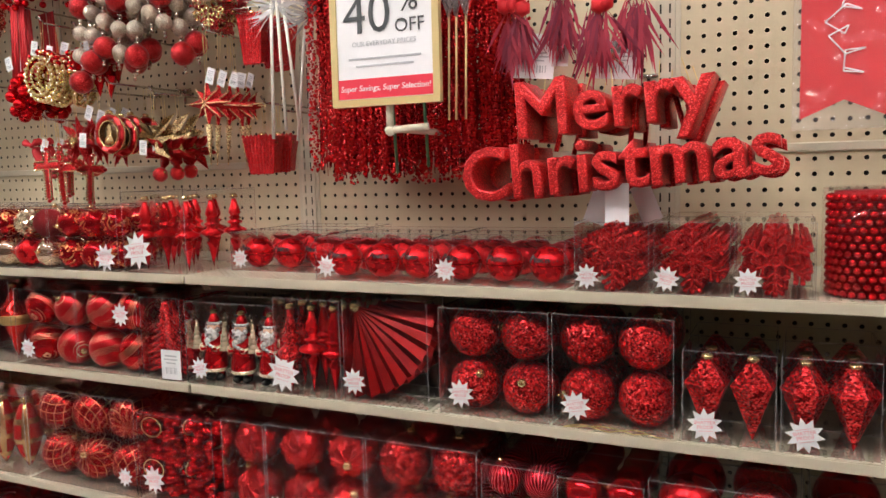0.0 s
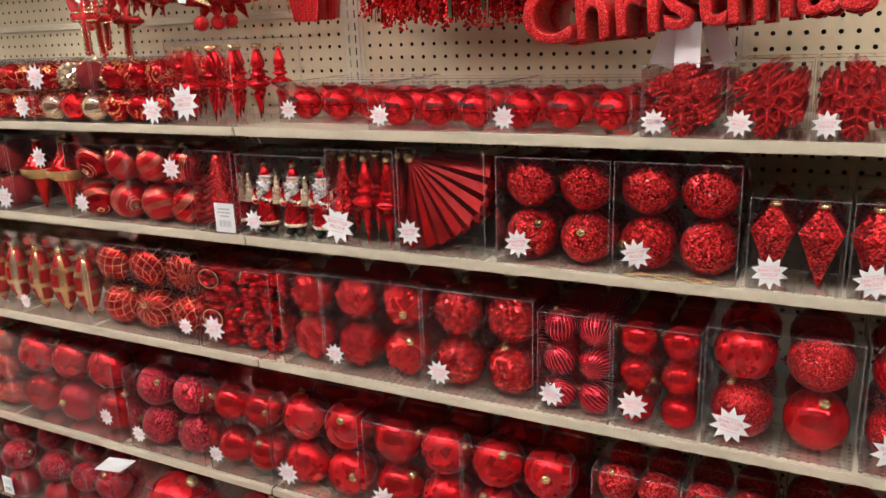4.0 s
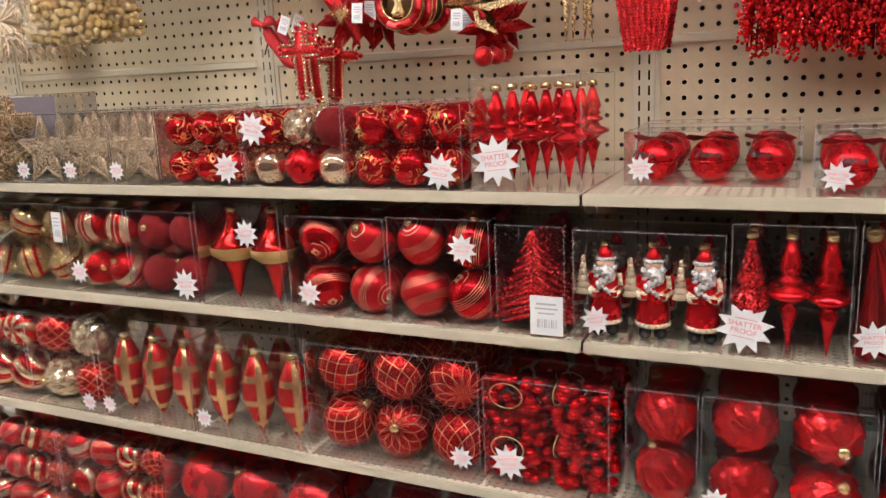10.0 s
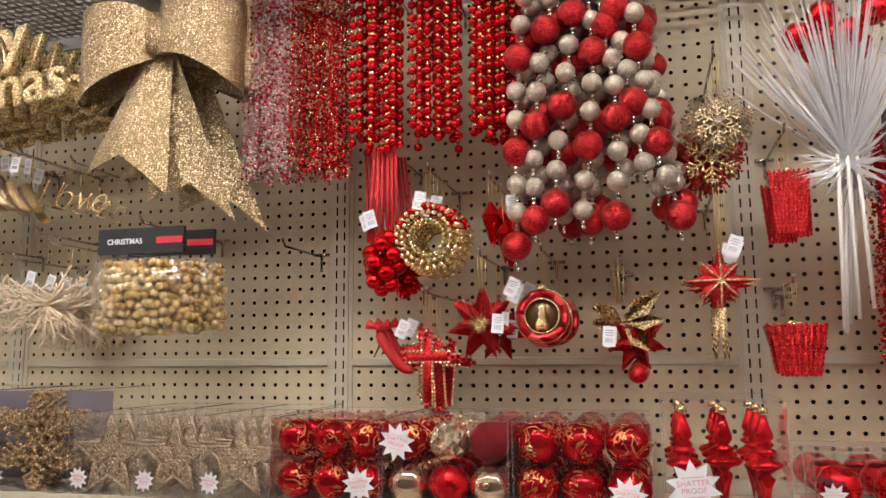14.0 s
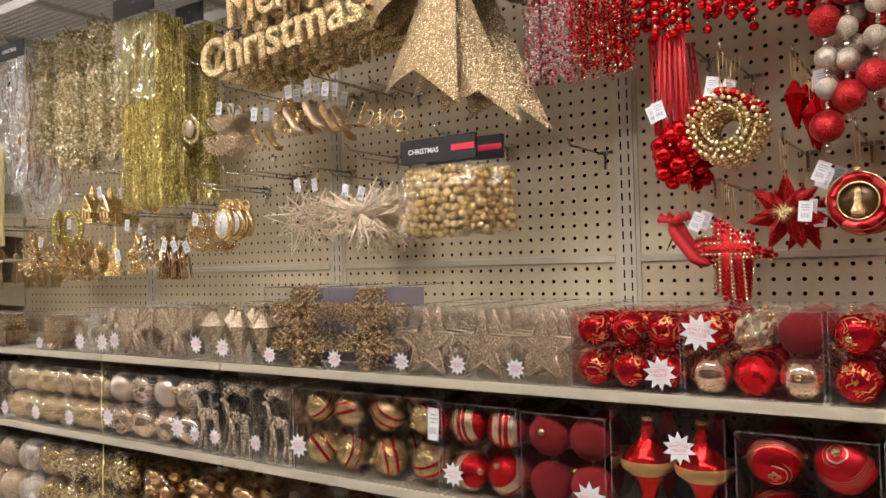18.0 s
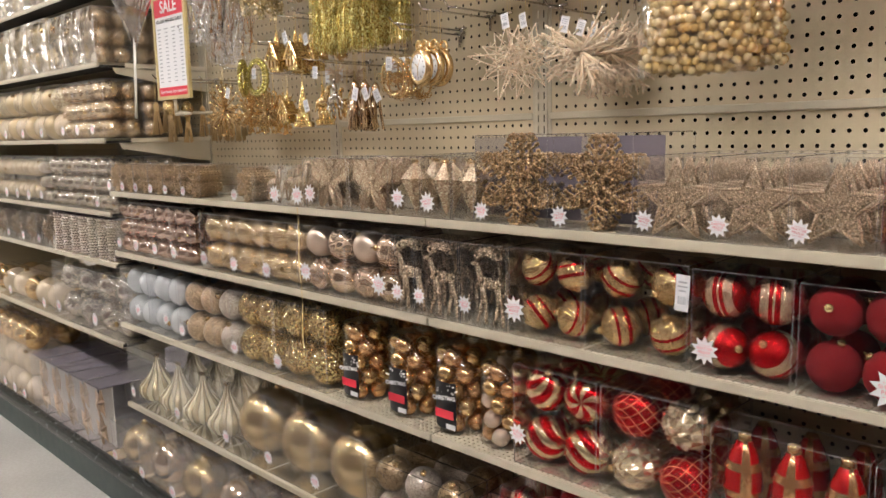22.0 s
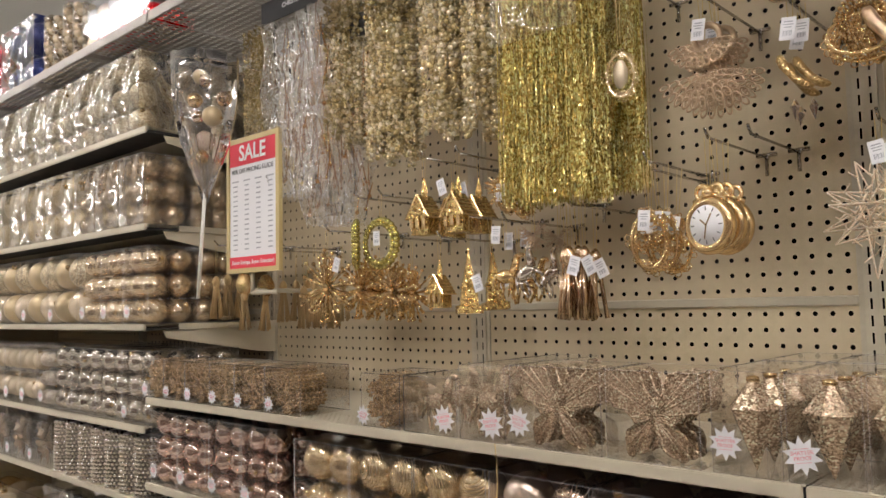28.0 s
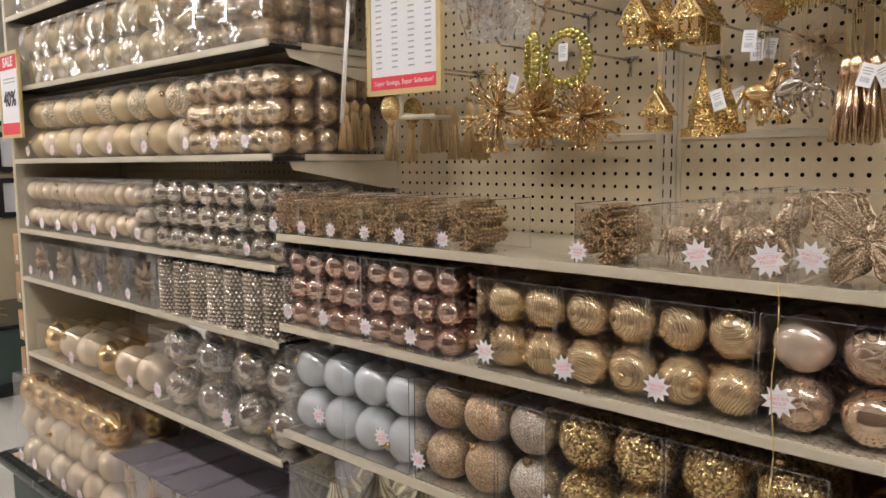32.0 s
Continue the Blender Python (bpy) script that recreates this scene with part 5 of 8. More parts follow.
carton(-0.935, -0.84, Z3, 0.1805, 0.1, "clear box of carved red balls in one column", balls(1, 2, ["red_carved"], full=False), rows=3, star=None)
carton(-0.838, -0.638, Z3, 0.1825, 0.1, "clear box of four carved red swirl balls", balls(2, 2, ["red_carved"], full=True), rows=3, star=(0.1, 0.2, 0.02))
carton(-0.636, -0.438, Z3, 0.1825, 0.1, "clear box of four red sequin balls", balls(2, 2, ["red_sequin"], full=False), rows=3, star=(0.14, 0.2, 0.022))
carton(-0.433, -0.316, Z3, 0.1685, 0.11, "clear box of six small carved crimson balls", balls(2, 3, ["red_carved_small"], 2), rows=3, star=(0.2, 0.2, 0.021))
carton(-0.314, -0.186, Z3, 0.1645, 0.11, "clear box of six small shiny red balls", balls(2, 3, ["red_shiny"], 2), rows=3, star=(0.25, 0.24, 0.023))
carton(-0.183, 0.016, Z3, 0.1785, 0.095, "clear box of four big red balls in mixed finishes", balls(2, 2, ["red_satin", "red_glitter_fine", "red_glitter_fine", "red_shiny"]), rows=3, star=(0.2, 0.2, 0.028))
carton(0.02, 0.22, Z3, 0.1785, 0.095, "clear box of four big satin red balls", balls(2, 2, ["red_satin", "red_satin", "red_glitter_fine", "red_satin"]), rows=3, star=(0.2, 0.2, 0.028))

carton(-0.984, -0.781, Z4, 0.195, 0.098, "clear box of four satin red balls", balls(2, 2, ["red_satin"]), rows=3, star=(0.15, 0.2, 0.025))
carton(-0.772, -0.572, Z4, 0.191, 0.098, "clear box of four shiny red balls", balls(2, 2, ["red_shiny", "red_satin"]), rows=3, star=(0.2, 0.2, 0.026))
carton(-0.57, -0.375, Z4, 0.19, 0.098, "clear box of four bright satin red balls", balls(2, 2, ["red_satin"]), rows=3, star=(0.2, 0.12, 0.024))
for x0, x1 in ((-0.343, -0.209), (-0.206, -0.072), (-0.068, 0.066), (0.07, 0.204)):
    carton(x0, x1, Z4, 0.195, 0.07, "clear box of six red glitter balls", balls(2, 3, ["red_glitter"]), rows=3, star=(0.2, 0.16, 0.022))
for k in range(6):
    carton(-0.92 + 0.2 * k, -0.73 + 0.2 * k, DECK, 0.155, 0.16, "clear box with one giant satin red ball", one_big("red_satin" if k % 2 else "red_glitter_fine"), 0.972, rows=2, star=(0.2, 0.2, 0.024))

# ---- the red and gold bay ----
for k, (x0, x1) in enumerate(((-2.036, -1.918), (-1.917, -1.807), (-1.806, -1.699))):
    carton(x0, x1, Z1, 0.122, 0.14, "clear box of champagne glitter wire stars", stack(STAR5, "champ_star", "wire_star", 4, 1.04, 0.46), rows=2, star=(0.1, 0.2, 0.017))
for k, (x0, x1, mats, st) in enumerate(((-1.697, -1.527, ["red_scroll"], (0.82, 0.25, 0.024)), (-1.525, -1.343, ["red_scroll", "gold_facet", "red_velvet", "champagne_shiny", "red_satin", "champagne_shiny"], (0.12, 0.75, 0.026)), (-1.34, -1.155, ["red_scroll"], (0.82, 0.22, 0.026)))):
    carton(x0, x1, Z1, 0.12, 0.12, "clear box of six red and gold scrollwork balls", balls(3, 2, mats, 2), rows=2, star=st)
carton(-1.143, -0.99, Z1, 0.15, 0.2, "clear box of tall glossy red finials", drops(3, [FINIALS[2], FINIALS[1], FINIALS[2]], ["red_satin", "red_shiny", "red_satin"], "finial", 1.0, ny=3), rows=1, star=(0.23, 0.28, 0.034))
for x0, x1 in ((-2.37, -2.205), (-2.195, -2.042)):
    carton(x0, x1, Z1, 0.158, 0.2, "clear box of big gold glitter snowflakes", flakes_on_card, rows=1, star=(0.08, 0.14, 0.018))
for x0, x1, st in ((-2.6, -2.517, (0.2, 0.3, 0.02)), (-2.514, -2.433, (0.2, 0.26, 0.021)), (-2.431, -2.374, None)):
    carton(x0, x1, Z1, 0.12, 0.17, "clear box of gold glitter diamond-shaped drops", drops(1, DIAMOND, ["rose_glit_m"], "diamond_drop", 1.35, ny=3), rows=2, star=st)

carton(-1.113, -1.014, Z2, 0.153, 0.1, "clear box with flat red glitter trees and a price label", tree_fill, rows=3, star=None)
carton(-1.281, -1.12, Z2, 0.158, 0.08, "clear box of four red balls with fine gold lines", balls(2, 2, ["red_lines", "red_lines_shiny"]), rows=3, star=(0.75, 0.74, 0.022))
carton(-1.459, -1.284, Z2, 0.155, 0.085, "clear box of four red balls with silver swirls", balls(2, 2, ["red_lines_shiny", "red_lines"]), rows=3, star=(0.2, 0.22, 0.021))
carton(-1.638, -1.47, Z2, 0.172, 0.085, "clear box of two red and gold teardrops", drops(2, TEARDROP, ["orange_red"], "teardrop", 1.2), rows=3, star=(0.62, 0.72, 0.023))
carton(-1.79, -1.645, Z2, 0.154, 0.075, "clear box of four dark red velvet balls", balls(2, 2, ["red_velvet"]), rows=3, star=(0.82, 0.2, 0.027))
carton(-1.943, -1.795, Z2, 0.157, 0.075, "clear box of four red and champagne swirl balls", balls(2, 2, ["red_gold_swirl"]), rows=3, star=(0.15, 0.24, 0.021))
banded = carton(-2.132, -1.947, Z2, 0.16, 0.085, "clear box of four red-banded gold balls with price label", balls(2, 2, ["red_gold_bands"], shrink=0.88), rows=3, star=None)
price_label(banded, 0.085, -0.006, 0.12, 0.022, 0.055, 0.05)
carton(-2.293, -2.136, Z2, 0.159, 0.085, "clear box of four gold glitter balls banded with red", balls(2, 2, ["red_gold_bands"], shrink=0.88), rows=3, star=(0.07, 0.3, 0.024))
for x0, x1 in ((-2.415, -2.297), (-2.541, -2.417), (-2.6, -2.543)):
    carton(x0, x1, Z2, 0.157, 0.16, "clear box of silvery glitter reindeer", beasts(DEER, "silver_glit_m", "reindeer", 3, 0.97), rows=2, star=(0.1, 0.25, 0.018), film="film_soft")

carton(-1.14, -0.955, Z3, 0.1705, 0.09, "clear box of shiny red berry clusters with gold cords", grapes, rows=3, star=(0.2, 0.26, 0.027))
carton(-1.447, -1.145, Z3, 0.1915, 0.095, "clear box of six red balls wrapped in gold netting", balls(3, 2, ["red_net"]), rows=3, star=(0.9, 0.2, 0.019))
for x0, x1, st in ((-1.686, -1.455, (0.08, 0.18, 0.018)), (-1.908, -1.69, (0.06, 0.15, 0.017))):
    carton(x0, x1, Z3, 0.1685, 0.07, "clear box of three red and gold plaid spindles", drops(3, SPINDLE, ["red_plaid"], "spindle", 1.15), rows=3, star=st)
carton(-2.1, -1.918, Z3, 0.1875, 0.09, "clear box of red and faceted gold balls", balls(2, 2, ["red_net", "gold_facet", "gold_facet", "red_net"]), rows=3, star=(0.85, 0.12, 0.018))
carton(-2.285, -2.105, Z3, 0.1875, 0.09, "clear box of four red and gold striped balls", balls(2, 2, ["red_gold_spokes"], full=True), rows=3, star=(0.05, 0.3, 0.02))
tube(-2.357, 1.125, Z3, 0.052, 0.17, "clear tube of loose copper and champagne balls", loose_balls(["copper_shiny", "champagne", "gold_shiny"], 0.036))
for x in (-2.475, -2.62, -2.782):
    tube(x, 1.125, Z3, 0.056, 0.175, "clear tube of copper balls with a black printed card", loose_balls(["copper_shiny", "gold_shiny"], 0.038), band=True)
    tube(x + 0.02, 1.26, Z3, 0.056, 0.175, "clear tube of copper balls with a black printed card", loose_balls(["copper_shiny", "gold_shiny"], 0.038))

carton(-1.155, -0.99, Z4, 0.195, 0.1, "clear box of shiny red balls in a dark tray", balls(2, 2, ["red_shiny"]), rows=3, star=(0.1, 0.2, 0.02))
carton(-1.388, -1.17, Z4, 0.188, 0.095, "clear box of four wine-red glitter balls", balls(2, 2, ["wine_glitter"]), rows=3, star=(0.12, 0.2, 0.02))
carton(-1.785, -1.42, Z4, 0.21, 0.105, "wide clear box of six dark red balls", balls(3, 2, ["red_satin", "red_satin", "red_satin", "red_shiny", "red_crackle", "red_shiny"]), rows=3, star=(0.9, 0.28, 0.021), film="film_milky")
for x0, x1 in ((-2.06, -1.79), (-2.32, -2.064)):
    carton(x0, x1, Z4, 0.22, 0.075, "clear box of twelve small red and gold balls", balls(4, 3, ["red_gold_swirl", "red_lines", "red_gold_spokes", "red_net"]), rows=3, star=(0.12, 0.18, 0.022))
carton(-2.722, -2.428, Z4, 0.165, 0.085, "clear box of six silvery mesh balls", balls(3, 2, ["gold_mesh_ball", "silver_glitter"]), rows=3, star=None)
carton(-2.42, -2.325, Z4, 0.145, 0.085, "clear box of small mixed red balls with a black card", balls(2, 3, ["gold_mesh_ball", "red_shiny"]), rows=3, star=None)
carton(-2.46, -2.32, DECK, 0.15, 0.13, "clear box with a pleated red ornament on the low deck", drops(1, ONION, ["red_gold_spokes"], "onion_drop", 0.9, 0.9), 0.972, rows=2, star=None)
carton(-2.31, -1.935, DECK, 0.15, 0.15, "clear box with a red and a faceted gold ball", balls(2, 1, ["red_satin", "gold_facet"]), 0.972, rows=2, star=None)
for k, (x0, x1) in enumerate(((-1.925, -1.8), (-1.795, -1.67), (-1.665, -1.53), (-1.525, -1.455), (-1.45, -1.37))):
    deep = carton(x0, x1, DECK, 0.15, 0.19, "tall clear box of wine-red glitter balls", balls(1, 2, ["wine_glitter", "red_crackle"], 2), 0.972, rows=1, star=None)
    if k in (1, 3):
        price_label(deep, 0.0, -0.002, 0.05, 0.036, 0.045)
    if k == 4:
        place("price_label", BAR, "white_paper", deep, Matrix.LocRotScale((0, 0.05, 0.152), Euler((0, 0, 0.2)), (0.07, 0.05, 0.001)), "white price label lying on top")
for x0, x1, m in ((-1.365, -1.13, "red_satin"), (-1.125, -0.93, "red_glitter_fine")):
    carton(x0, x1, DECK, 0.16, 0.19, "clear box with one giant red ball on the low deck", one_big(m), 0.972, rows=1, star=None)

# ---- the gold bay ----
edges = [-4.022, -3.918, -3.822, -3.717, -3.621, -3.512, -3.395]
for x0, x1 in zip(edges, edges[1:]):
    carton(x0, x1, Z1, 0.09, 0.12, "clear box of bronze glitter snowflakes", stack(FLAKE8, "brown_glit_m", "snowflake", 7, 0.98, 0.5, 0.02, deep=0.62, fat=1.4), rows=1, star=(0.12, 0.2, 0.016))
carton(-3.225, -3.127, Z1, 0.09, 0.12, "clear box of bronze glitter snowflakes", stack(FLAKE8, "brown_glit_m", "snowflake", 7, 0.98, 0.5, 0.02, deep=0.62, fat=1.4), rows=1, star=(0.06, 0.2, 0.017))
carton(-3.12, -3.002, Z1, 0.09, 0.13, "clear box of champagne glitter pony ornaments", beasts(PONY, "rose_glit_m", "pony", 3, 1.2), rows=2, star=(0.78, 0.3, 0.022))
carton(-2.998, -2.907, Z1, 0.112, 0.13, "clear box of champagne glitter pony ornaments", beasts(PONY, "rose_glit_m", "pony", 3, 1.1), rows=2, star=(0.7, 0.25, 0.023))
for x0, x1, st in ((-2.9, -2.747, (0.1, 0.3, 0.021)), (-2.742, -2.612, None)):
    carton(x0, x1, Z1, 0.115, 0.12, "clear box of champagne glitter butterflies", stack(BFLY, "rose_glit_m", "butterfly", 3, 1.62, 0.5, deep=0.5), rows=1, star=st)

for x0, x1 in ((-3.979, -3.857), (-3.854, -3.733), (-3.722, -3.6), (-3.597, -3.472)):
    carton(x0, x1, Z2, 0.167, 0.115, "clear box of twelve small rose-gold balls", balls(2, 3, ["bronze_shiny"], 2), rows=2, star=(0.12, 0.18, 0.018))
for x0, x1 in ((-3.418, -3.26), (-3.258, -3.102), (-3.1, -2.948)):
    carton(x0, x1, Z2, 0.157, 0.078, "clear box of four grooved gold balls", balls(2, 2, ["gold_groove"]), rows=3, star=(0.1, 0.2, 0.021))
for x0, x1, st in ((-2.944, -2.77, (0.16, 0.3, 0.022)), (-2.767, -2.605, (0.72, 0.3, 0.024))):
    carton(x0, x1, Z2, 0.157, 0.083, "clear box of four champagne balls with scrolls", balls(2, 2, ["champagne", "champ_scroll", "champ_scroll", "champagne_shiny"]), rows=3, star=st)

for x0, x1 in ((-3.979, -3.784), (-3.782, -3.587)):
    carton(x0, x1, Z3, 0.1905, 0.095, "clear box of four pale blue pearl balls", balls(2, 2, ["pearl_blue"]), rows=3, star=(0.6, 0.3, 0.021), film="film_milky")
for x0, x1, m in ((-3.575, -3.38, ["bronze_glitter"]), (-3.375, -3.28, ["silver_glitter"])):
    carton(x0, x1, Z3, 0.1925, 0.095, "clear box of bronze glitter balls", balls(2 if x1 - x0 > 0.15 else 1, 2, m), rows=3, star=(0.05, 0.2, 0.02) if x0 < -3.5 else None)
for x0, x1 in ((-3.277, -3.072), (-3.068, -2.85)):
    carton(x0, x1, Z3, 0.2005, 0.1, "clear box of four gold sequin balls", balls(2, 2, ["gold_sequin"]), rows=3, star=(0.05, 0.2, 0.021))

for x0, x1 in ((-3.978, -3.668), (-3.664, -3.362)):
    carton(x0, x1, Z4, 0.2, 0.13, "clear box of cream and gold lantern-shaped ornaments", drops(2, ONION, ["cream_lantern"], "lantern_drop", 1.0, 0.86), rows=2, star=(0.08, 0.2, 0.02), film="film_frost")
for x0, x1 in ((-3.356, -3.142), (-3.138, -2.935), (-2.931, -2.728)):
    carton(x0, x1, Z4, 0.21 if x1 < -2.8 else 0.195, 0.2, "clear box with one giant satin gold ball", one_big("gold_satin", 0.9), rows=1, star=(0.05, 0.2, 0.02), film="film_milky")
for k in range(7):
    x0 = -3.96 + 0.205 * k
    carton(x0, x0 + 0.195, DECK, 0.15, 0.16, "clear box with a cream and gold ornament on the low deck", one_big("gold_satin" if k % 2 == 0 else "champagne_shiny", 0.9) if k < 4 else balls(2, 2, ["silver_ribs", "gold_mesh_ball"]), 0.972, rows=2, star=(0.1, 0.2, 0.02), film="film_frost")

# ---- the end bay ----
L = ZL
for k in range(6):
    x0 = -5.52 + 0.138 * k
    carton(x0, x0 + 0.134, L["1"], 0.1795, 0.068, "clear box of cream pearl balls", balls(2, 2, ["cream_pearl"]), rows=3, star=(0.12, 0.16, 0.022))
carton(-4.69, -4.6, L["1"], 0.1665, 0.09, "clear box of silver glitter balls", balls(2, 3, ["silver_glitter"], 2), rows=2, star=(0.3, 0.2, 0.02))
for k in range(4):
    x0 = -4.592 + 0.153 * k
    carton(x0, x0 + 0.15, L["1"], 0.1795, 0.12, "clear box of small shiny silver-gold balls", balls(2, 3, ["silver_shiny", "silver_ribs", "silver_shiny"], 2), rows=2, star=(0.1, 0.15, 0.016) if k == 3 else None)
for k in range(5):
    x0 = -5.52 + 0.19 * k
    carton(x0, x0 + 0.184, L["2"], 0.128, 0.1, "clear box with a gold poinsettia", stack(POINS, "rose_glit_m", "poinsettia", 2, 1.1), rows=2, star=(0.1, 0.2, 0.018), film="film_soft")
for k in range(7):
    bead_roll(-4.52 + 0.082 * k, 1.082, L["2"], 0.039, 0.145, 0.0105, "silver_shiny", "upright roll of champagne bead garland in clear wrap")
for x0, x1 in ((-5.49, -5.065), (-5.06, -4.64)):
    carton(x0, x1, L["3"], 0.12, 0.1, "clear lying tube of cream and gold balls", cylinder_fill(["gold_shiny", "cream_pearl", "cream_pearl", "gold_glitter"]), rows=2, star=(0.72, 0.3, 0.022))
for x0, x1 in ((-4.626, -4.275), (-4.265, -3.965)):
    carton(x0, x1, L["3"], 0.225, 0.12, "clear box of big silver ribbed balls", balls(2, 2, ["silver_ribs", "silver_shiny"]), rows=2, star=(0.1, 0.2, 0.025), film="film_milky")
for k in range(6):
    carton(-5.5 + 0.125 * k, -5.378 + 0.125 * k, DECK, 0.33, 0.12, "tall clear box of gold and cream balls", balls(1, 3, ["gold_shiny", "cream_pearl", "cream_pearl"]), 0.972, rows=2, star=(0.3, 0.12, 0.022), film="film_milky")


def star_gift(x0, x1):
    """A narrow deep box with stars standing in it one behind the other."""
    t = thing("ornament_box", pose((x0 + x1) / 2, 0.974, DECK + 0.0005), "narrow wrapped box of pale gold star ornaments", "ornament box", "boxed ornaments on the shelves")
    w = x1 - x0 - 0.008
    for k in range(2):
        place("star", GIFT_STAR, "champagne_m", t, Matrix.LocRotScale((0, 0.028, 0.06 + 0.1 * k), Euler((0, 0.3 * k, 0)), (w * 0.46, 0.06, w * 0.5)))
    part("back_card", box_bm(-w / 2 + 0.003, w / 2 - 0.003, 0.262, 0.266, 0.004, 0.232), "carton", t, "grey-brown backing card", smooth=False)
    part("base_card", box_bm(-w / 2 + 0.003, w / 2 - 0.003, 0.004, 0.258, 0.002, 0.006), "carton", t, smooth=False)
    # Card added under the film top; the film's lilac-grey reflection is its colour.
    part("top_card", box_bm(-w / 2 + 0.003, w / 2 - 0.003, 0.006, 0.26, 0.226, 0.23), "lilac_card", t, "grey-lilac card added for the sheen of the film top", smooth=False)
    part("front_card", box_bm(-w * 0.46, w * 0.46, 0.05, 0.053, 0.008, 0.224), "white_card", t, "off-white front card", smooth=False)
    shell(t, w, 0.27, 0.235, "film_frost")


def gift_star_mesh():
    bm = bmesh.new()
    ring = []
    for k in range(12):
        r = 1.0 if k % 2 == 0 else 0.3
        ring.append(bm.verts.new((math.sin(math.pi * k / 6) * r, 0, math.cos(math.pi * k / 6) * r)))
    front, back = bm.verts.new((0, -0.25, 0)), bm.verts.new((0, 0.25, 0))
    for k in range(12):
        bm.faces.new((front, ring[k], ring[(k + 1) % 12]))
        bm.faces.new((back, ring[(k + 1) % 12], ring[k]))
    return mesh_of("star", bm, False)


GIFT_STAR = gift_star_mesh()
for k in range(5):
    star_gift(-4.74 + 0.14 * k, -4.606 + 0.14 * k)

for k in range(5):
    x0 = -5.47 + 0.213 * k
    carton(x0, x0 + 0.208, L["u3"], 0.1975, 0.1, "clear box of matte gold balls", balls(2, 2, ["gold_matte", "gold_glitter", "gold_matte", "cream_pearl"]), rows=2, star=(0.1, 0.14, 0.02))
for k in range(3):
    x0 = -4.395 + 0.134 * k
    carton(x0, x0 + 0.131, L["u3"], 0.1925, 0.13, "clear box of ribbed champagne balls", balls(2, 3, ["gold_ribs"], 2), rows=2, star=(0.15, 0.16, 0.018), film="film_soft")
for k in range(5):
    x0 = -5.47 + 0.205 * k
    carton(x0, x0 + 0.2, L["u2"], 0.192, 0.1, "glossy film-wrapped box of gold balls", balls(2, 2, ["gold_matte"]), rows=2, star=None, film="film_wrap")
for k in range(3):
    x0 = -4.44 + 0.14 * k
    carton(x0, x0 + 0.136, L["u2"], 0.182, 0.13, "film-wrapped box of ribbed gold balls", balls(2, 3, ["gold_ribs"], 2), rows=2, star=None, film="film_wrap")
for k in range(7):
    x0 = -5.47 + 0.203 * k
    carton(x0, x0 + 0.199, L["u1"], 0.211, 0.1, "film-wrapped box of gold glitter balls", balls(2, 3, ["gold_glitter"], 1), rows=3, star=None, film="film_wrap")


# loose gold cords
def loose_cord(points, label):
    t = thing("loose_cord", pose(*points[0]), label, "cord")
    o = Vector(points[0])
    bm = bmesh.new()
    for p, q in zip(points, points[1:]):
        rod(bm, Vector(p) - o, Vector(q) - o, 0.0009, 5)
    part("strand", bm, "thread_gold", t)


loose_cord([(-2.917 + 0.003 * math.sin(k), 1.042, 1.072 - 0.028 * k) for k in range(13)], "thin gold thread hanging down from a shelf box")
loose_cord([(-0.3 + 0.011 * k, 1.052 + 0.006 * math.sin(k * 0.9), Z2 + 0.0025 + 0.004 * abs(math.sin(k * 0.5))) for k in range(14)], "gold hanging cord lying along a shelf edge")
loose_cord([(-0.3 + 0.011 * k, 1.05 - 0.003 * math.sin(k * 0.7), Z2 + 0.0025 + 0.006 * abs(math.sin(k * 0.35))) for k in range(12)], "gold hanging cord lying along a shelf edge")



# ---- hanging goods on the pegboard ----
def island_mix(name, stops, metallic=0.8, rough=0.22):
    """Beads of several colours, each bead one of them."""
    m, nt, p = mk(name, stops[0], metallic, rough)
    g = node(nt, "ShaderNodeNewGeometry")
    r = node(nt, "ShaderNodeValToRGB")
    r.color_ramp.interpolation = "CONSTANT"
    e = r.color_ramp.elements
    while len(e) < len(stops):
        e.new(0.5)
    for k, c in enumerate(stops):
        e[k].position, e[k].color = k / len(stops), (*c, 1)
    wire(nt, g.outputs["Random Per Island"], r.inputs[0])
    wire(nt, r.outputs[0], p.inputs["Base Color"])
    return m


MAT["rose_champ"] = glitter("rose_champ", (0.95, 0.72, 0.50), (0.75, 0.54, 0.36), 160, 0.3, 0.1, 0.35)
MAT["amber_dark"] = plain("amber_dark", (0.09, 0.045, 0.015), 0.4, 0.25, vary=0.3, scale=40)
MAT["wreath_gold"] = plain("wreath_gold", (0.92, 0.80, 0.46), 0.95, 0.1, vary=0.1, scale=30)
MAT["champ_bead"] = plain("champ_bead", (0.80, 0.66, 0.42), 0.75, 0.16, vary=0.15, scale=30)
MAT["mix_white_red"] = island_mix("mix_white_red", [(0.62, 0.46, 0.43), (0.7, 0.6, 0.56), (0.5, 0.03, 0.05), (0.6, 0.3, 0.3)], 0.5, 0.25)
MAT["mix_red_gold"] = island_mix("mix_red_gold", [(0.6, 0.01, 0.015), (0.6, 0.01, 0.015), (0.7, 0.5, 0.3), (0.5, 0.005, 0.01)])
MAT["mix_champ"] = island_mix("mix_champ", [(0.80, 0.68, 0.42), (0.70, 0.58, 0.34), (0.90, 0.82, 0.62), (0.6, 0.48, 0.24)], 0.7, 0.14)
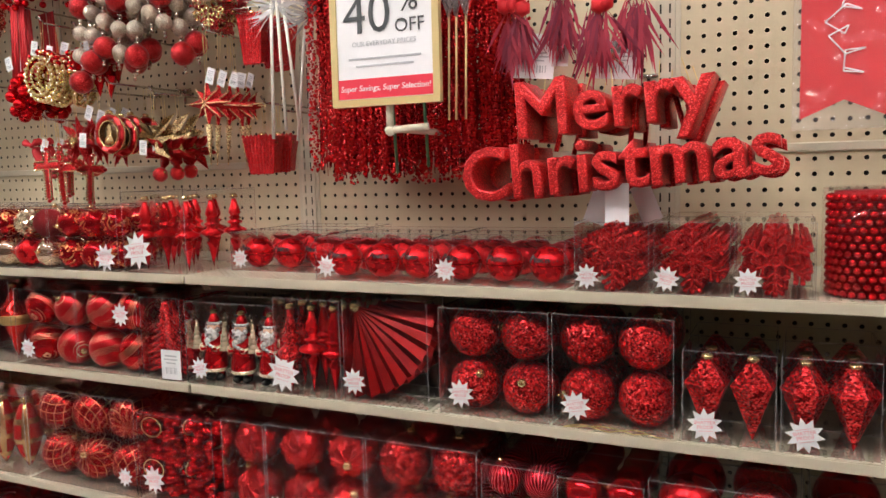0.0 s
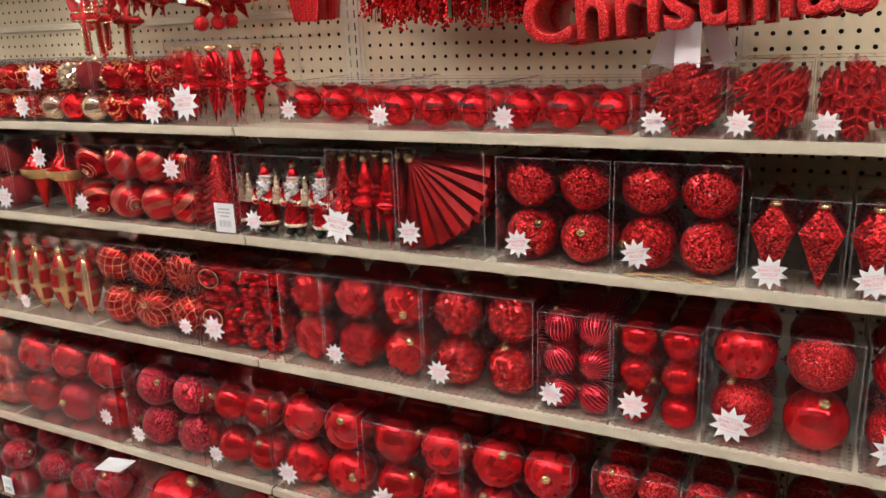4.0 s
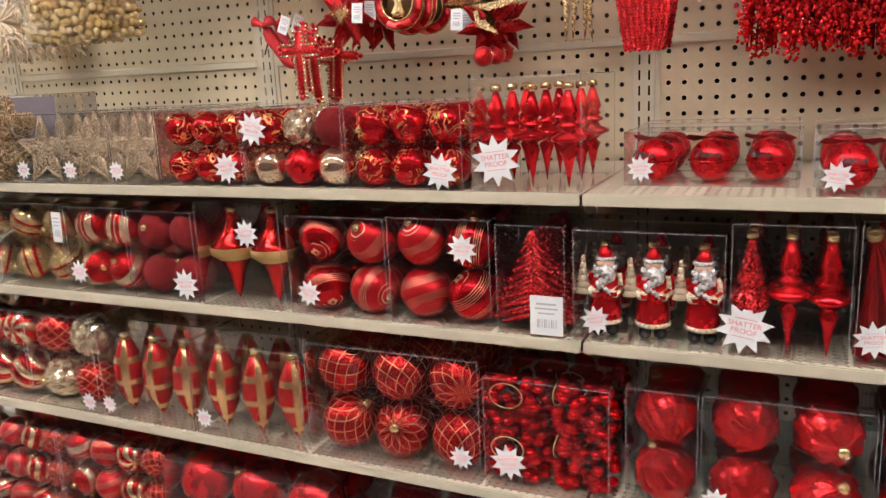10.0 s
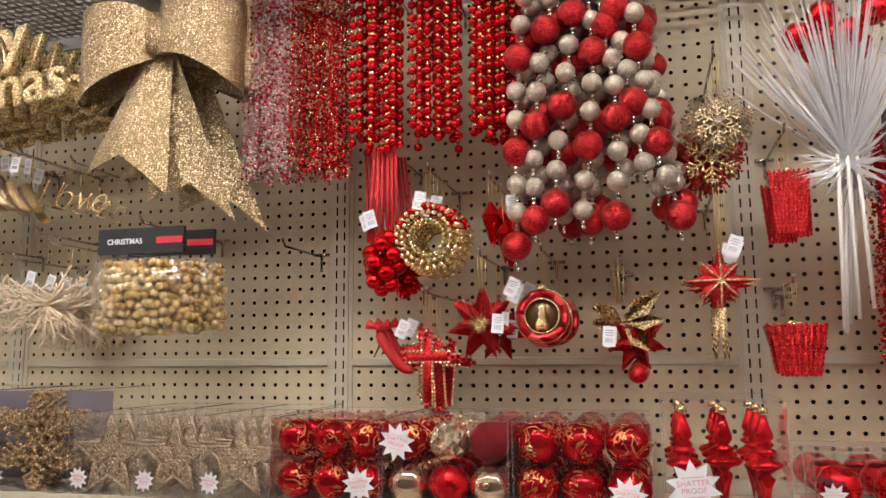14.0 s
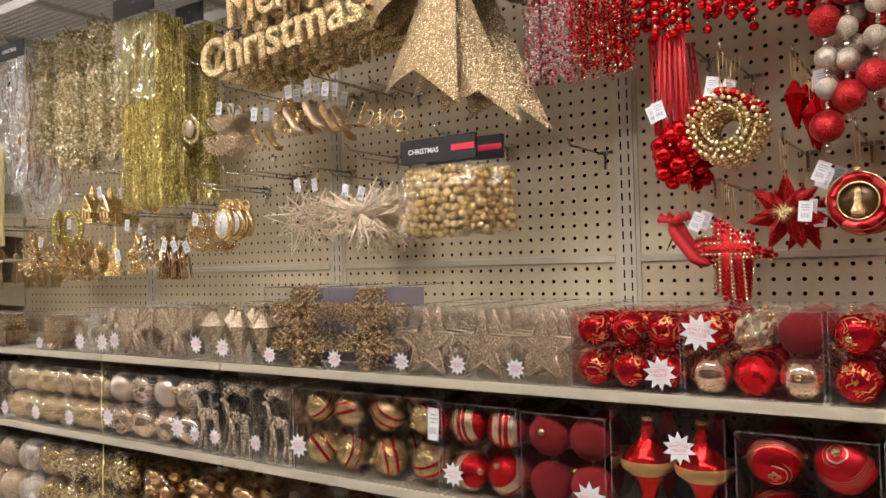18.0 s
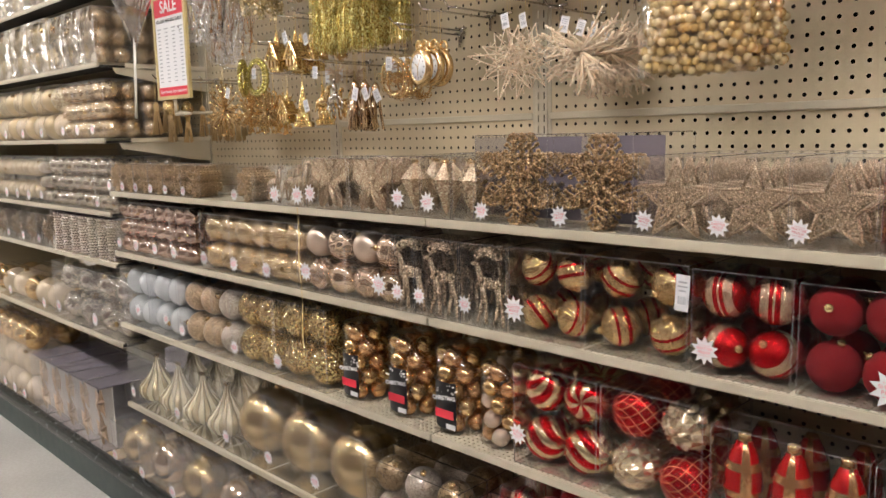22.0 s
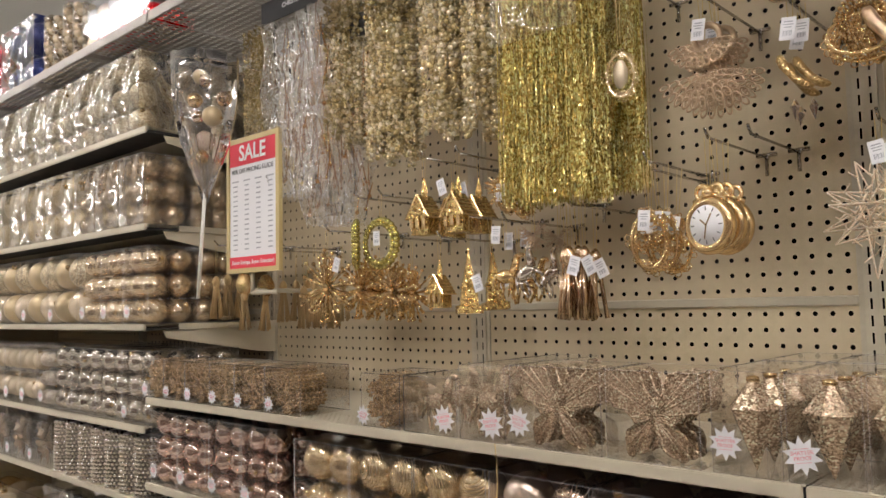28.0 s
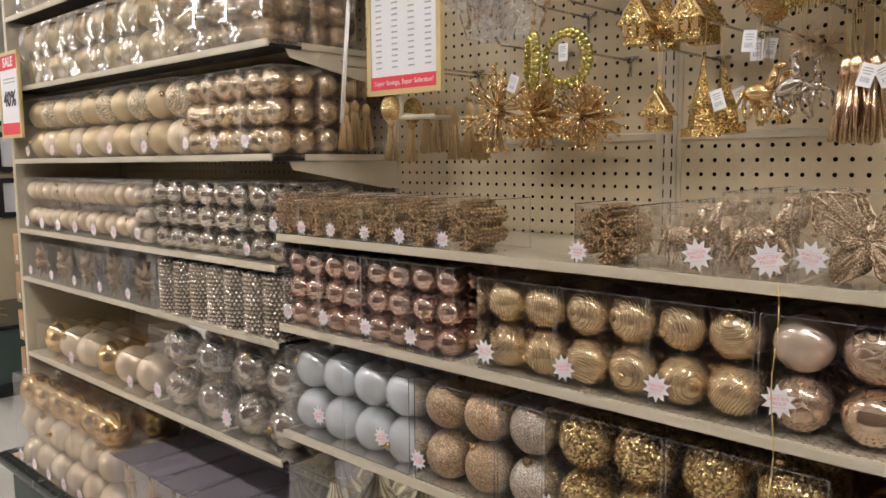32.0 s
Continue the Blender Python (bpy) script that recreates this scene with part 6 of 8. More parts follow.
MAT["mix_red"] = island_mix("mix_red", [(0.62, 0.01, 0.012), (0.5, 0.005, 0.009), (0.7, 0.02, 0.02), (0.58, 0.007, 0.01)], 0.45, 0.18)
MAT["mix_gold"] = island_mix("mix_gold", [(0.8, 0.6, 0.27), (0.68, 0.48, 0.2), (0.86, 0.7, 0.4)], 0.65, 0.16)
MAT["red_tinsel"] = glitter("red_tinsel", (0.6, 0.008, 0.012), (0.28, 0.002, 0.005), 260, 1.2, 0.9, 0.22)
MAT["mix_feather"] = island_mix("mix_feather", [(0.38, 0.012, 0.05), (0.28, 0.008, 0.05), (0.5, 0.02, 0.06)], 0.1, 0.5)


def hook(x, z, y, pair=False):
    t = thing("peg_hook", pose(x, WALL_Y, z), "chrome wire display hook in the pegboard", "hook", "pegboard hooks")
    bm = bmesh.new()
    n = WALL_Y - y
    rod(bm, (0, 0.006, 0), (0, -n + 0.012, 0.0), 0.0022, 6)
    rod(bm, (0, -n + 0.012, 0), (0, -n, 0.012), 0.0022, 6)
    part("arm", bm, "chrome", t)
    bm = bmesh.new()
    rod(bm, (-0.016, -0.008, 0.004), (0.016, -0.008, 0.004), 0.0035, 6)
    rod(bm, (0, -0.009, 0.003), (0, -0.009, -0.03), 0.003, 6)
    part("back_clip", bm, "chrome", t)
    return t


def tag(parent, x, y, z, w=0.019, h=0.03, turn=0.2):
    return price_label(parent, x, y, z, w, h, rng.uniform(-0.5, 0.5))


def hung(name, label, category, build, x, y, z, cord=0.05, top=0.05, n=1, dy=0.028, tagged_at=None, want_hook=True, sway=0.012):
    """One ornament, and its fellows behind it on the same hook. top: from its middle to its loop."""
    t = thing(name, pose(x, y, z), label, category, "ornaments hanging on the pegboard")
    build(t)
    if cord:
        bm = bmesh.new()
        for s in (-1, 1):
            rod(bm, (s * 0.002, 0, top), (s * 0.004, 0, top + cord), 0.0006, 4)
        part("cord", bm, "thread_gold", t, "thin gold hanging cord")
    if tagged_at:
        tag(t, tagged_at[0], -0.012, tagged_at[1])
    for k in range(1, n):
        if y + k * dy < WALL_Y - 0.03:
            copy_thing(t, pose(x + rng.uniform(-sway, sway), y + k * dy, z + rng.uniform(-sway, sway) * 0.5, 0, rng.uniform(-6, 6), rng.uniform(-14, 14)))
    if want_hook:
        hook(x, z + top + cord, y - 0.006)
    return t


def sun_mesh(n=70, spread=0.3, long=1.0, thick=0.028, seed=1):
    bm = bmesh.new()
    r = random.Random(seed)
    for k in range(n):
        a = r.uniform(0, 6.28)
        d = Vector((math.sin(a), r.uniform(-spread, spread), math.cos(a))).normalized() * long * r.uniform(0.65, 1.0)
        rod(bm, (0, 0, 0), d, thick, 5, thick * 0.5)
        blob(bm, d, thick * 1.6, 1)
        blob(bm, d * 0.7, thick * 1.4, 1)
    blob(bm, (0, -0.05, 0), 0.12, 2)
    return mesh_of("sunburst", bm)


def coral_mesh(seed=2, n=34):
    bm = bmesh.new()
    r = random.Random(seed)
    for k in range(n):
        d = Vector((r.gauss(0, 1), r.gauss(0, 0.7), r.gauss(0, 1))).normalized()
        rod(bm, (0, 0, 0), d, 0.032, 5, 0.022)
        for j in range(4):
            q = d * (0.4 + 0.15 * j)
            e = (d + Vector((r.uniform(-1, 1), r.uniform(-1, 1), r.uniform(-1, 1))) * 1.1).normalized()
            rod(bm, q, q + e * 0.22, 0.03, 4, 0.02)
    return mesh_of("spray", bm)


def wire_star_mesh():
    """Open star of thin wires: each spike is three wires that meet at its tip."""
    bm = bmesh.new()
    for k in range(16):
        z = 1 - 2 * (k + 0.5) / 16
        a = 2.39996 * k
        d = Vector((math.cos(a) * math.sqrt(1 - z * z), math.sin(a) * math.sqrt(1 - z * z), z))
        side = d.orthogonal().normalized()
        other = d.cross(side)
        tip = d * (1.05 if k % 2 else 0.82)
        feet = []
        for j in range(3):
            b = 2 * math.pi * j / 3 + k
            feet.append(d * 0.3 + (side * math.cos(b) + other * math.sin(b)) * 0.2)
        for j in range(3):
            rod(bm, feet[j], tip, 0.016, 4, 0.012)
            rod(bm, feet[j], feet[(j + 1) % 3], 0.014, 4)
            q = feet[j].lerp(tip, 0.55)
            rod(bm, q, q + (q - d * 0.6).normalized() * 0.16, 0.014, 4, 0.008)
    return mesh_of("star", bm)


def star_solid_mesh(points=8, inner=0.4, puff=0.22):
    bm = bmesh.new()
    c0, c1 = bm.verts.new((0, -puff, 0)), bm.verts.new((0, puff, 0))
    ring = []
    for k in range(2 * points):
        a = math.pi * k / points
        r = 1.0 if k % 4 == 0 else 0.72 if k % 2 == 0 else inner
        ring.append(bm.verts.new((math.sin(a) * r, 0, math.cos(a) * r)))
    for k in range(2 * points):
        q = (k + 1) % (2 * points)
        bm.faces.new((c0, ring[k], ring[q]))
        bm.faces.new((c1, ring[q], ring[k]))
    return mesh_of("star", bm, False)


def wreath_mesh():
    bm = bmesh.new()
    for k in range(26):
        for j in range(7):
            a = 2 * math.pi * (k + 0.5 * (j % 2)) / 26
            b = 2 * math.pi * j / 7 + 0.3
            rad = 0.7 + 0.25 * math.cos(b)
            blob(bm, (rad * math.sin(a), 0.26 * math.sin(b), rad * math.cos(a)), 0.082 + 0.02 * math.cos(b), 1)
    return mesh_of("wreath", bm)


def red_top_mesh():
    bm = bmesh.new()
    for k in range(14):
        a = -1.1 + 2.2 * k / 13
        blob(bm, (0.82 * math.sin(a), -0.12 + 0.1 * (k % 3), 0.86 * math.cos(a)), 0.13, 2)
    return mesh_of("red_beads", bm)


def fan_loops_mesh():
    bm = bmesh.new()
    for tier, (z0, w) in enumerate(((0.25, 0.6), (-0.35, 0.85))):
        for ring in range(4):
            n = 7 + 2 * ring
            for k in range(n):
                a = math.radians(-75 + 150 * k / (n - 1))
                rad = w * (0.25 + 0.22 * ring)
                m = Matrix.Translation((rad * math.sin(a), -0.04 * ring, z0 + 0.35 - rad * math.cos(a) * 0.75)) @ Matrix.Rotation(-a, 4, "Y") @ Matrix.Diagonal((0.8, 1, 1.5, 1))
                torus(bm, (0, 0, 0), 0.07, 0.02, 10, 5, m)
    torus(bm, (0.1, 0, 0.65), 0.25, 0.07, 18, 6)
    return mesh_of("feathered_fan", bm)


def shoe_mesh():
    """A high-heeled slipper standing on its toe, seen from its side."""
    bm = bmesh.new()
    path = [(-0.5, 0.62), (-0.46, 0.45), (-0.36, 0.2), (-0.16, -0.1), (0.06, -0.4), (0.28, -0.62), (0.5, -0.76), (0.7, -0.84), (0.78, -0.86)]
    wide = (0.16, 0.24, 0.26, 0.22, 0.22, 0.26, 0.23, 0.13, 0.03)
    rings = []
    for k, ((x, z), r) in enumerate(zip(path, wide)):
        x0, z0 = path[max(0, k - 1)]
        x1, z1 = path[min(len(path) - 1, k + 1)]
        n = Vector((z0 - z1, 0, x1 - x0)).normalized()
        rings.append([bm.verts.new(Vector((x, 0, z)) + n * r * 0.8 * math.cos(a) + Vector((0, r * 1.1 * math.sin(a), 0))) for a in [2 * math.pi * q / 14 for q in range(14)]])
    for u, v in zip(rings, rings[1:]):
        for q in range(14):
            bm.faces.new((u[q], u[(q + 1) % 14], v[(q + 1) % 14], v[q]))
    bm.faces.new(rings[0][::-1])
    bm.faces.new(rings[-1])
    return mesh_of("slipper", bm)


def slipper_bow_mesh():
    bm = bmesh.new()
    for s in (-1, 1):
        rod(bm, (-0.45, -0.28, 0.68), (-0.45 + 0.4 * s, -0.3, 0.84), 0.05, 10, 0.19)
    blob(bm, (-0.45, -0.28, 0.68), 0.12, 2)
    return mesh_of("bow", bm)


def heel_mesh():
    bm = bmesh.new()
    rod(bm, (-0.35, 0, 0.45), (-0.72, 0, -0.35), 0.06, 6, 0.02)
    rod(bm, (-0.1, 0, -0.15), (0.45, 0, -0.85), 0.05, 6, 0.07)
    return mesh_of("heel", bm)


def cross_mesh():
    bm = bmesh.new()
    box_bm(-0.13, 0.13, -0.06, 0.06, -1.0, 0.75, 0.03, 1, bm)
    box_bm(-0.6, 0.6, -0.065, 0.065, 0.12, 0.38, 0.03, 1, bm)
    for p in ((-0.62, 0, 0.25), (0.62, 0, 0.25), (0, 0, 0.78), (0, 0, -1.0)):
        for a in range(3):
            blob(bm, (p[0] + 0.09 * math.cos(2.1 * a), 0, p[2] + 0.09 * math.sin(2.1 * a)), 0.09, 1)
    return mesh_of("cross", bm)


def cross_trim_mesh():
    bm = bmesh.new()
    for x0, z0, x1, z1 in ((-0.15, -1, -0.15, 0.1), (0.15, -1, 0.15, 0.1), (-0.15, 0.4, -0.15, 0.75), (0.15, 0.4, 0.15, 0.75), (-0.6, 0.1, -0.15, 0.1), (0.15, 0.1, 0.6, 0.1), (-0.6, 0.4, -0.15, 0.4), (0.15, 0.4, 0.6, 0.4)):
        n = max(2, int(math.hypot(x1 - x0, z1 - z0) / 0.1))
        for k in range(n + 1):
            blob(bm, (x0 + (x1 - x0) * k / n, -0.07, z0 + (z1 - z0) * k / n), 0.05, 1)
    return mesh_of("gold_trim", bm)


def house_mesh(tower=False):
    bm = bmesh.new()
    if tower:
        lathe(bm, [(0.62, -1.0), (0.62, -0.75), (0.42, -0.7), (0.36, -0.2), (0.44, -0.15), (0.3, 0.0), (0.12, 0.7), (0.02, 1.2)], 4)
    else:
        box_bm(-0.42, 0.42, -0.3, 0.3, -0.7, 0.0, 0.02, 1, bm)
        v = [bm.verts.new(p) for p in ((-0.56, -0.42, -0.1), (0.56, -0.42, -0.1), (0.56, 0.42, -0.1), (-0.56, 0.42, -0.1), (0, -0.38, 0.75), (0, 0.38, 0.75))]
        for f in ((0, 1, 4), (2, 3, 5), (1, 2, 5, 4), (3, 0, 4, 5), (3, 2, 1, 0)):
            bm.faces.new([v[k] for k in f])
        lathe(bm, [(0.15, 0.5), (0.15, 0.8), (0.2, 0.82), (0.02, 1.4)], 4)
    return mesh_of("house", bm, False)


def house_details(tower=False):
    bm = bmesh.new()
    for x in (-0.3, 0.0, 0.3):
        box_bm(x - 0.08, x + 0.08, -0.4, -0.34, -0.45, -0.1, bm=bm)
    for s in (-1, 1):
        for k in range(5):
            rod(bm, (s * (0.56 - 0.1 * k), -0.44, -0.1 + 0.15 * k), (s * (0.56 - 0.1 * k), 0.44, -0.1 + 0.15 * k), 0.03, 4)
        rod(bm, (s * 0.56, -0.43, -0.1), (0, -0.4, 0.76), 0.04, 4)
    torus(bm, (0, -0.43, 0.2), 0.12, 0.03, 12, 5)
    return mesh_of("windows_and_roof_ribs", bm, False)


def tassel_mesh(seed=1, n=40, thick=0.02):
    bm = bmesh.new()
    r = random.Random(seed)
    for k in range(n):
        a, rad = r.uniform(0, 6.28), math.sqrt(r.random())
        p = Vector((0.08 * math.cos(a) * rad, 0.08 * math.sin(a) * rad, 0.3))
        q = Vector((0.3 * math.cos(a) * rad, 0.25 * math.sin(a) * rad, -1 + r.uniform(0, 0.12)))
        rod(bm, p, q, thick, 4)
    lathe(bm, [(0.06, 0.2), (0.13, 0.3), (0.15, 0.45), (0.1, 0.58), (0.03, 0.66)], 12)
    return mesh_of("tassel", bm)


def filigree_mesh(seed=1, oval=1.6):
    bm = bmesh.new()
    r = random.Random(seed)
    torus(bm, (0, 0, 0), 0.5, 0.05, 24, 6, Matrix.Diagonal((1, 1, oval, 1)))
    for k in range(60):
        a, rad = r.uniform(0, 6.28), 0.62 * math.sqrt(r.random())
        torus(bm, (rad * math.cos(a), r.uniform(-0.06, 0.06), rad * oval * math.sin(a)), r.uniform(0.06, 0.12), 0.022, 8, 4)
    return mesh_of("filigree", bm)


def gift_mesh():
    bm = bmesh.new()
    n = 5
    rows = []
    for z, w in ((-0.5, 0.36), (0.0, 0.42), (0.5, 0.52)):
        rows.append([bm.verts.new((sx * w + (0.02 if k % 2 else -0.02), sy * w * 0.6, z)) for k, (sx, sy) in enumerate(((-1, -1), (-0.33, -1.1), (0.33, -1.0), (1, -1), (1, 1), (-1, 1)))])
    for u, v in zip(rows, rows[1:]):
        for k in range(6):
            bm.faces.new((u[k], u[(k + 1) % 6], v[(k + 1) % 6], v[k]))
    bm.faces.new(rows[0][::-1])
    bm.faces.new(rows[-1])
    for k in range(9):
        for j in range(16):
            f = j / 15
            w = 0.36 + 0.16 * f
            blob(bm, ((k / 4 - 1) * w, -0.62 * w - 0.01, f - 0.5), 0.046 + 0.012 * ((j + k) % 2), 1)
    return mesh_of("parcel", bm, False)


def bow_loops_mesh():
    bm = bmesh.new()
    for s in (-1, 1):
        for k in range(8):
            a = 2 * math.pi * k / 8
            torus(bm, (s * 0.18, 0, 0.62), 0.14, 0.03, 12, 5, Matrix.Diagonal((1, 1, 0.6, 1)))
            break
    blob(bm, (0, 0, 0.6), 0.08, 1)
    return mesh_of("bow", bm)


SUN, CORAL, STAR8, WREATH, REDTOP, FANLOOPS = sun_mesh(), coral_mesh(), star_solid_mesh(), wreath_mesh(), red_top_mesh(), fan_loops_mesh()
SLIPPER_BOW = slipper_bow_mesh()
SUN_BOLD = sun_mesh(52, 0.35, 1.0, 0.042, 3)
FOIL_TASSEL = tassel_mesh(6, 13, 0.05)
SHOE, HEEL, CROSS, CROSSTRIM = shoe_mesh(), heel_mesh(), cross_mesh(), cross_trim_mesh()
HOUSE, TOWER, HOUSETRIM, TASSEL, FILI, GIFT, GIFTBOW = house_mesh(), house_mesh(True), house_details(), tassel_mesh(), filigree_mesh(), gift_mesh(), bow_loops_mesh()


def sub(me, mat, size, at=(0, 0, 0), name=None, turn=None, label=""):
    return lambda t: place(name or me.name.split(".")[0], me, mat, t, Matrix.LocRotScale(at, turn, (size,) * 3 if not isinstance(size, tuple) else size), label)


def beaded_wreath(size):
    def build(t):
        b = place("wreath", WREATH, "wreath_gold", t, Matrix.Diagonal((size, size, size, 1)))
        b["kind"] = "stuff"
    return build


def flower(size, mat):
    """A poinsettia of two rings of single petals with a beaded heart."""
    def build(t):
        for ring, (n, r0) in enumerate(((7, 1.0), (6, 0.66))):
            for k in range(n):
                a = 2 * math.pi * (k + 0.5 * ring) / n
                place("petal", PETAL, mat, t, Matrix.Translation((0, -0.006 * ring, 0)) @ Matrix.Rotation(a, 4, "Y") @ Matrix.Diagonal((size * r0, size, size * r0, 1)))
        for k in range(7):
            place("stamen", BALL, "gold_m", t, Matrix.LocRotScale((0.09 * size * math.sin(0.9 * k), -0.2 * size, 0.09 * size * math.cos(0.9 * k)), None, (size * 0.12,) * 3))
    return build


def petal_mesh():
    bm = bmesh.new()
    vs = [bm.verts.new(p) for p in ((0, 0, 0.06), (0.2, 0.1, 0.45), (0.06, 0.02, 0.85), (0, 0.03, 1.0), (-0.06, 0.02, 0.85), (-0.2, 0.1, 0.45))]
    mid = bm.verts.new((0, -0.03, 0.5))
    for j in range(6):
        bm.faces.new((mid, vs[j], vs[(j + 1) % 6]))
    bmesh.ops.solidify(bm, geom=bm.faces[:], thickness=0.03)
    return mesh_of("petal", bm, False)


PETAL = petal_mesh()


def many(*builders):
    def build(t):
        for b in builders:
            b(t)
    return build


# small red ornaments of the middle bay
def dangling_star(t):
    place("star", STAR8, "red_glit_m", t, Matrix.LocRotScale((0, 0, 0.02), None, (0.055,) * 3))
    bm = bmesh.new()
    for k in range(8):
        a = math.pi * k / 4
        u = Vector((math.sin(a), 0, math.cos(a))) * (0.055 if k % 2 == 0 else 0.04)
        bm = bmesh.new()
        rod(bm, Vector((0, -0.012, 0.02)), u + Vector((0, 0, 0.02)), 0.0015, 5)
        part("rib", bm, "gold_sign", t, "gold glitter rib")
    bm = bmesh.new()
    rod(bm, (0, 0, -0.02), (0, 0, -0.1), 0.007, 6, 0.001)
    part("icicle_drop", bm, "gold_sign", t, "gold glitter icicle drop")


hung("jewelled_brooch", "gold filigree snowflake brooch ornament with a clear gem", "ornament", many(sub(SUN, "champ_glit_m", 0.056), sub(FLAKE8, "champ_bead", 0.034, (0, -0.012, 0)), sub(BALL, "silver_shiny", 0.015, (0, -0.024, 0), "gem")), -1.041, 1.2, 1.622, 0.06, 0.05, 4, 0.03)
hung("jewelled_brooch", "red and gold filigree brooch ornament", "ornament", many(sub(SUN, "red_glit_m", 0.056), sub(FLAKE8, "gold_m", 0.04, (0, -0.012, 0))), -1.05, 1.23, 1.575, 0.0, 0.05, 3, 0.03, want_hook=False)
hung("star_ornament", "red glitter star ornament with a gold icicle drop", "ornament", dangling_star, -1.048, 1.2, 1.365, 0.1, 0.06, 5, 0.03, (0.02, 0.07))


def berries(t):
    r = random.Random(12)
    for k in range(15):
        a, z = 2.4 * k, 0.045 - 0.006 * k
        w = 0.025 * math.sin(math.pi * (0.12 + 0.8 * k / 15))
        place("berry", BALL, "red_shiny", t, Matrix.LocRotScale((math.cos(a) * w, math.sin(a) * w * 0.8, z), Euler((a, k, 0)), (0.027,) * 3))
    for x in (-0.024, -0.014, -0.005, 0.006, 0.015, 0.023):
        bm = bmesh.new()
        rod(bm, (x, 0, 0.04), (x * 0.8, 0.004, 0.2), 0.003, 4)
        part("ribbon", bm, "red_cloth_m", t, "red satin ribbon")


hung("berry_ornament", "cluster of shiny red berries on red ribbons", "ornament", berries, -1.571, 1.2, 1.427, 0.0, 0.2, 3, 0.04, (-0.02, 0.075), sway=0.02)
hung("wreath_ornament", "gold bead wreath ornament topped with red beads", "ornament", many(beaded_wreath(0.057), sub(REDTOP, "red_shiny", 0.06)), -1.495, 1.2, 1.469, 0.06, 0.055, 4, 0.035, (-0.012, 0.06))
for dx, dz in ((-0.018, 0.012), (0.02, 0.01), (0.005, -0.02)):
    hung("gem_ornament", "faceted red gem drop ornament", "ornament", sub(DIAMOND, "red_shiny", 0.075, (0, 0, -0.036), "gem"), -1.373 + dx, 1.2, 1.475 + dz, 0.05, 0.025, 3, 0.03, (0.0, 0.03) if dx > 0.01 else None, want_hook=dx < 0)


def medal(t):
    bm = bmesh.new()
    torus(bm, (0, 0, 0), 0.04, 0.0085, 36, 10)
    part("ring", bm, "red_glit_deep", t)
    bm = bmesh.new()
    torus(bm, (0, 0, 0), 0.048, 0.002, 36, 6)
    torus(bm, (0, -0.006, 0), 0.031, 0.002, 30, 6)
    part("gold_rim", bm, "gold_m", t, "thin gold rims")
    bm = bmesh.new()
    lathe(bm, [(0.012, -0.026), (0.0135, -0.016), (0.007, -0.002), (0.009, 0.004), (0.006, 0.01), (0.0075, 0.015), (0.004, 0.024)], 14, ridge=0.15, ribs=5)
    part("figure", bm, "gold_m", t, "plain gold centrepiece")
    bm = bmesh.new()
    lathe(bm, [(0.034, 0.0), (0.034, 0.003), (0.0005, 0.003)], 28, Matrix.Rotation(math.pi / 2, 4, "X"))
    part("backing", bm, "amber_dark", t, "dark amber round backing")
    place("cap", DROP_CAP, "gold_m", t, Matrix.LocRotScale((0, 0, 0.048), None, (0.15,) * 3))


def medal_small(t):
    medal(t)
    for o in t.children:
        o.matrix_basis = Matrix.Diagonal((0.86, 0.86, 0.86, 1)) @ o.matrix_basis


hung("medallion_ornament", "round red glitter ring ornament with a gold centre", "ornament", medal_small, -1.312, 1.2, 1.338, 0.05, 0.055, 4, 0.03, (-0.045, 0.045))
hung("poinsettia_ornament", "red glitter poinsettia ornament with a gold heart", "ornament", many(flower(0.058, "red_glit_m"), sub(SUN, "gold_m", 0.018, (0, -0.014, 0))), -1.41, 1.2, 1.327, 0.06, 0.05, 4, 0.035, (0.03, 0.0))
hung("slipper_ornament", "red velvet high-heeled slipper ornament with gold heel", "ornament", many(sub(SHOE, "red_cloth_m", 0.047), sub(SLIPPER_BOW, "red_cloth_m", 0.047), sub(HEEL, "gold_m", 0.047)), -1.568, 1.24, 1.292, 0.06, 0.05, 2, 0.035, (0.02, 0.03))
hung("cross_ornament", "red glitter cross ornament with gold trim", "ornament", many(sub(CROSS, "red_glit_m", 0.058), sub(CROSSTRIM, "champ_bead", 0.058)), -1.494, 1.19, 1.262, 0.06, 0.055, 6, 0.026, sway=0.03)


def dragonfly(t):
    for a, l in ((0.9, 0.075), (1.5, 0.06), (-0.9, 0.05), (-1.5, 0.045), (2.4, 0.06)):
        bm = bmesh.new()
        u, w = Vector((math.sin(a), 0, math.cos(a))), Vector((math.cos(a), 0, -math.sin(a)))
        vs = [bm.verts.new(p) for p in (Vector((0, 0, 0)), u * l * 0.5 + w * 0.014 + Vector((0, -0.01, 0)), u * l, u * l * 0.5 - w * 0.014)]
        bm.faces.new(vs)
        bmesh.ops.solidify(bm, geom=bm.faces[:], thickness=0.002)
        part("wing", bm, "gold_sign", t, "gold glitter wing", smooth=False)
    place("flower", POINS, "red_glit_m", t, Matrix.LocRotScale((0.022, 0.01, -0.03), Euler((0.3, 0, 0.4)), (0.05,) * 3))
    ball(t, (0.02, -0.01, -0.075), 0.03, "red_glitter_fine")


hung("dragonfly_ornament", "gold and red glitter dragonfly ornament with poinsettia", "ornament", dragonfly, -1.191, 1.2, 1.325, 0.06, 0.03, 3, 0.04, (-0.02, -0.02))


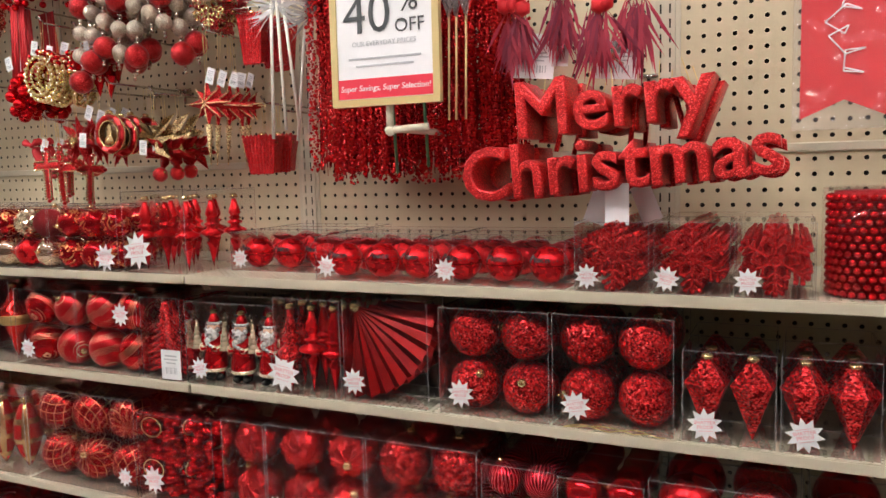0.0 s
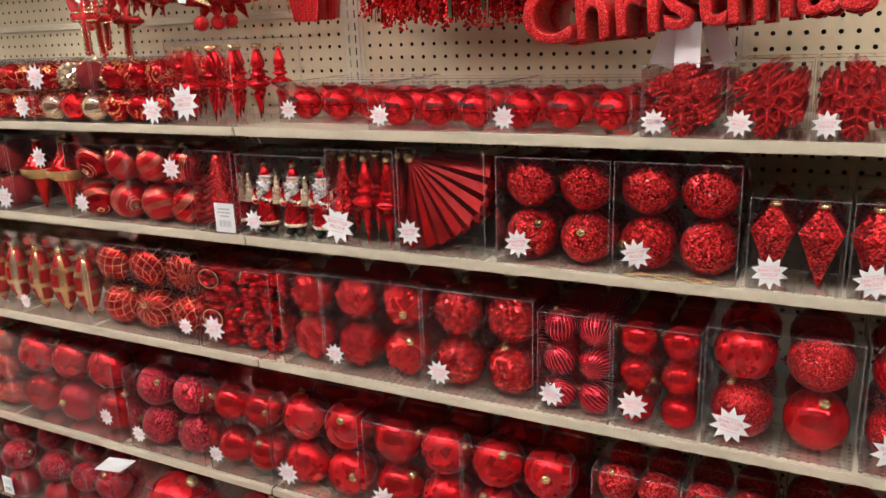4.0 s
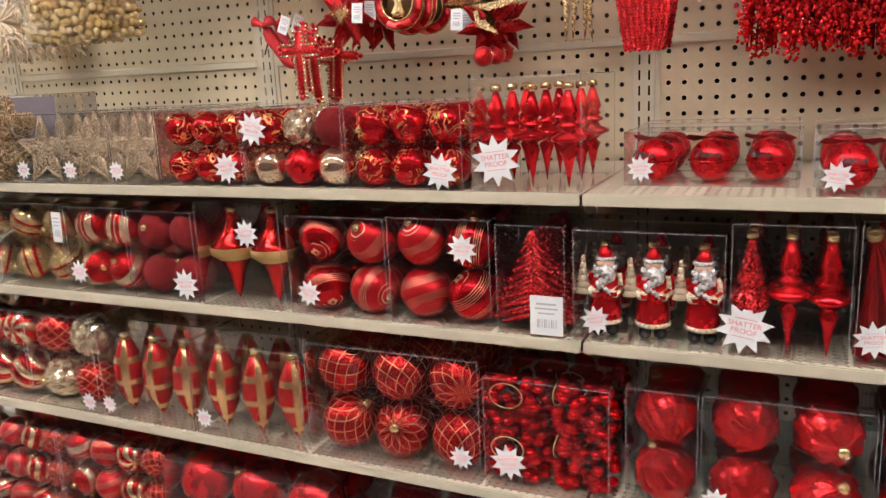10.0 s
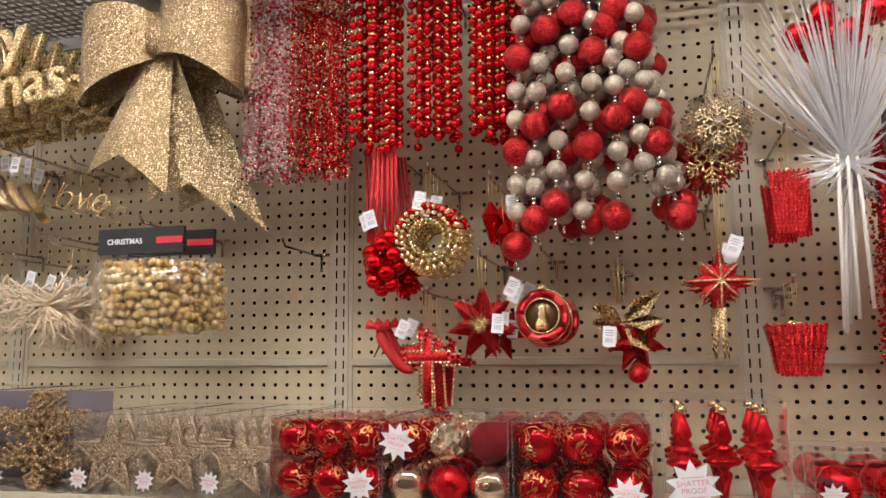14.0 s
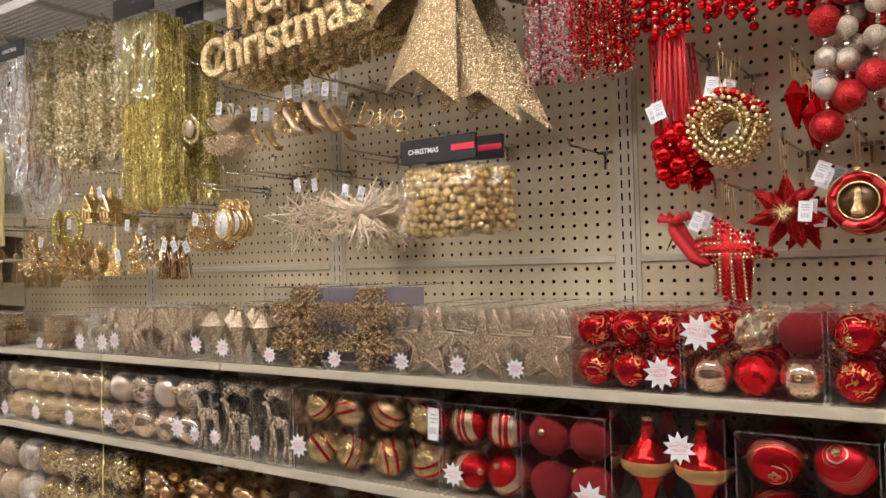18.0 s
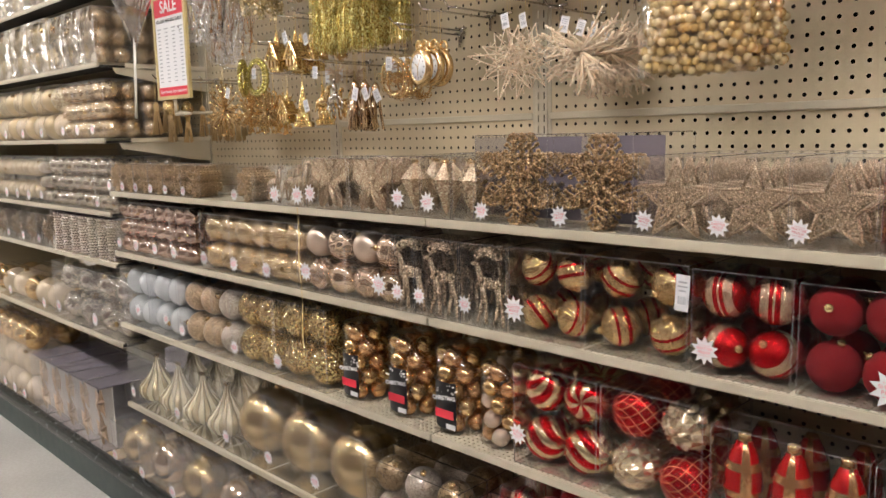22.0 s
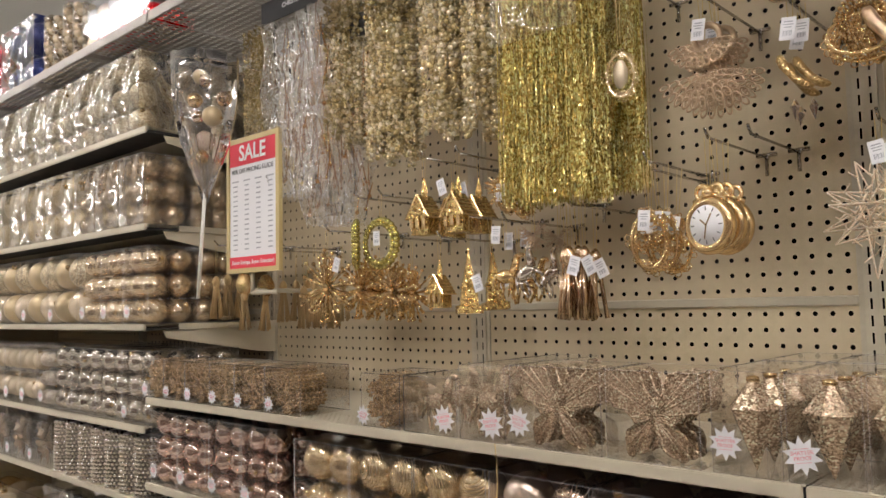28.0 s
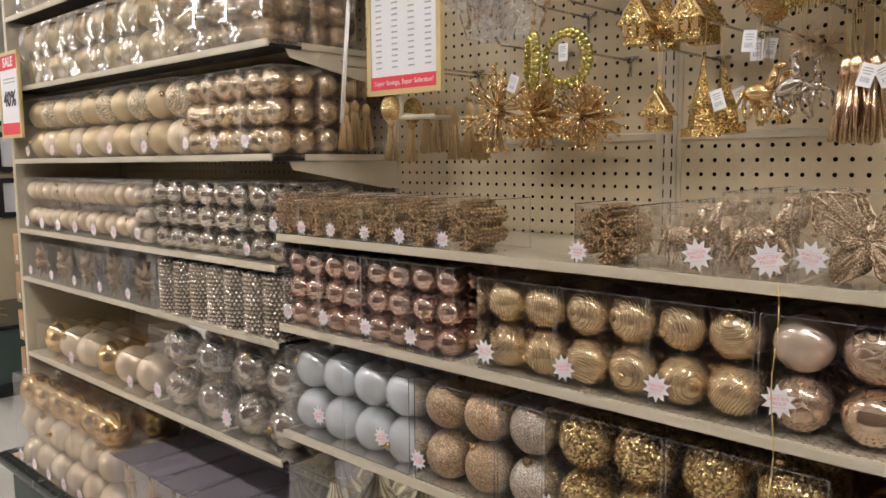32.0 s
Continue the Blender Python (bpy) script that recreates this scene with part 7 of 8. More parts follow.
def gift(h, w):
    def build(t):
        place("parcel", GIFT, "red_glit_m", t, Matrix.LocRotScale((0, 0, 0), None, (w, w * 0.8, h)))
        place("bow", GIFTBOW, "gold_m", t, Matrix.LocRotScale((0, -w * 0.1, -h * 0.06), None, (w * 1.5, w * 1.2, h * 1.0)), "small gold bow")
    return build


hung("gift_ornament", "red glitter parcel ornament with a gold bow", "ornament", gift(0.088, 0.052), -0.944, 1.22, 1.5, 0.05, 0.06, 3, 0.045)
hung("gift_ornament", "red glitter parcel ornament with a gold bow", "ornament", gift(0.07, 0.07), -0.943, 1.235, 1.283, 0.05, 0.05, 2, 0.05)


# long bead strings
def strand_mesh(length, beads, seed=0, wob=0.002, strings=3):
    """A hanging string of beads; beads: (diameter, gap) in turn."""
    bm = bmesh.new()
    r = random.Random(seed)
    z, k = 0.0, 0
    for a in range(strings):
        z, k = r.uniform(0, 0.01), a
        cx, cy = 0.0055 * math.cos(2.1 * a), 0.0055 * math.sin(2.1 * a)
        while z < length:
            d = beads[k % len(beads)]
            k += 1
            z += d / 2
            bmesh.ops.create_icosphere(bm, subdivisions=2 if d > 0.01 else 1, radius=d / 2, matrix=Matrix.Translation((cx + r.uniform(-wob, wob), cy + r.uniform(-wob, wob), -z)))
            z += d / 2
    return mesh_of("bead_strand", bm)


def two_bead_strand(length, big, small, seed=0):
    bm = bmesh.new()
    z, k = 0.0, 0
    while z < length:
        d = big if k % 2 == 0 else small
        z += d / 2
        n = len(bm.faces)
        bmesh.ops.create_icosphere(bm, subdivisions=2 if k % 2 == 0 else 1, radius=d / 2, matrix=Matrix.Translation((0, 0, -z)))
        bm.faces.ensure_lookup_table()
        for f in bm.faces[n:]:
            f.material_index, f.smooth = k % 2, True
        z += d / 2
        k += 1
    me = bpy.data.meshes.new("bead_strand")
    bm.to_mesh(me)
    bm.free()
    return me


def garland(label, x0, x1, z0, z1, y, meshes, mats, cols, rows, dy=0.02, ragged=0.03, name="bead_garland", hooks=True):
    t = thing(name, pose((x0 + x1) / 2, y, z1), label, "garland", "garlands hanging on the pegboard")
    w = x1 - x0
    for j in range(rows):
        for i in range(cols):
            x = -w / 2 + w * (i + 0.5 * (j % 2) + 0.25) / cols
            b = place("bead_strand", meshes[(i + j) % len(meshes)], mats, t, Matrix.LocRotScale((x + rng.uniform(-0.003, 0.003), j * dy + rng.uniform(-0.005, 0.005), rng.uniform(0, ragged) if z0 else 0), Euler((rng.uniform(-0.02, 0.02), rng.uniform(-0.02, 0.02) + x * 0.1, rng.uniform(0, 6))), (1, 1, 1)))
            b["kind"] = "stuff"
    if hooks:
        hook((x0 + x1) / 2, z1 + 0.02, y - 0.01)
    return t


TOPZ = 1.93
S_small = [strand_mesh(TOPZ - 1.575, [0.0062, 0.0045, 0.0062, 0.003], k) for k in range(3)]
garland("white and silver bead garland strings with red beads", -1.828, -1.736, 1.575, TOPZ, 1.19, S_small, "mix_white_red", 7, 3)
garland("red and gold small bead garland strings", -1.734, -1.641, 1.56, TOPZ, 1.19, S_small, "mix_red_gold", 7, 3)
S_red = [two_bead_strand(TOPZ - 1.625, 0.0152, 0.008)]
for x0, x1 in ((-1.63, -1.541), (-1.523, -1.436), (-1.418, -1.336)):
    garland("red bead garland strings with tiny gold beads", x0, x1, 1.62, TOPZ, 1.19, S_red, ["red_shiny", "gold_m"], 6, 3, 0.02, 0.04)


def ball_garland():
    t = thing("ball_garland", pose(-1.225, 1.17, 1.93), "garland of big red glitter balls and small silver balls", "garland", "garlands hanging on the pegboard")
    for j in range(4):
        for i in range(7):
            fx = -0.105 + 0.21 * (i + 0.25 * j) / 6.5
            z, k = -0.01 - 0.02 * ((i + j) % 3), i + j
            end = -0.455 + 0.012 * j - 0.045 * math.cos(i * 1.9 + j) + 0.01 * i
            spread = 1.0
            while z > end:
                d = (0.046, 0.031, 0.031)[k % 3]
                x = fx * (0.8 + 0.42 * (-z) / 0.45) + 0.012 * math.sin(9 * z + i)
                ball(t, (x, 0.031 * j + 0.006 * math.sin(17 * z + i), z - d / 2), d, "red_glit_deep" if k % 3 == 0 else "silver_white", cap=None)
                z -= d
                for b in range(2):
                    place("link_bead", BALL, "silver_shiny", t, Matrix.LocRotScale((x, 0.031 * j, z - 0.004), None, (0.0075,) * 3))
                    z -= 0.0072
                k += 1
    hook(-1.225, 1.95, 1.15)


ball_garland()


def strips_bm(w, length, n, deep, seed, width=0.0013):
    bm = bmesh.new()
    r = random.Random(seed)
    for k in range(n):
        x, yy = r.uniform(-0.5, 0.5) * w, r.uniform(0, deep)
        l = length - r.uniform(0, 0.03)
        flare = 1 + 0.12 * r.random()
        pts = [Vector((x * (0.93 + 0.07 * q * flare) + r.uniform(-0.002, 0.002), yy + r.uniform(-0.002, 0.002), -l * q)) for q in (0, 0.2, 0.4, 0.6, 0.8, 1)]
        a = r.uniform(0, 3.14)
        for p, q in zip(pts, pts[1:]):
            a += r.uniform(-0.9, 0.9)
            u = Vector((math.cos(a), math.sin(a), 0)) * width
            bm.faces.new([bm.verts.new(v) for v in (p - u, p + u, q + u, q - u)])
    return bm


def fringe(label, x0, x1, z0, z1, y, mat, cols, rows, name="bead_fringe", header=True, bead=(0.006, 0.0045, 0.008, 0.004)):
    ms = [strand_mesh(z1 - z0 - 0.02 * k, list(bead), 20 + k, 0.004) for k in range(3)]
    t = garland(label, x0, x1, z0, z1, y, ms, mat, cols, rows, 0.018, 0.03, name, False)
    if mat == "mix_red":
        tagged(part("tinsel_threads", strips_bm(x1 - x0, z1 - z0 - 0.01, 130, 0.07, 41, 0.0018), "red_tinsel", t, smooth=False), kind="stuff")
    if header:
        w = x1 - x0
        part("header_card", box_bm(-w / 2, w / 2, -0.012, -0.01, -0.02, 0.045), "black_card", t, "black printed header card", smooth=False)
        place("lettering", CHRISTMAS, "white_paper", t, Matrix.LocRotScale((0, -0.014, 0.014), None, (0.017,) * 3))
    return t


fringe("red beaded fringe garland on a black header card", -0.815, -0.61, 1.222, 1.585, 1.22, "mix_red", 14, 5)
fringe("red beaded fringe garland with tinsel threads", -0.6, -0.43, 1.222, 1.62, 1.24, "mix_red", 11, 4, header=False)


def stems():
    t = thing("flower_stem", pose(-0.63, 1.19, 1.24), "green wired stem of a hanging spray", "stem", "sprays hanging on the pegboard")
    bm = bmesh.new()
    rod(bm, (0, 0, 0), (-0.015, 0, 0.32), 0.003, 6)
    part("stem", bm, "green_stem", t)
    copy_thing(t, pose(-0.575, 1.2, 1.25))
    for x in (-0.49, -0.478, -0.462):
        w = thing("tulle_wand", pose(x, 1.1, 1.32), "thin wooden stick topped with a tuft of white tulle", "wand", "sprays hanging on the pegboard")
        bm = bmesh.new()
        rod(bm, (0, 0, 0), (0.004, 0, 0.16), 0.0018, 6)
        part("stick", bm, "straw", w)
        bm = bmesh.new()
        for k in range(7):
            rod(bm, (0.004, 0, 0.15), (0.004 + 0.012 * math.sin(k), 0.012 * math.cos(k * 1.7), 0.21), 0.001, 4, 0.008)
        part("tuft", bm, "tissue", w, "white tulle tuft")


stems()


# big lettered signs
def wordsign(x, y, z, size, depth, mat, copies, dy, label, turn, back, thin=0.0):
    t = thing("word_sign", pose(x, y, z, 0, -turn, 0), label, "sign", "hanging word signs")
    a = letters("Merry", size, depth, 0.003, thin)
    b = letters("Christmas", size * 0.98, depth, 0.003, thin)
    place("lettering", a, mat, t, pose(0.005, 0, size * 0.42))
    place("lettering", b, mat, t, pose(0, 0, -size * 0.36))
    for x0, z0, x1, z1 in ((-0.8, -0.1, -0.6, 0.5), (0.2, -0.1, 0.3, 0.5), (0.9, -0.1, 0.8, 0.4)):
        bm = bmesh.new()
        rod(bm, (x0 * size, depth * 0.5, z0 * size), (x1 * size, depth * 0.5, z1 * size), 0.004, 5)
        part("tie", bm, mat, t)
    for k in range(5):
        bm = bmesh.new()
        rod(bm, (-0.12 + 0.06 * k, depth, 0.02), (-0.1 + 0.05 * k + 0.02 * (k % 2), 0.03, size * 0.9), 0.0008, 4)
        part("wire", bm, "thread_gold", t, "thin gold hanging wire")
    for k in range(1, copies):
        copy_thing(t, pose(x + 0.006 * k, y + dy * k, z - 0.004 * k, 0, -turn, 0))
    hook(x, z + size * 1.0, y)
    return t


red_sign = wordsign(-0.245, 1.125, 1.285, 0.112, 0.036, "red_sign", 2, 0.08, "thick red glitter foam sign with festive lettering", 4.5, 0.3, -0.0005)
for dx, rz in ((-0.03, 20), (0.0, 0), (0.035, -25)):
    q = thing("tag_card", pose(-0.235 + dx, 1.11 + abs(dx), 1.188, 0, rz, rz), "blank white paper tag hanging below a sign", "tag", "paper tags")
    part("card", box_bm(-0.017, 0.017, -0.0006, 0.0006, -0.03, 0.03), "white_paper", q, smooth=False)
wordsign(-2.385, 1.12, 1.8, 0.12, 0.006, "gold_sign", 5, 0.035, "gold glitter sign with festive lettering", 5.5, 0.2)


# gold bow
def surface(bm, fn, nu, nv, closed=False):
    g = [[bm.verts.new(fn(i / (nu - 1), j / (nv - 1) * 2 - 1)) for j in range(nv)] for i in range(nu)]
    for i in range(nu - 1):
        for j in range(nv - 1):
            bm.faces.new((g[i][j], g[i + 1][j], g[i + 1][j + 1], g[i][j + 1]))


def big_bow(x, y, z, n=2):
    t = thing("big_bow", pose(x, y, z), "big gold glitter mesh bow with long tails", "bow", "bows on the pegboard")
    for s in (-1, 1):
        bm = bmesh.new()
        surface(bm, lambda u, v: Vector((s * (0.085 - 0.085 * math.cos(2 * math.pi * u)) * 0.95, -0.05 * math.sin(2 * math.pi * u), v * (0.024 + 0.062 * math.sin(math.pi * u) ** 0.8) + 0.02 * math.sin(math.pi * u) - 0.045 * math.sin(math.pi * u) ** 4 + 0.012 * math.sin(2 * math.pi * u) * s)), 30, 10)
        part("loop", bm, "gold_bow", t)
    bm = bmesh.new()
    lathe(bm, [(0.03, -0.03), (0.034, 0), (0.03, 0.03)], 16)
    part("knot", bm, "gold_bow", t)
    for k, (xt, w, l, yy) in enumerate(((-0.03, 0.082, 0.265, -0.045), (0.075, 0.085, 0.31, 0.0))):
        bm = bmesh.new()
        surface(bm, lambda u, v: Vector((xt * u + v * (0.024 + (w - 0.024) * u), yy * u - 0.018 * (1 - abs(v)) * u + 0.006 * math.sin(3 * v + k), -0.01 - l * u - 0.02 * v * u + 0.05 * (1 - abs(v)) * u ** 6)), 20, 11)
        part("tail", bm, "gold_bow", t)
    for k in range(1, n):
        copy_thing(t, pose(x + 0.025 * k, y + 0.055 * k, z - 0.008 * k, 0, 0, 4))
    hook(x, z + 0.03, y)


def bow_material():
    m, nt, p = mk("gold_bow", (0.45, 0.31, 0.15), 0.6, 0.34)
    v = coords(nt)
    t = node(nt, "ShaderNodeTexVoronoi", {"Scale": 520.0})
    wire(nt, v, t.inputs["Vector"])
    sep = node(nt, "ShaderNodeSeparateColor")
    wire(nt, t.outputs["Color"], sep.inputs[0])
    # The palest specks paint the mesh's sparkle into its colour.
    speck = ramp(nt, sep.outputs[0], [(0.0, (0.34, 0.225, 0.11)), (0.78, (0.48, 0.335, 0.17)), (0.9, (0.95, 0.80, 0.55))])
    a, b = waves(70.0, 0.4, "X")(nt, v), waves(70.0, 0.4, "Z")(nt, v)
    k = node(nt, "ShaderNodeMath", operation="MULTIPLY")
    wire(nt, a, k.inputs[0])
    wire(nt, b, k.inputs[1])
    mix = node(nt, "ShaderNodeMix", data_type="RGBA", blend_type="MULTIPLY")
    mix.inputs[0].default_value = 0.45
    wire(nt, speck, mix.inputs[6])
    wire(nt, ramp(nt, k.outputs[0], [(0.1, (0.45, 0.42, 0.36)), (0.6, (1, 1, 1))]), mix.inputs[7])
    wire(nt, mix.outputs[2], p.inputs["Base Color"])
    tilt(nt, p, t.outputs["Color"], 0.8)
    return m


MAT["gold_bow"] = bow_material()
big_bow(-1.98, 1.16, 1.845)


# bag of gold beads
def bead_bag(x, y, z):
    t = thing("bead_bag", pose(x, y, z), "clear bag of gold beads under a black header card", "bag", "bags on the pegboard")
    w = 0.185
    part("header_card", box_bm(-w * 0.46, w * 0.46, -0.004, 0.004, -0.045, 0.0), "black_card", t, "black printed header card", smooth=False)
    place("lettering", CHRISTMAS, "white_paper", t, Matrix.LocRotScale((-0.03, -0.006, -0.024), None, (0.015,) * 3))
    place("bar", BAR, "sale_red", t, Matrix.LocRotScale((0.058, -0.0048, -0.023), None, (0.05, 0.001, 0.011)))
    bm = bmesh.new()
    r = random.Random(9)
    for layer in range(3):
        for j in range(9):
            for i in range(14):
                u, v = (i + 0.5 * (j % 2)) / 13.5 * 2 - 1, j / 8
                bulge = (1 - abs(u) ** 3) * (0.35 + 0.65 * math.sin(math.pi * min(1, v * 1.05)) ** 0.7)
                size = r.choice((0.0068, 0.0078, 0.0084))
                at = (u * w * (0.42 + 0.06 * v) + r.uniform(-0.003, 0.003), 0.012 - 0.03 * bulge + 0.013 * layer + r.uniform(-0.004, 0.003), -0.062 - 0.118 * v + r.uniform(-0.004, 0.004) + 0.01 * u * u * v)
                bmesh.ops.create_icosphere(bm, subdivisions=2, radius=size, matrix=Matrix.Translation(at))
    tagged(part("bead_fill", bm, "mix_gold", t, "loose shiny gold beads"), kind="stuff")
    bm = bmesh.new()
    surface(bm, lambda u, v: Vector(((u - 0.5) * w, -0.004 - 0.034 * math.sin(math.pi * u) ** 0.6 * (1 - abs(v) ** 3), -0.12 + v * 0.07)), 16, 12)
    part("bag_front", bm, "film_bag", t, "crinkled clear bag", shadow=False)
    copy_thing(t, pose(x + 0.02, y + 0.06, z + 0.003, 0, 0, 3))
    hook(x, z + 0.01, y - 0.01)


bead_bag(-2.004, 1.16, 1.503)


# tulle wands, white sticks
def tulle(x, y, z):
    t = thing("tulle_wand", pose(x, y, z), "spray of clear crinkled film on white sticks", "wand", "sprays hanging on the pegboard")
    bm = bmesh.new()
    r = random.Random(77)
    for k in range(330):
        up = k % 4 != 0
        a = r.gauss(0, 0.34) if up else r.uniform(-2.6, 2.6)
        l = r.uniform(0.16, 0.3) if up else r.uniform(0.03, 0.085)
        d = Vector((math.sin(a), r.uniform(-0.3, 0.3), math.cos(a)))
        w = Vector((math.cos(a), 0.3, -math.sin(a))) * r.uniform(0.0006, 0.0024)
        p, m, q = d * 0.004, d * l * 0.5 + Vector((0, 0, r.uniform(-0.008, 0.008))), d * l
        vs = [bm.verts.new(v) for v in (p - w * 0.4, p + w * 0.4, m + w, q, m - w)]
        bm.faces.new(vs)
    tagged(part("film", bm, "fibre_white", t, "crinkled clear film", smooth=False), kind="stuff")
    for k in range(3):
        bm = bmesh.new()
        rod(bm, (-0.012 + 0.012 * k, 0, 0.02), (-0.02 + 0.022 * k, 0.01 * k, -0.24 + 0.015 * k), 0.003, 8)
        part("stick", bm, "white_plastic", t)
    for k in range(4):
        b = ball(t, (-0.05 + 0.035 * k, 0.02, 0.2 + 0.03 * (k % 2)), 0.045, "red_satin")
    return t


wand = tulle(-0.868, 1.19, 1.55)
copy_thing(wand, pose(-0.845, 1.27, 1.545, 0, 4, 40))


# feather picks with cards, pennant
for k, (x, z) in enumerate(((-0.41, 1.45), (-0.34, 1.47), (-0.28, 1.44), (-0.225, 1.45))):
    t = thing("feather_pick", pose(x, 1.19 + 0.015 * (k % 2), z), "wine-red feathered flower pick with a white card", "ornament", "ornaments hanging on the pegboard")
    r = random.Random(30 + k)
    bm = bmesh.new()
    for j in range(70):
        a = r.gauss(0, 0.28)
        l = r.uniform(0.05, 0.1)
        u, w = Vector((math.sin(a), r.uniform(-0.3, 0.1), -math.cos(a))), Vector((math.cos(a), 0.2, math.sin(a)))
        o = Vector((r.uniform(-0.015, 0.015), 0, 0.05 * r.random()))
        vs = [bm.verts.new(v) for v in (o, o + u * l * 0.5 + w * 0.0028, o + u * l, o + u * l * 0.5 - w * 0.0028)]
        bm.faces.new(vs)
    bmesh.ops.solidify(bm, geom=bm.faces[:], thickness=0.0006)
    tagged(part("feather_tuft", bm, "mix_feather", t, smooth=False), kind="stuff")
    bm = bmesh.new()
    for j in range(9):
        blob(bm, (r.uniform(-0.02, 0.02), -0.01, 0.06 + r.uniform(-0.02, 0.05)), 0.014, 1)
    part("petals", bm, "red_cloth_m", t)
    price_label(t, 0.025 * (-1 if k % 2 else 1), 0.012, -0.04, 0.066, 0.05, 0.1)
    hook(x, z + 0.12, 1.18)


def pennant(x, y, z):
    t = thing("ribbon_banner", pose(x, y, z), "red ribbon banner with white script in a clear sleeve", "banner")
    bm = bmesh.new()
    for s in (-1, 1):
        vs = [bm.verts.new((s * a, y, b)) for y in (-0.001, 0.001) for a, b in ((0.0, 0.3), (0.055, 0.3), (0.055, -0.11), (0.0, -0.085))]
        for f in ((0, 1, 2, 3), (7, 6, 5, 4), (0, 1, 5, 4), (1, 2, 6, 5), (2, 3, 7, 6)):
            bm.faces.new([vs[k] for k in f])
    part("cloth", bm, "red_cloth_m", t, smooth=False)
    bm = bmesh.new()
    line = [Vector((0.018 * math.sin(1.9 * k) + 0.01 * math.sin(0.6 * k), -0.003, -0.055 + 0.0085 * k + 0.012 * math.cos(1.9 * k))) for k in range(38)]
    for p, q in zip(line, line[1:]):
        rod(bm, p, q, 0.0011, 5)
    part("script", bm, "white_paper", t, "thin white looping script")
    part("sleeve", box_bm(-0.065, 0.065, -0.006, 0.006, -0.125, 0.33), "film_sleeve", t, smooth=False, shadow=False)
    hook(x, z + 0.33, y - 0.01)


pennant(0.055, 1.2, 1.41)


# gold ornaments
def clock(t):
    bm = bmesh.new()
    lathe(bm, [(0.040, -0.008), (0.045, -0.004), (0.046, 0.004), (0.042, 0.011), (0.036, 0.014), (0.031, 0.011)], 32, Matrix.Rotation(math.pi / 2, 4, "X"))
    part("case", bm, "gold_m", t)
    bm = bmesh.new()
    lathe(bm, [(0.031, 0.0), (0.031, 0.0125)], 32, Matrix.Rotation(math.pi / 2, 4, "X"))
    d = part("dial", bm, "white_paper", t, "white dial with dark hour marks")
    for k in range(12):
        a = math.radians(30 * k)
        place("hour_mark", BAR, "dark_ink", d, Matrix.LocRotScale((0.026 * math.sin(a), -0.0132, 0.026 * math.cos(a)), Euler((0, a, 0)), (0.0016, 0.0006, 0.006)))
    for a, l in ((-50, 0.014), (30, 0.02), (190, 0.022)):
        a = math.radians(a)
        place("hand", BAR, "gold_m", d, Matrix.LocRotScale((l / 2 * math.sin(a), -0.0138, l / 2 * math.cos(a)), Euler((0, a, 0)), (0.0022, 0.0006, l)))
    bm = bmesh.new()
    for s in (-1, 1):
        torus(bm, (s * 0.014, 0, 0.052), 0.011, 0.004, 12, 6)
        rod(bm, (0, 0, 0.05), (s * 0.03, 0, 0.038), 0.004, 6)
    blob(bm, (0, -0.003, 0.05), 0.009, 2)
    part("crest", bm, "gold_m", t, "gold bow crest")


def small_clock(t):
    clock(t)
    for o in t.children:
        o.matrix_basis = Matrix.Rotation(-0.18, 4, "Z") @ Matrix.Diagonal((0.84, 0.84, 0.9, 1)) @ o.matrix_basis


hung("clock_ornament", "round gold clock ornament with a white dial", "clock", small_clock, -2.65, 1.2, 1.375, 0.07, 0.054, 3, 0.026, sway=0.004)
hung("fan_bird_ornament", "champagne looped feather-fan bird ornament", "ornament", sub(FANLOOPS, "champagne_m", 0.075), -2.65, 1.2, 1.59, 0.04, 0.075, 3, 0.03, (0.0, 0.06))
hung("filigree_ornament", "dark gold filigree oval ornament", "ornament", sub(FILI, "gold_m", 0.05, turn=Euler((0, 0, 0.8))), -2.745, 1.2, 1.36, 0.07, 0.05, 5, 0.022, (0.0, 0.03))
hung("oval_tassel_ornament", "gold oval ornament with a pearl stone", "ornament", many(sub(FILI, "champ_bead", 0.042, turn=Euler((0, 0, 0.3))), sub(BALL, "cream_pearl", (0.023, 0.014, 0.046), (0.003, -0.005, 0), "stone", Euler((0, 0, 0.3)))), -2.788, 1.213, 1.62, 0.12, 0.05, 1, 0.04)
for x, z, m in ((-2.42, 1.61, "champagne_m"), (-2.36, 1.615, "champagne_m"), (-2.31, 1.6, "gold_foil_m")):
    hung("boot_ornament", "gold ornate high-heeled shoe ornament", "ornament", many(sub(SHOE, m, 0.04), sub(HEEL, "gold_m", 0.04)), x, 1.2, z - 0.01, 0.05, 0.03, 3, 0.03, (0.0, 0.055), sway=0.02)
hung("boot_ornament", "gold filigree boot ornament with crystal drops", "ornament", many(sub(SHOE, "gold_lattice", 0.032), sub(DIAMOND, "silver_shiny", 0.03, (0.0, 0, -0.07), "crystal")), -2.53, 1.2, 1.57, 0.05, 0.04, 3, 0.03, (0.0, 0.05))
hung("basket_ornament", "gold wire sleigh ornament", "ornament", many(sub(FILI, "gold_m", 0.05, (0, 0, 0), turn=Euler((0, 1.57, 0))), sub(WREATH, "gold_m", 0.03, (0, 0, 0.02))), -2.45, 1.21, 1.6, 0.05, 0.04, 3, 0.03)
LOVE = letters("Love", 0.085, 0.0008, 0.0003, -0.0022, shear=0.35)
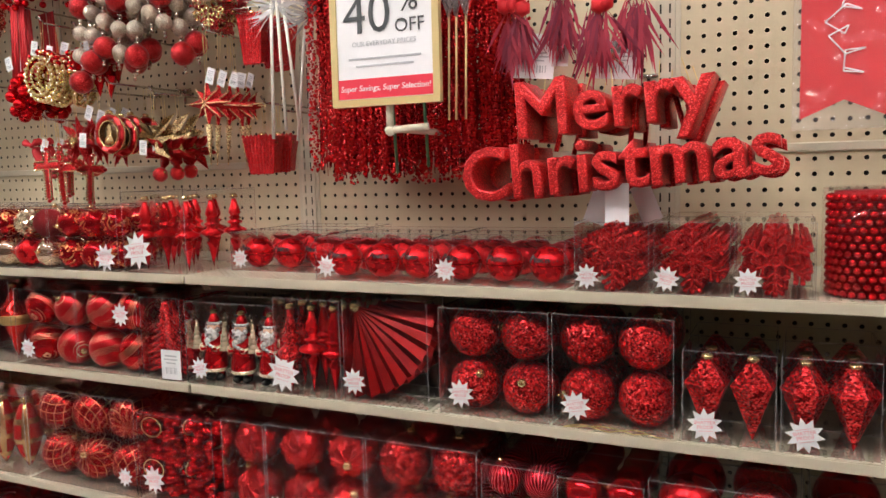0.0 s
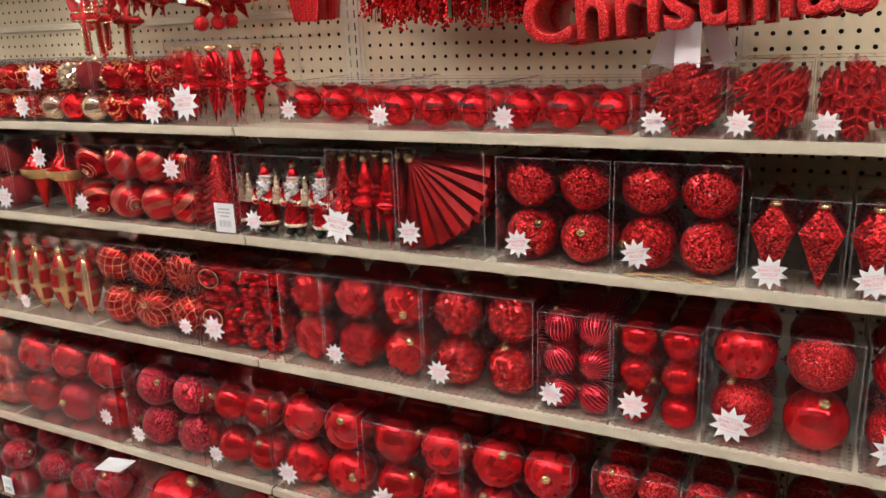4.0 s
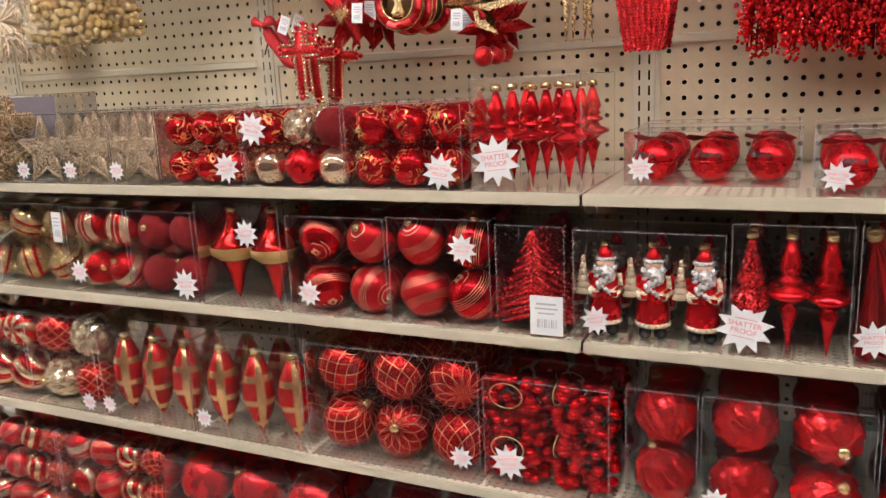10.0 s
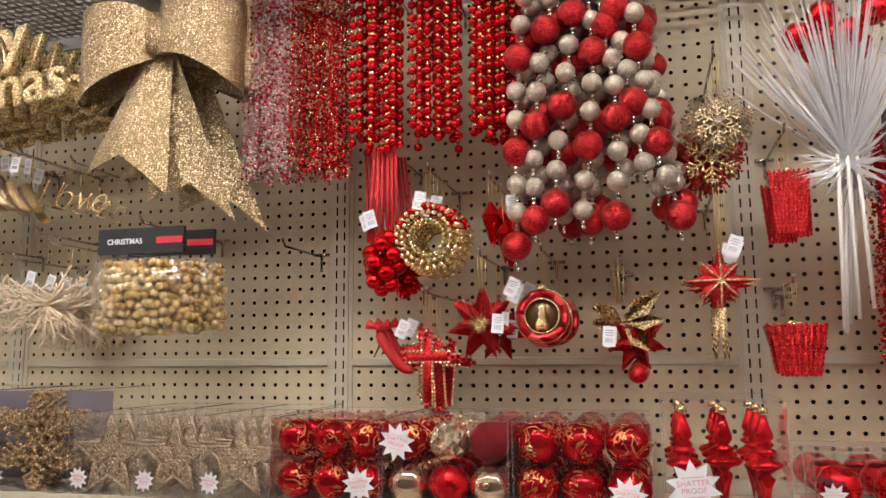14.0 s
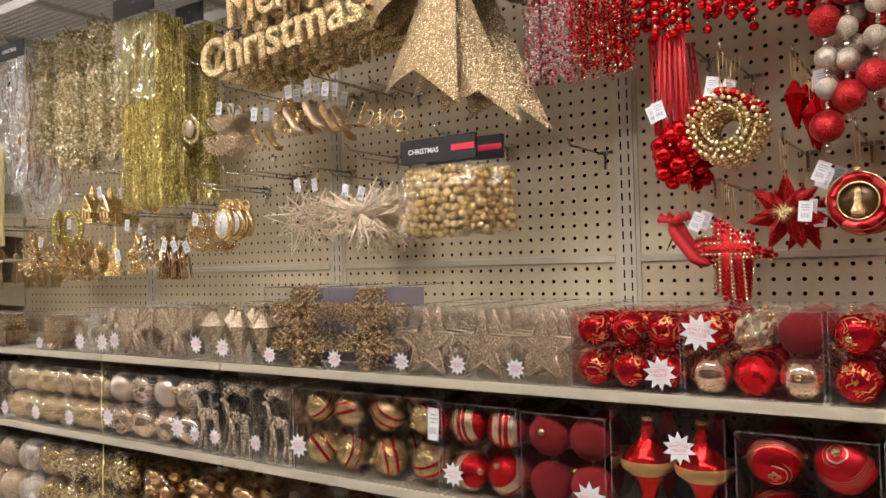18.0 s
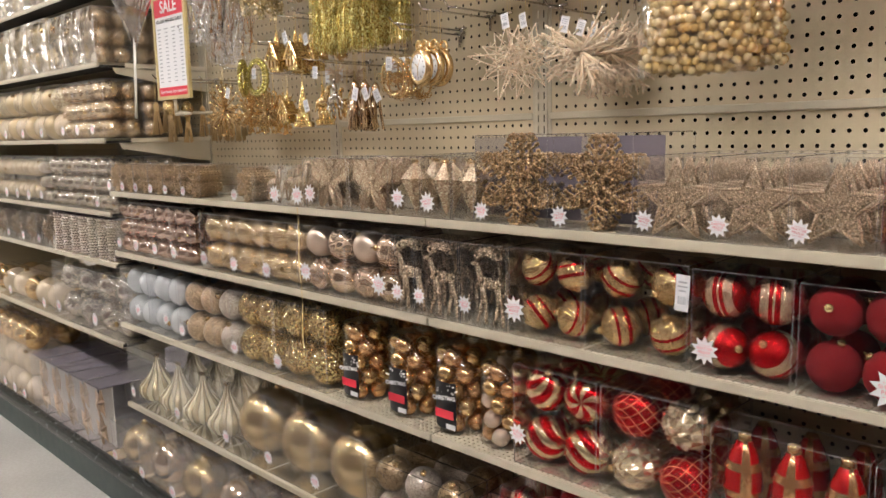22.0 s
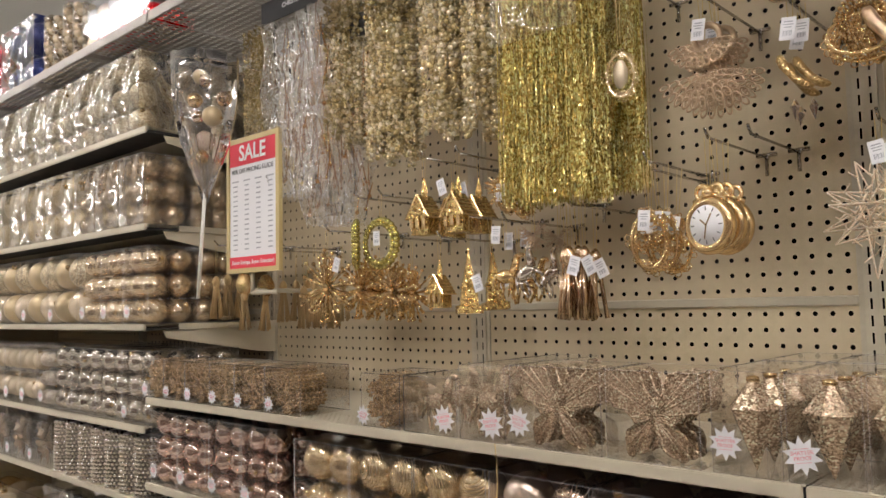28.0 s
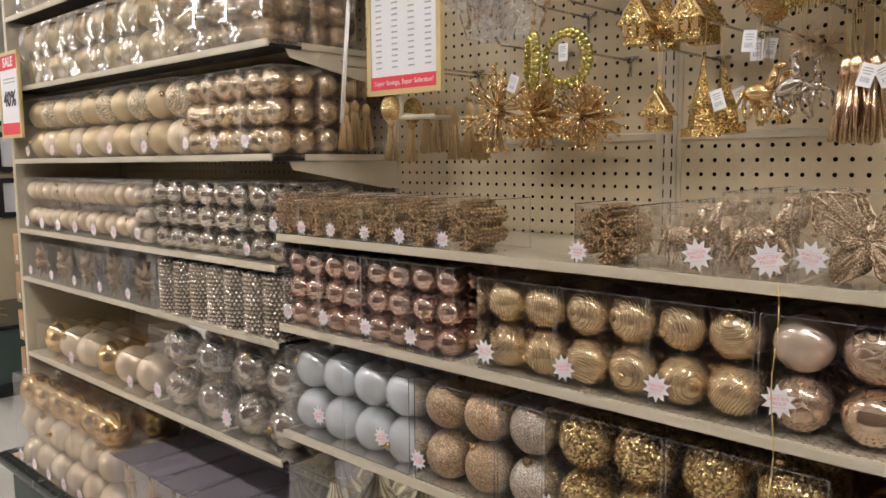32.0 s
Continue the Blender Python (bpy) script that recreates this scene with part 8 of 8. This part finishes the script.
hung("wire_word_ornament", "thin gold wire word ornament", "ornament", lambda t: place("lettering", LOVE, "gold_m", t, pose(0, 0, 0, 0, 8, 0)), -2.235, 1.25, 1.59, 0.05, 0.02, 3, 0.03)
hung("wire_star_ornament", "champagne glitter wire star ornament with open spikes", "ornament", sub(wire_star_mesh(), "rose_champ", 0.086), -2.447, 1.25, 1.378, 0.06, 0.06, 2, 0.05, (0.0, 0.075))
hung("spray_ornament", "gold glitter branching snow spray ornament", "ornament", sub(CORAL, "rose_champ", 0.082), -2.265, 1.24, 1.379, 0.06, 0.06, 4, 0.05, (-0.03, 0.05))
hung("house_ornament", "gold filigree church ornament", "ornament", many(sub(HOUSE, "gold_foil_rough", 0.052), sub(HOUSETRIM, "gold_m", 0.052)), -3.2, 1.2, 1.44, 0.06, 0.05, 2, 0.07)
hung("house_ornament", "gold filigree house ornament", "ornament", many(sub(HOUSE, "gold_foil_rough", 0.05), sub(HOUSETRIM, "gold_m", 0.05)), -3.115, 1.2, 1.437, 0.06, 0.05, 2, 0.07, (-0.03, 0.05))
hung("house_ornament", "gold filigree chapel ornament", "ornament", many(sub(HOUSE, "gold_foil_rough", 0.042), sub(HOUSETRIM, "gold_m", 0.042)), -3.165, 1.2, 1.297, 0.06, 0.04, 1, 0.05)
hung("tower_ornament", "gold lattice tower ornament", "ornament", sub(TOWER, "gold_foil_rough", 0.053), -3.095, 1.2, 1.31, 0.06, 0.06, 2, 0.06, (0.03, 0.0))
hung("scroll_ornament", "gold wire scroll ornament with curling tendrils", "ornament", many(sub(FILI, "gold_m", 0.045), sub(CORAL, "gold_m", 0.04)), -3.02, 1.22, 1.47, 0.05, 0.04, 2, 0.05, (-0.005, -0.005))
hung("pony_ornament", "shiny gold pony ornament", "ornament", sub(PONY, "gold_shiny", 0.092, (0, 0, -0.045)), -3.012, 1.2, 1.325, 0.05, 0.04, 3, 0.04, (-0.01, 0.065), sway=0.02)
hung("stag_ornament", "shiny silver rearing stag ornament with branching antlers", "ornament", many(sub(PONY, "silver_shiny", 0.09, (0, 0, -0.04), "stag", Euler((0, -0.5, 0))), sub(CORAL, "champagne_m", 0.026, (0.0, 0, 0.055), "antler")), -2.952, 1.2, 1.33, 0.06, 0.06, 2, 0.05)
for dx in (-0.017, 0.0, 0.017):
    hung("tassel_ornament", "metallic rose-gold foil tassel ornament", "ornament", sub(FOIL_TASSEL, "rose_foil", 0.072, (0, 0, 0.0), "tassel"), -2.883 + dx, 1.2 + abs(dx), 1.315, 0.07, 0.045, 2, 0.035, (0.015, 0.015) if dx > -0.01 else None, want_hook=dx == 0)
hung("sunburst_ornament", "gold wire sunburst ornament", "ornament", sub(SUN_BOLD, "gold_m", 0.08), -3.49, 1.2, 1.316, 0.06, 0.06, 1, 0.04, (0.045, 0.045))
hung("sunburst_ornament", "gold wire sunburst ornament", "ornament", sub(SUN_BOLD, "gold_m", 0.07), -3.475, 1.28, 1.313, 0.06, 0.05, 3, 0.03, want_hook=False)
hung("sunburst_ornament", "gold wire sunburst ornament", "ornament", sub(SUN_BOLD, "gold_m", 0.062), -3.345, 1.25, 1.303, 0.06, 0.05, 3, 0.035)


def bead_ring(t):
    for k in range(26):
        a = 2 * math.pi * k / 26
        for rad, y, d in ((0.048, 0.0, 0.0136), (0.04, -0.006, 0.01)):
            place("bead", BALL, "olive_bead", t, Matrix.LocRotScale((rad * math.sin(a), y, rad * math.cos(a)), None, (d,) * 3))


def edge_ring(t):
    bead_ring(t)
    for o in t.children:
        o.matrix_basis = Matrix.Rotation(-0.75, 4, "Z") @ o.matrix_basis


hung("bead_ring_ornament", "green-gold bead ring ornament", "ornament", bead_ring, -3.365, 1.24, 1.402, 0.05, 0.05, 1, 0.03, (0.0, 0.01))
hung("bead_ring_ornament", "green-gold bead ring ornament", "ornament", edge_ring, -3.44, 1.24, 1.405, 0.05, 0.05, 1, 0.03)
hung("tassel_ornament", "brown and gold tassel ornament", "ornament", sub(TASSEL, "straw", 0.065), -3.927, 1.2, 1.315, 0.08, 0.04, 3, 0.04, sway=0.03)
hung("tassel_ornament", "gold bead ball with straw tassel ornament", "ornament", many(sub(TASSEL, "straw", 0.055, (0, 0, -0.02)), sub(WREATH, "gold_m", 0.026, (0, 0, 0.03)), sub(BALL, "gold_sequin", 0.04, (0, 0, 0.03), "ball")), -3.724, 1.15, 1.3, 0.06, 0.05, 2, 0.05)
for dx, z in ((-0.04, 1.3), (0.04, 1.285), (0.08, 1.3)):
    hung("tassel_ornament", "straw tassel ornament with gold band", "ornament", sub(TASSEL, "straw", 0.06), -3.69 + dx, 1.26, z, 0.08, 0.04, 3, 0.04, want_hook=dx < 0)

MATS_CH = "mix_champ"
fringe("champagne bottle-brush bead garland", -3.485, -3.405, 1.6, 1.95, 1.2, MATS_CH, 4, 4, "bead_garland", False, (0.011, 0.006, 0.009, 0.005))
fringe("champagne and gold bead garland strings", -3.35, -3.25, 1.54, 1.95, 1.2, MATS_CH, 5, 4, "bead_garland", False, (0.0115, 0.006, 0.006, 0.009))
fringe("champagne and gold bead garland strings", -3.195, -3.13, 1.57, 1.95, 1.2, MATS_CH, 3, 4, "bead_garland", False, (0.0115, 0.006, 0.006, 0.009))
fringe("champagne and gold bead garland strings", -3.095, -3.025, 1.56, 1.95, 1.2, MATS_CH, 3, 4, "bead_garland", False, (0.0115, 0.006, 0.006, 0.009))
fringe("silver-gold bead garland strings", -3.855, -3.765, 1.68, 1.95, 1.24, MATS_CH, 6, 3, "bead_garland", False)
for x in (-3.43, -3.29, -3.11):
    hook(x, 1.96, 1.18)


def tinsel(x0, x1, z0, z1, y):
    t = thing("tinsel_curtain", pose((x0 + x1) / 2, y, z1), "shiny yellow-gold tinsel curtain hanging in thin strips", "tinsel", "garlands hanging on the pegboard")
    w = x1 - x0
    bm = strips_bm(w, z1 - z0, int(5000 * w), 0.09 if y < 1.2 else 0.04, 17, 0.0009)
    tagged(part("tinsel_strip", bm, "tinsel_gold", t, smooth=False), kind="stuff")
    bm = bmesh.new()
    surface(bm, lambda u, v: Vector(((u - 0.5) * w * 0.98, -0.006, -0.1 + v * 0.12)), 12, 8)
    part("sleeve", bm, "film_wrap", t, "clear plastic sleeve", shadow=False)
    part("header_card", box_bm(-w / 2, w / 2, -0.01, -0.008, 0, 0.05), "black_card", t, smooth=False)
    hook((x0 + x1) / 2, z1 + 0.02, y - 0.01)


tinsel(-2.98, -2.812, 1.425, 1.91, 1.14)
tinsel(-2.9, -2.79, 1.445, 1.91, 1.27)


def packet(x, y, z):
    t = thing("twig_packet", pose(x, y, z), "crinkled clear packet of copper and silver twigs", "packet")
    bm = bmesh.new()
    r = random.Random(23)
    for k in range(60):
        p = Vector((r.uniform(-0.09, 0.09), r.uniform(0, 0.03), r.uniform(-0.24, 0.1)))
        rod(bm, p, p + Vector((r.uniform(-0.03, 0.03), 0, r.uniform(0.04, 0.1))), 0.0015, 4)
        blob(bm, p, r.uniform(0.003, 0.006), 1)
    tagged(part("twig", bm, "copper_shiny", t), kind="stuff")
    for s, yy in ((1, -0.008), (-1, 0.036)):
        bm = bmesh.new()
        surface(bm, lambda u, v: Vector(((u - 0.5) * 0.21 * (1 - 0.35 * max(0, -v) ** 2), yy - s * 0.006 * math.sin(9 * u + 7 * v) - s * 0.004 * math.sin(23 * u), -0.06 + v * 0.2)), 26, 30)
        part("film", bm, "film_crinkle", t, "crinkled clear film", shadow=False)
    part("header_card", box_bm(-0.1, 0.1, -0.012, -0.01, 0.14, 0.19), "black_card", t, smooth=False)
    place("lettering", CHRISTMAS, "white_paper", t, Matrix.LocRotScale((0.02, -0.0135, 0.165), None, (0.017,) * 3))
    copy_thing(t, pose(x + 0.05, y + 0.07, z - 0.06, 0, 3, 5))
    hook(x, z + 0.2, y - 0.02)


packet(-3.55, 1.16, 1.77)


def ball_cone(x, y, z):
    t = thing("ball_spray", pose(x, y, z), "cone of clear film holding gold balls on a white stick", "spray")
    for k, (a, b, c, d, m) in enumerate(((-0.03, 0, 0.17, 0.03, "champagne_shiny"), (0.03, 0, 0.16, 0.045, "gold_matte"), (-0.01, -0.02, 0.2, 0.035, "gold_shiny"), (0.0, 0, 0.11, 0.045, "champagne"), (0.045, 0.02, 0.2, 0.035, "champagne_shiny"), (-0.03, 0.01, 0.08, 0.03, "gold_shiny"), (0.02, -0.01, 0.24, 0.03, "champagne_shiny"), (-0.02, 0, 0.26, 0.035, "gold_matte"))):
        ball(t, (a, b, c), d, m)
    bm = bmesh.new()
    lathe(bm, [(0.006, -0.03), (0.014, 0.0), (0.05, 0.1), (0.068, 0.2), (0.07, 0.3)], 18, ridge=0.12, ribs=7)
    part("film", bm, "film_wrap", t, "crinkled clear film cone", shadow=False)
    bm = bmesh.new()
    for k in range(8):
        rod(bm, (0, 0, -0.02), (0.04 * math.cos(k), 0.03 * math.sin(k), 0.12), 0.0015, 4)
    part("stems", bm, "silver_shiny", t)
    bm = bmesh.new()
    rod(bm, (0, 0, 0.0), (-0.03, 0, -0.24), 0.004, 8)
    part("stick", bm, "white_plastic", t)
    hook(x, z + 0.3, y - 0.01)


ball_cone(-3.74, 1.06, 1.54)


# ---- printed signs ----
def framed_card(name, x, y, z, w, h, label, roll=0.0):
    t = thing(name, pose(x, y, z, 0, roll, 0), label, "sign", "printed sale signs")
    bm = bmesh.new()
    e = 0.011
    for a in (box_bm(-w / 2, w / 2, -0.005, 0.005, h / 2 - e, h / 2, bm=bm), box_bm(-w / 2, w / 2, -0.005, 0.005, -h / 2, -h / 2 + e, bm=bm), box_bm(-w / 2, -w / 2 + e, -0.005, 0.005, -h / 2 + e, h / 2 - e, bm=bm), box_bm(w / 2 - e, w / 2, -0.005, 0.005, -h / 2 + e, h / 2 - e, bm=bm)):
        pass
    part("frame", bm, "frame_tan", t, "tan plastic frame", smooth=False)
    part("card", box_bm(-w / 2 + e, w / 2 - e, -0.002, 0.002, -h / 2 + e, h / 2 - e), "white_paper", t, smooth=False)
    return t, w - 2 * e, h - 2 * e


def stripe(t, x, z, w, h, mat, name="printed_band", y=-0.0026):
    return place(name, BAR, mat, t, Matrix.LocRotScale((x, y, z), None, (w, 0.0008, h)))


def words(t, text, x, z, size, mat, shear=0.0, thick=0.0, align="CENTER"):
    return place("lettering", letters(text, size, 0.0002, 0, thick, align, shear=shear), mat, t, pose(x, -0.0036, z))


t, w, h = framed_card("sale_sign", -3.68, 1.145, 1.51, 0.205, 0.31, "framed white sale price guide with red bands")
stripe(t, 0, h / 2 - 0.026, w, 0.052, "sale_red")
words(t, "SALE", 0, h / 2 - 0.026, 0.05, "white_paper", 0, 0.001)
words(t, "40% OFF PRICING GUIDE", 0, h / 2 - 0.066, 0.0148, "dark_ink")
for c in range(4):
    for k in range(15):
        stripe(t, -w / 2 + w * (c + 0.5) / 4, h / 2 - 0.088 - 0.0112 * k, 0.016 if k else 0.026, 0.003, "grey_ink", "printed_line")
stripe(t, 0, -h / 2 + 0.013, w, 0.026, "sale_red")
words(t, "Super Savings, Super Selection!", 0, -h / 2 + 0.013, 0.0132, "white_paper", 0.15)
bm = bmesh.new()
rod(bm, (-0.02, 0.01, -0.15), (-0.02, 0.01, -0.2), 0.005, 8)
rod(bm, (-0.02, 0.01, -0.2), (0.07, 0.01, -0.2), 0.005, 8)
rod(bm, (-0.02, 0.01, -0.195), (-0.02, WALL_Y - 1.145, -0.195), 0.005, 8)
part("bracket", bm, "steel_cream", t, "cream plastic bracket")

t, w, h = framed_card("sale_sign", -0.577, 1.06, 1.495, 0.187, 0.3, "framed white percent-off sale sign with a red band")
words(t, "40", -0.028, -0.014, 0.086, "dark_ink", 0, -0.0004)
words(t, "%", 0.044, 0.002, 0.048, "dark_ink")
words(t, "OFF", 0.045, -0.034, 0.029, "dark_ink", 0, 0.0)
words(t, "OUR EVERYDAY PRICES", 0, -0.056, 0.0105, "grey_ink")
for k, ww in enumerate((0.125, 0.1)):
    stripe(t, 0, -0.078 - 0.011 * k, ww, 0.003, "grey_ink", "printed_line")
stripe(t, 0, -h / 2 + 0.016, w, 0.03, "sale_red")
words(t, "Super Savings, Super Selection!", 0, -h / 2 + 0.016, 0.0125, "white_paper", 0.15)
stripe(t, 0, h / 2 - 0.02, w, 0.04, "sale_red")
bm = bmesh.new()
rod(bm, (0.0, 0.01, -0.145), (0.0, 0.01, -0.185), 0.006, 8)
blob(bm, (0.0, 0.01, -0.188), 0.009, 2)
rod(bm, (0.0, 0.01, -0.188), (0.065, 0.01, -0.185), 0.0055, 8)
rod(bm, (0.0, 0.01, -0.185), (0.0, WALL_Y - 1.06, -0.185), 0.0055, 8)
part("bracket", bm, "steel_cream", t, "cream plastic bracket")

# bare hooks left on the board
for x, z, y in ((-1.78, 1.475, 1.25), (-2.12, 1.45, 1.26), (-2.35, 1.47, 1.24), (-1.2, 1.42, 1.28), (-0.93, 1.37, 1.28), (-2.6, 1.5, 1.22), (-2.75, 1.47, 1.22), (-1.33, 1.55, 1.25), (-3.05, 1.53, 1.25), (-2.3, 1.52, 1.24)):
    hook(x, z, y)



# ---- top of the gondola, its end, and the shop beyond ----
TOP = CANOPY + 0.026
t, w, h = framed_card("sale_sign", -5.5, 1.03, 1.46, 0.19, 0.29, "framed white percent-off sale sign at the shelf end")
stripe(t, 0, h / 2 - 0.024, w, 0.048, "sale_red")
words(t, "SALE", 0, h / 2 - 0.024, 0.045, "white_paper", 0, 0.001)
words(t, "40%", 0, -0.015, 0.07, "dark_ink", 0, 0.002)
for k in range(2):
    stripe(t, 0, 0.055 - 0.012 * k, 0.11, 0.004, "grey_ink", "printed_line")
stripe(t, 0, -h / 2 + 0.02, w, 0.04, "sale_red")
bm = bmesh.new()
rod(bm, (-0.05, 0.006, -0.1), (-0.05, WALL_Y - 1.03, -0.1), 0.005, 8)
part("bracket", bm, "steel_cream", t, "cream plastic bracket")

t, w, h = framed_card("sale_sign", -5.4, 1.07, TOP + 0.151, 0.22, 0.3, "framed red and white sale sign standing on the top shelf")
stripe(t, 0, 0.05, w, h * 0.6, "sale_red")
words(t, "SALE", 0, 0.07, 0.05, "white_paper", 0, 0.001)

carton(-5.28, -5.14, TOP, 0.22, 0.14, "clear box of red balls on the top shelf", balls(2, 3, ["red_satin"], 2), 1.08, rows=1, star=None)
carton(-5.13, -4.83, TOP, 0.24, 0.15, "clear box of navy blue balls on the top shelf", balls(2, 2, ["navy"], 1), 1.08, rows=1, star=None, film="film_wrap")
for k in range(4):
    tube(-4.76 + 0.075 * k, 1.12, TOP, 0.034, 0.21 - 0.02 * (k % 2), "tall clear tube of pale ornaments on the top shelf", loose_balls(["cream_pearl", "silver_shiny"], 0.024))
for k in range(3):
    carton(-4.45 + 0.135 * k, -4.32 + 0.135 * k, TOP, 0.15, 0.13, "clear box of mixed pastel balls on the top shelf", balls(2, 2, ["pearl_blue", "champagne", "cream_pearl", "red_satin"], 2), 1.08, rows=1, star=None)


def hanging_pack(z):
    t = thing("hanging_pack", pose(X_END - 0.03, 1.075, z), "brown card pack with a white label on the shelf end", "pack", "packs on the gondola end")
    part("card", box_bm(-0.045, 0.0, -0.03, 0.03, -0.055, 0.055, 0.002), "wood_peg", t, smooth=False)
    place("label", BAR, "white_paper", t, Matrix.LocRotScale((-0.012, -0.0308, -0.03), None, (0.016, 0.001, 0.02)), "small white label")
    bm = bmesh.new()
    rod(bm, (0.006, 0, 0.06), (-0.05, 0, 0.06), 0.002, 6)
    part("peg", bm, "chrome", t)
    return t


for z in (0.36, 0.5, 0.64, 0.78, 0.92):
    hanging_pack(z)

# a low display across the cross-aisle
base2 = thing("display_plinth", pose(-7.0, 1.0, 0), "dark green display plinth with a black bumper across the aisle", "plinth")
part("plinth", box_bm(-0.9, 0, -0.2, 3.2, 0, 0.36, 0.006), "kick", base2, smooth=False)
part("top", box_bm(-0.92, 0.02, -0.22, 3.22, 0.36, 0.38, 0.004), "bumper", base2, smooth=False)
part("foot", box_bm(-0.88, 0.015, -0.18, 3.18, 0.0, 0.07), "bumper", base2, smooth=False)
part("back_board", box_bm(-0.9, -0.86, -0.2, 3.2, 0.38, 1.9), "pegboard", base2, smooth=False)


def cone_tree(y, h, mat):
    t = thing("table_tree", pose(-7.2, y, 0.3805), "small gold tinsel table tree on a plinth", "tree ornament", "table trees")
    bm = bmesh.new()
    r = random.Random(int(y * 100))
    for k in range(110):
        z = 0.05 + (h - 0.05) * (k / 110)
        a = k * 2.4
        l = 0.16 * (1 - z / h) + 0.01
        rod(bm, (0, 0, z), (l * math.cos(a), l * math.sin(a), z - 0.03), 0.006, 4, 0.003)
    tagged(part("foliage", bm, mat, t), kind="stuff")
    bm = bmesh.new()
    lathe(bm, [(0.06, 0), (0.06, 0.02), (0.012, 0.03), (0.01, h)], 12)
    part("trunk", bm, "gold_m", t)


for y, h, m in ((1.05, 0.5, "gold_glit_m"), (1.35, 0.42, "gold_m"), (1.7, 0.55, "green_stem"), (2.1, 0.45, "gold_glit_m")):
    cone_tree(y, h, m)
for k, z in enumerate((1.02, 1.3, 1.58)):
    for y in (1.0, 1.4, 1.8):
        t = thing("picture_frame", pose(-7.84, y, z), "small black picture frame on a display board", "picture frame", "frames on a board")
        bm = bmesh.new()
        for q in (box_bm(0, 0.025, -0.12, 0.12, 0.09, 0.12, bm=bm), box_bm(0, 0.025, -0.12, 0.12, -0.12, -0.09, bm=bm), box_bm(0, 0.025, -0.12, -0.09, -0.09, 0.09, bm=bm), box_bm(0, 0.025, 0.09, 0.12, -0.09, 0.09, bm=bm)):
            pass
        part("frame", bm, "black_card", t, smooth=False)
        part("mount", box_bm(0.0, 0.01, -0.09, 0.09, -0.09, 0.09), "white_paper", t, smooth=False)
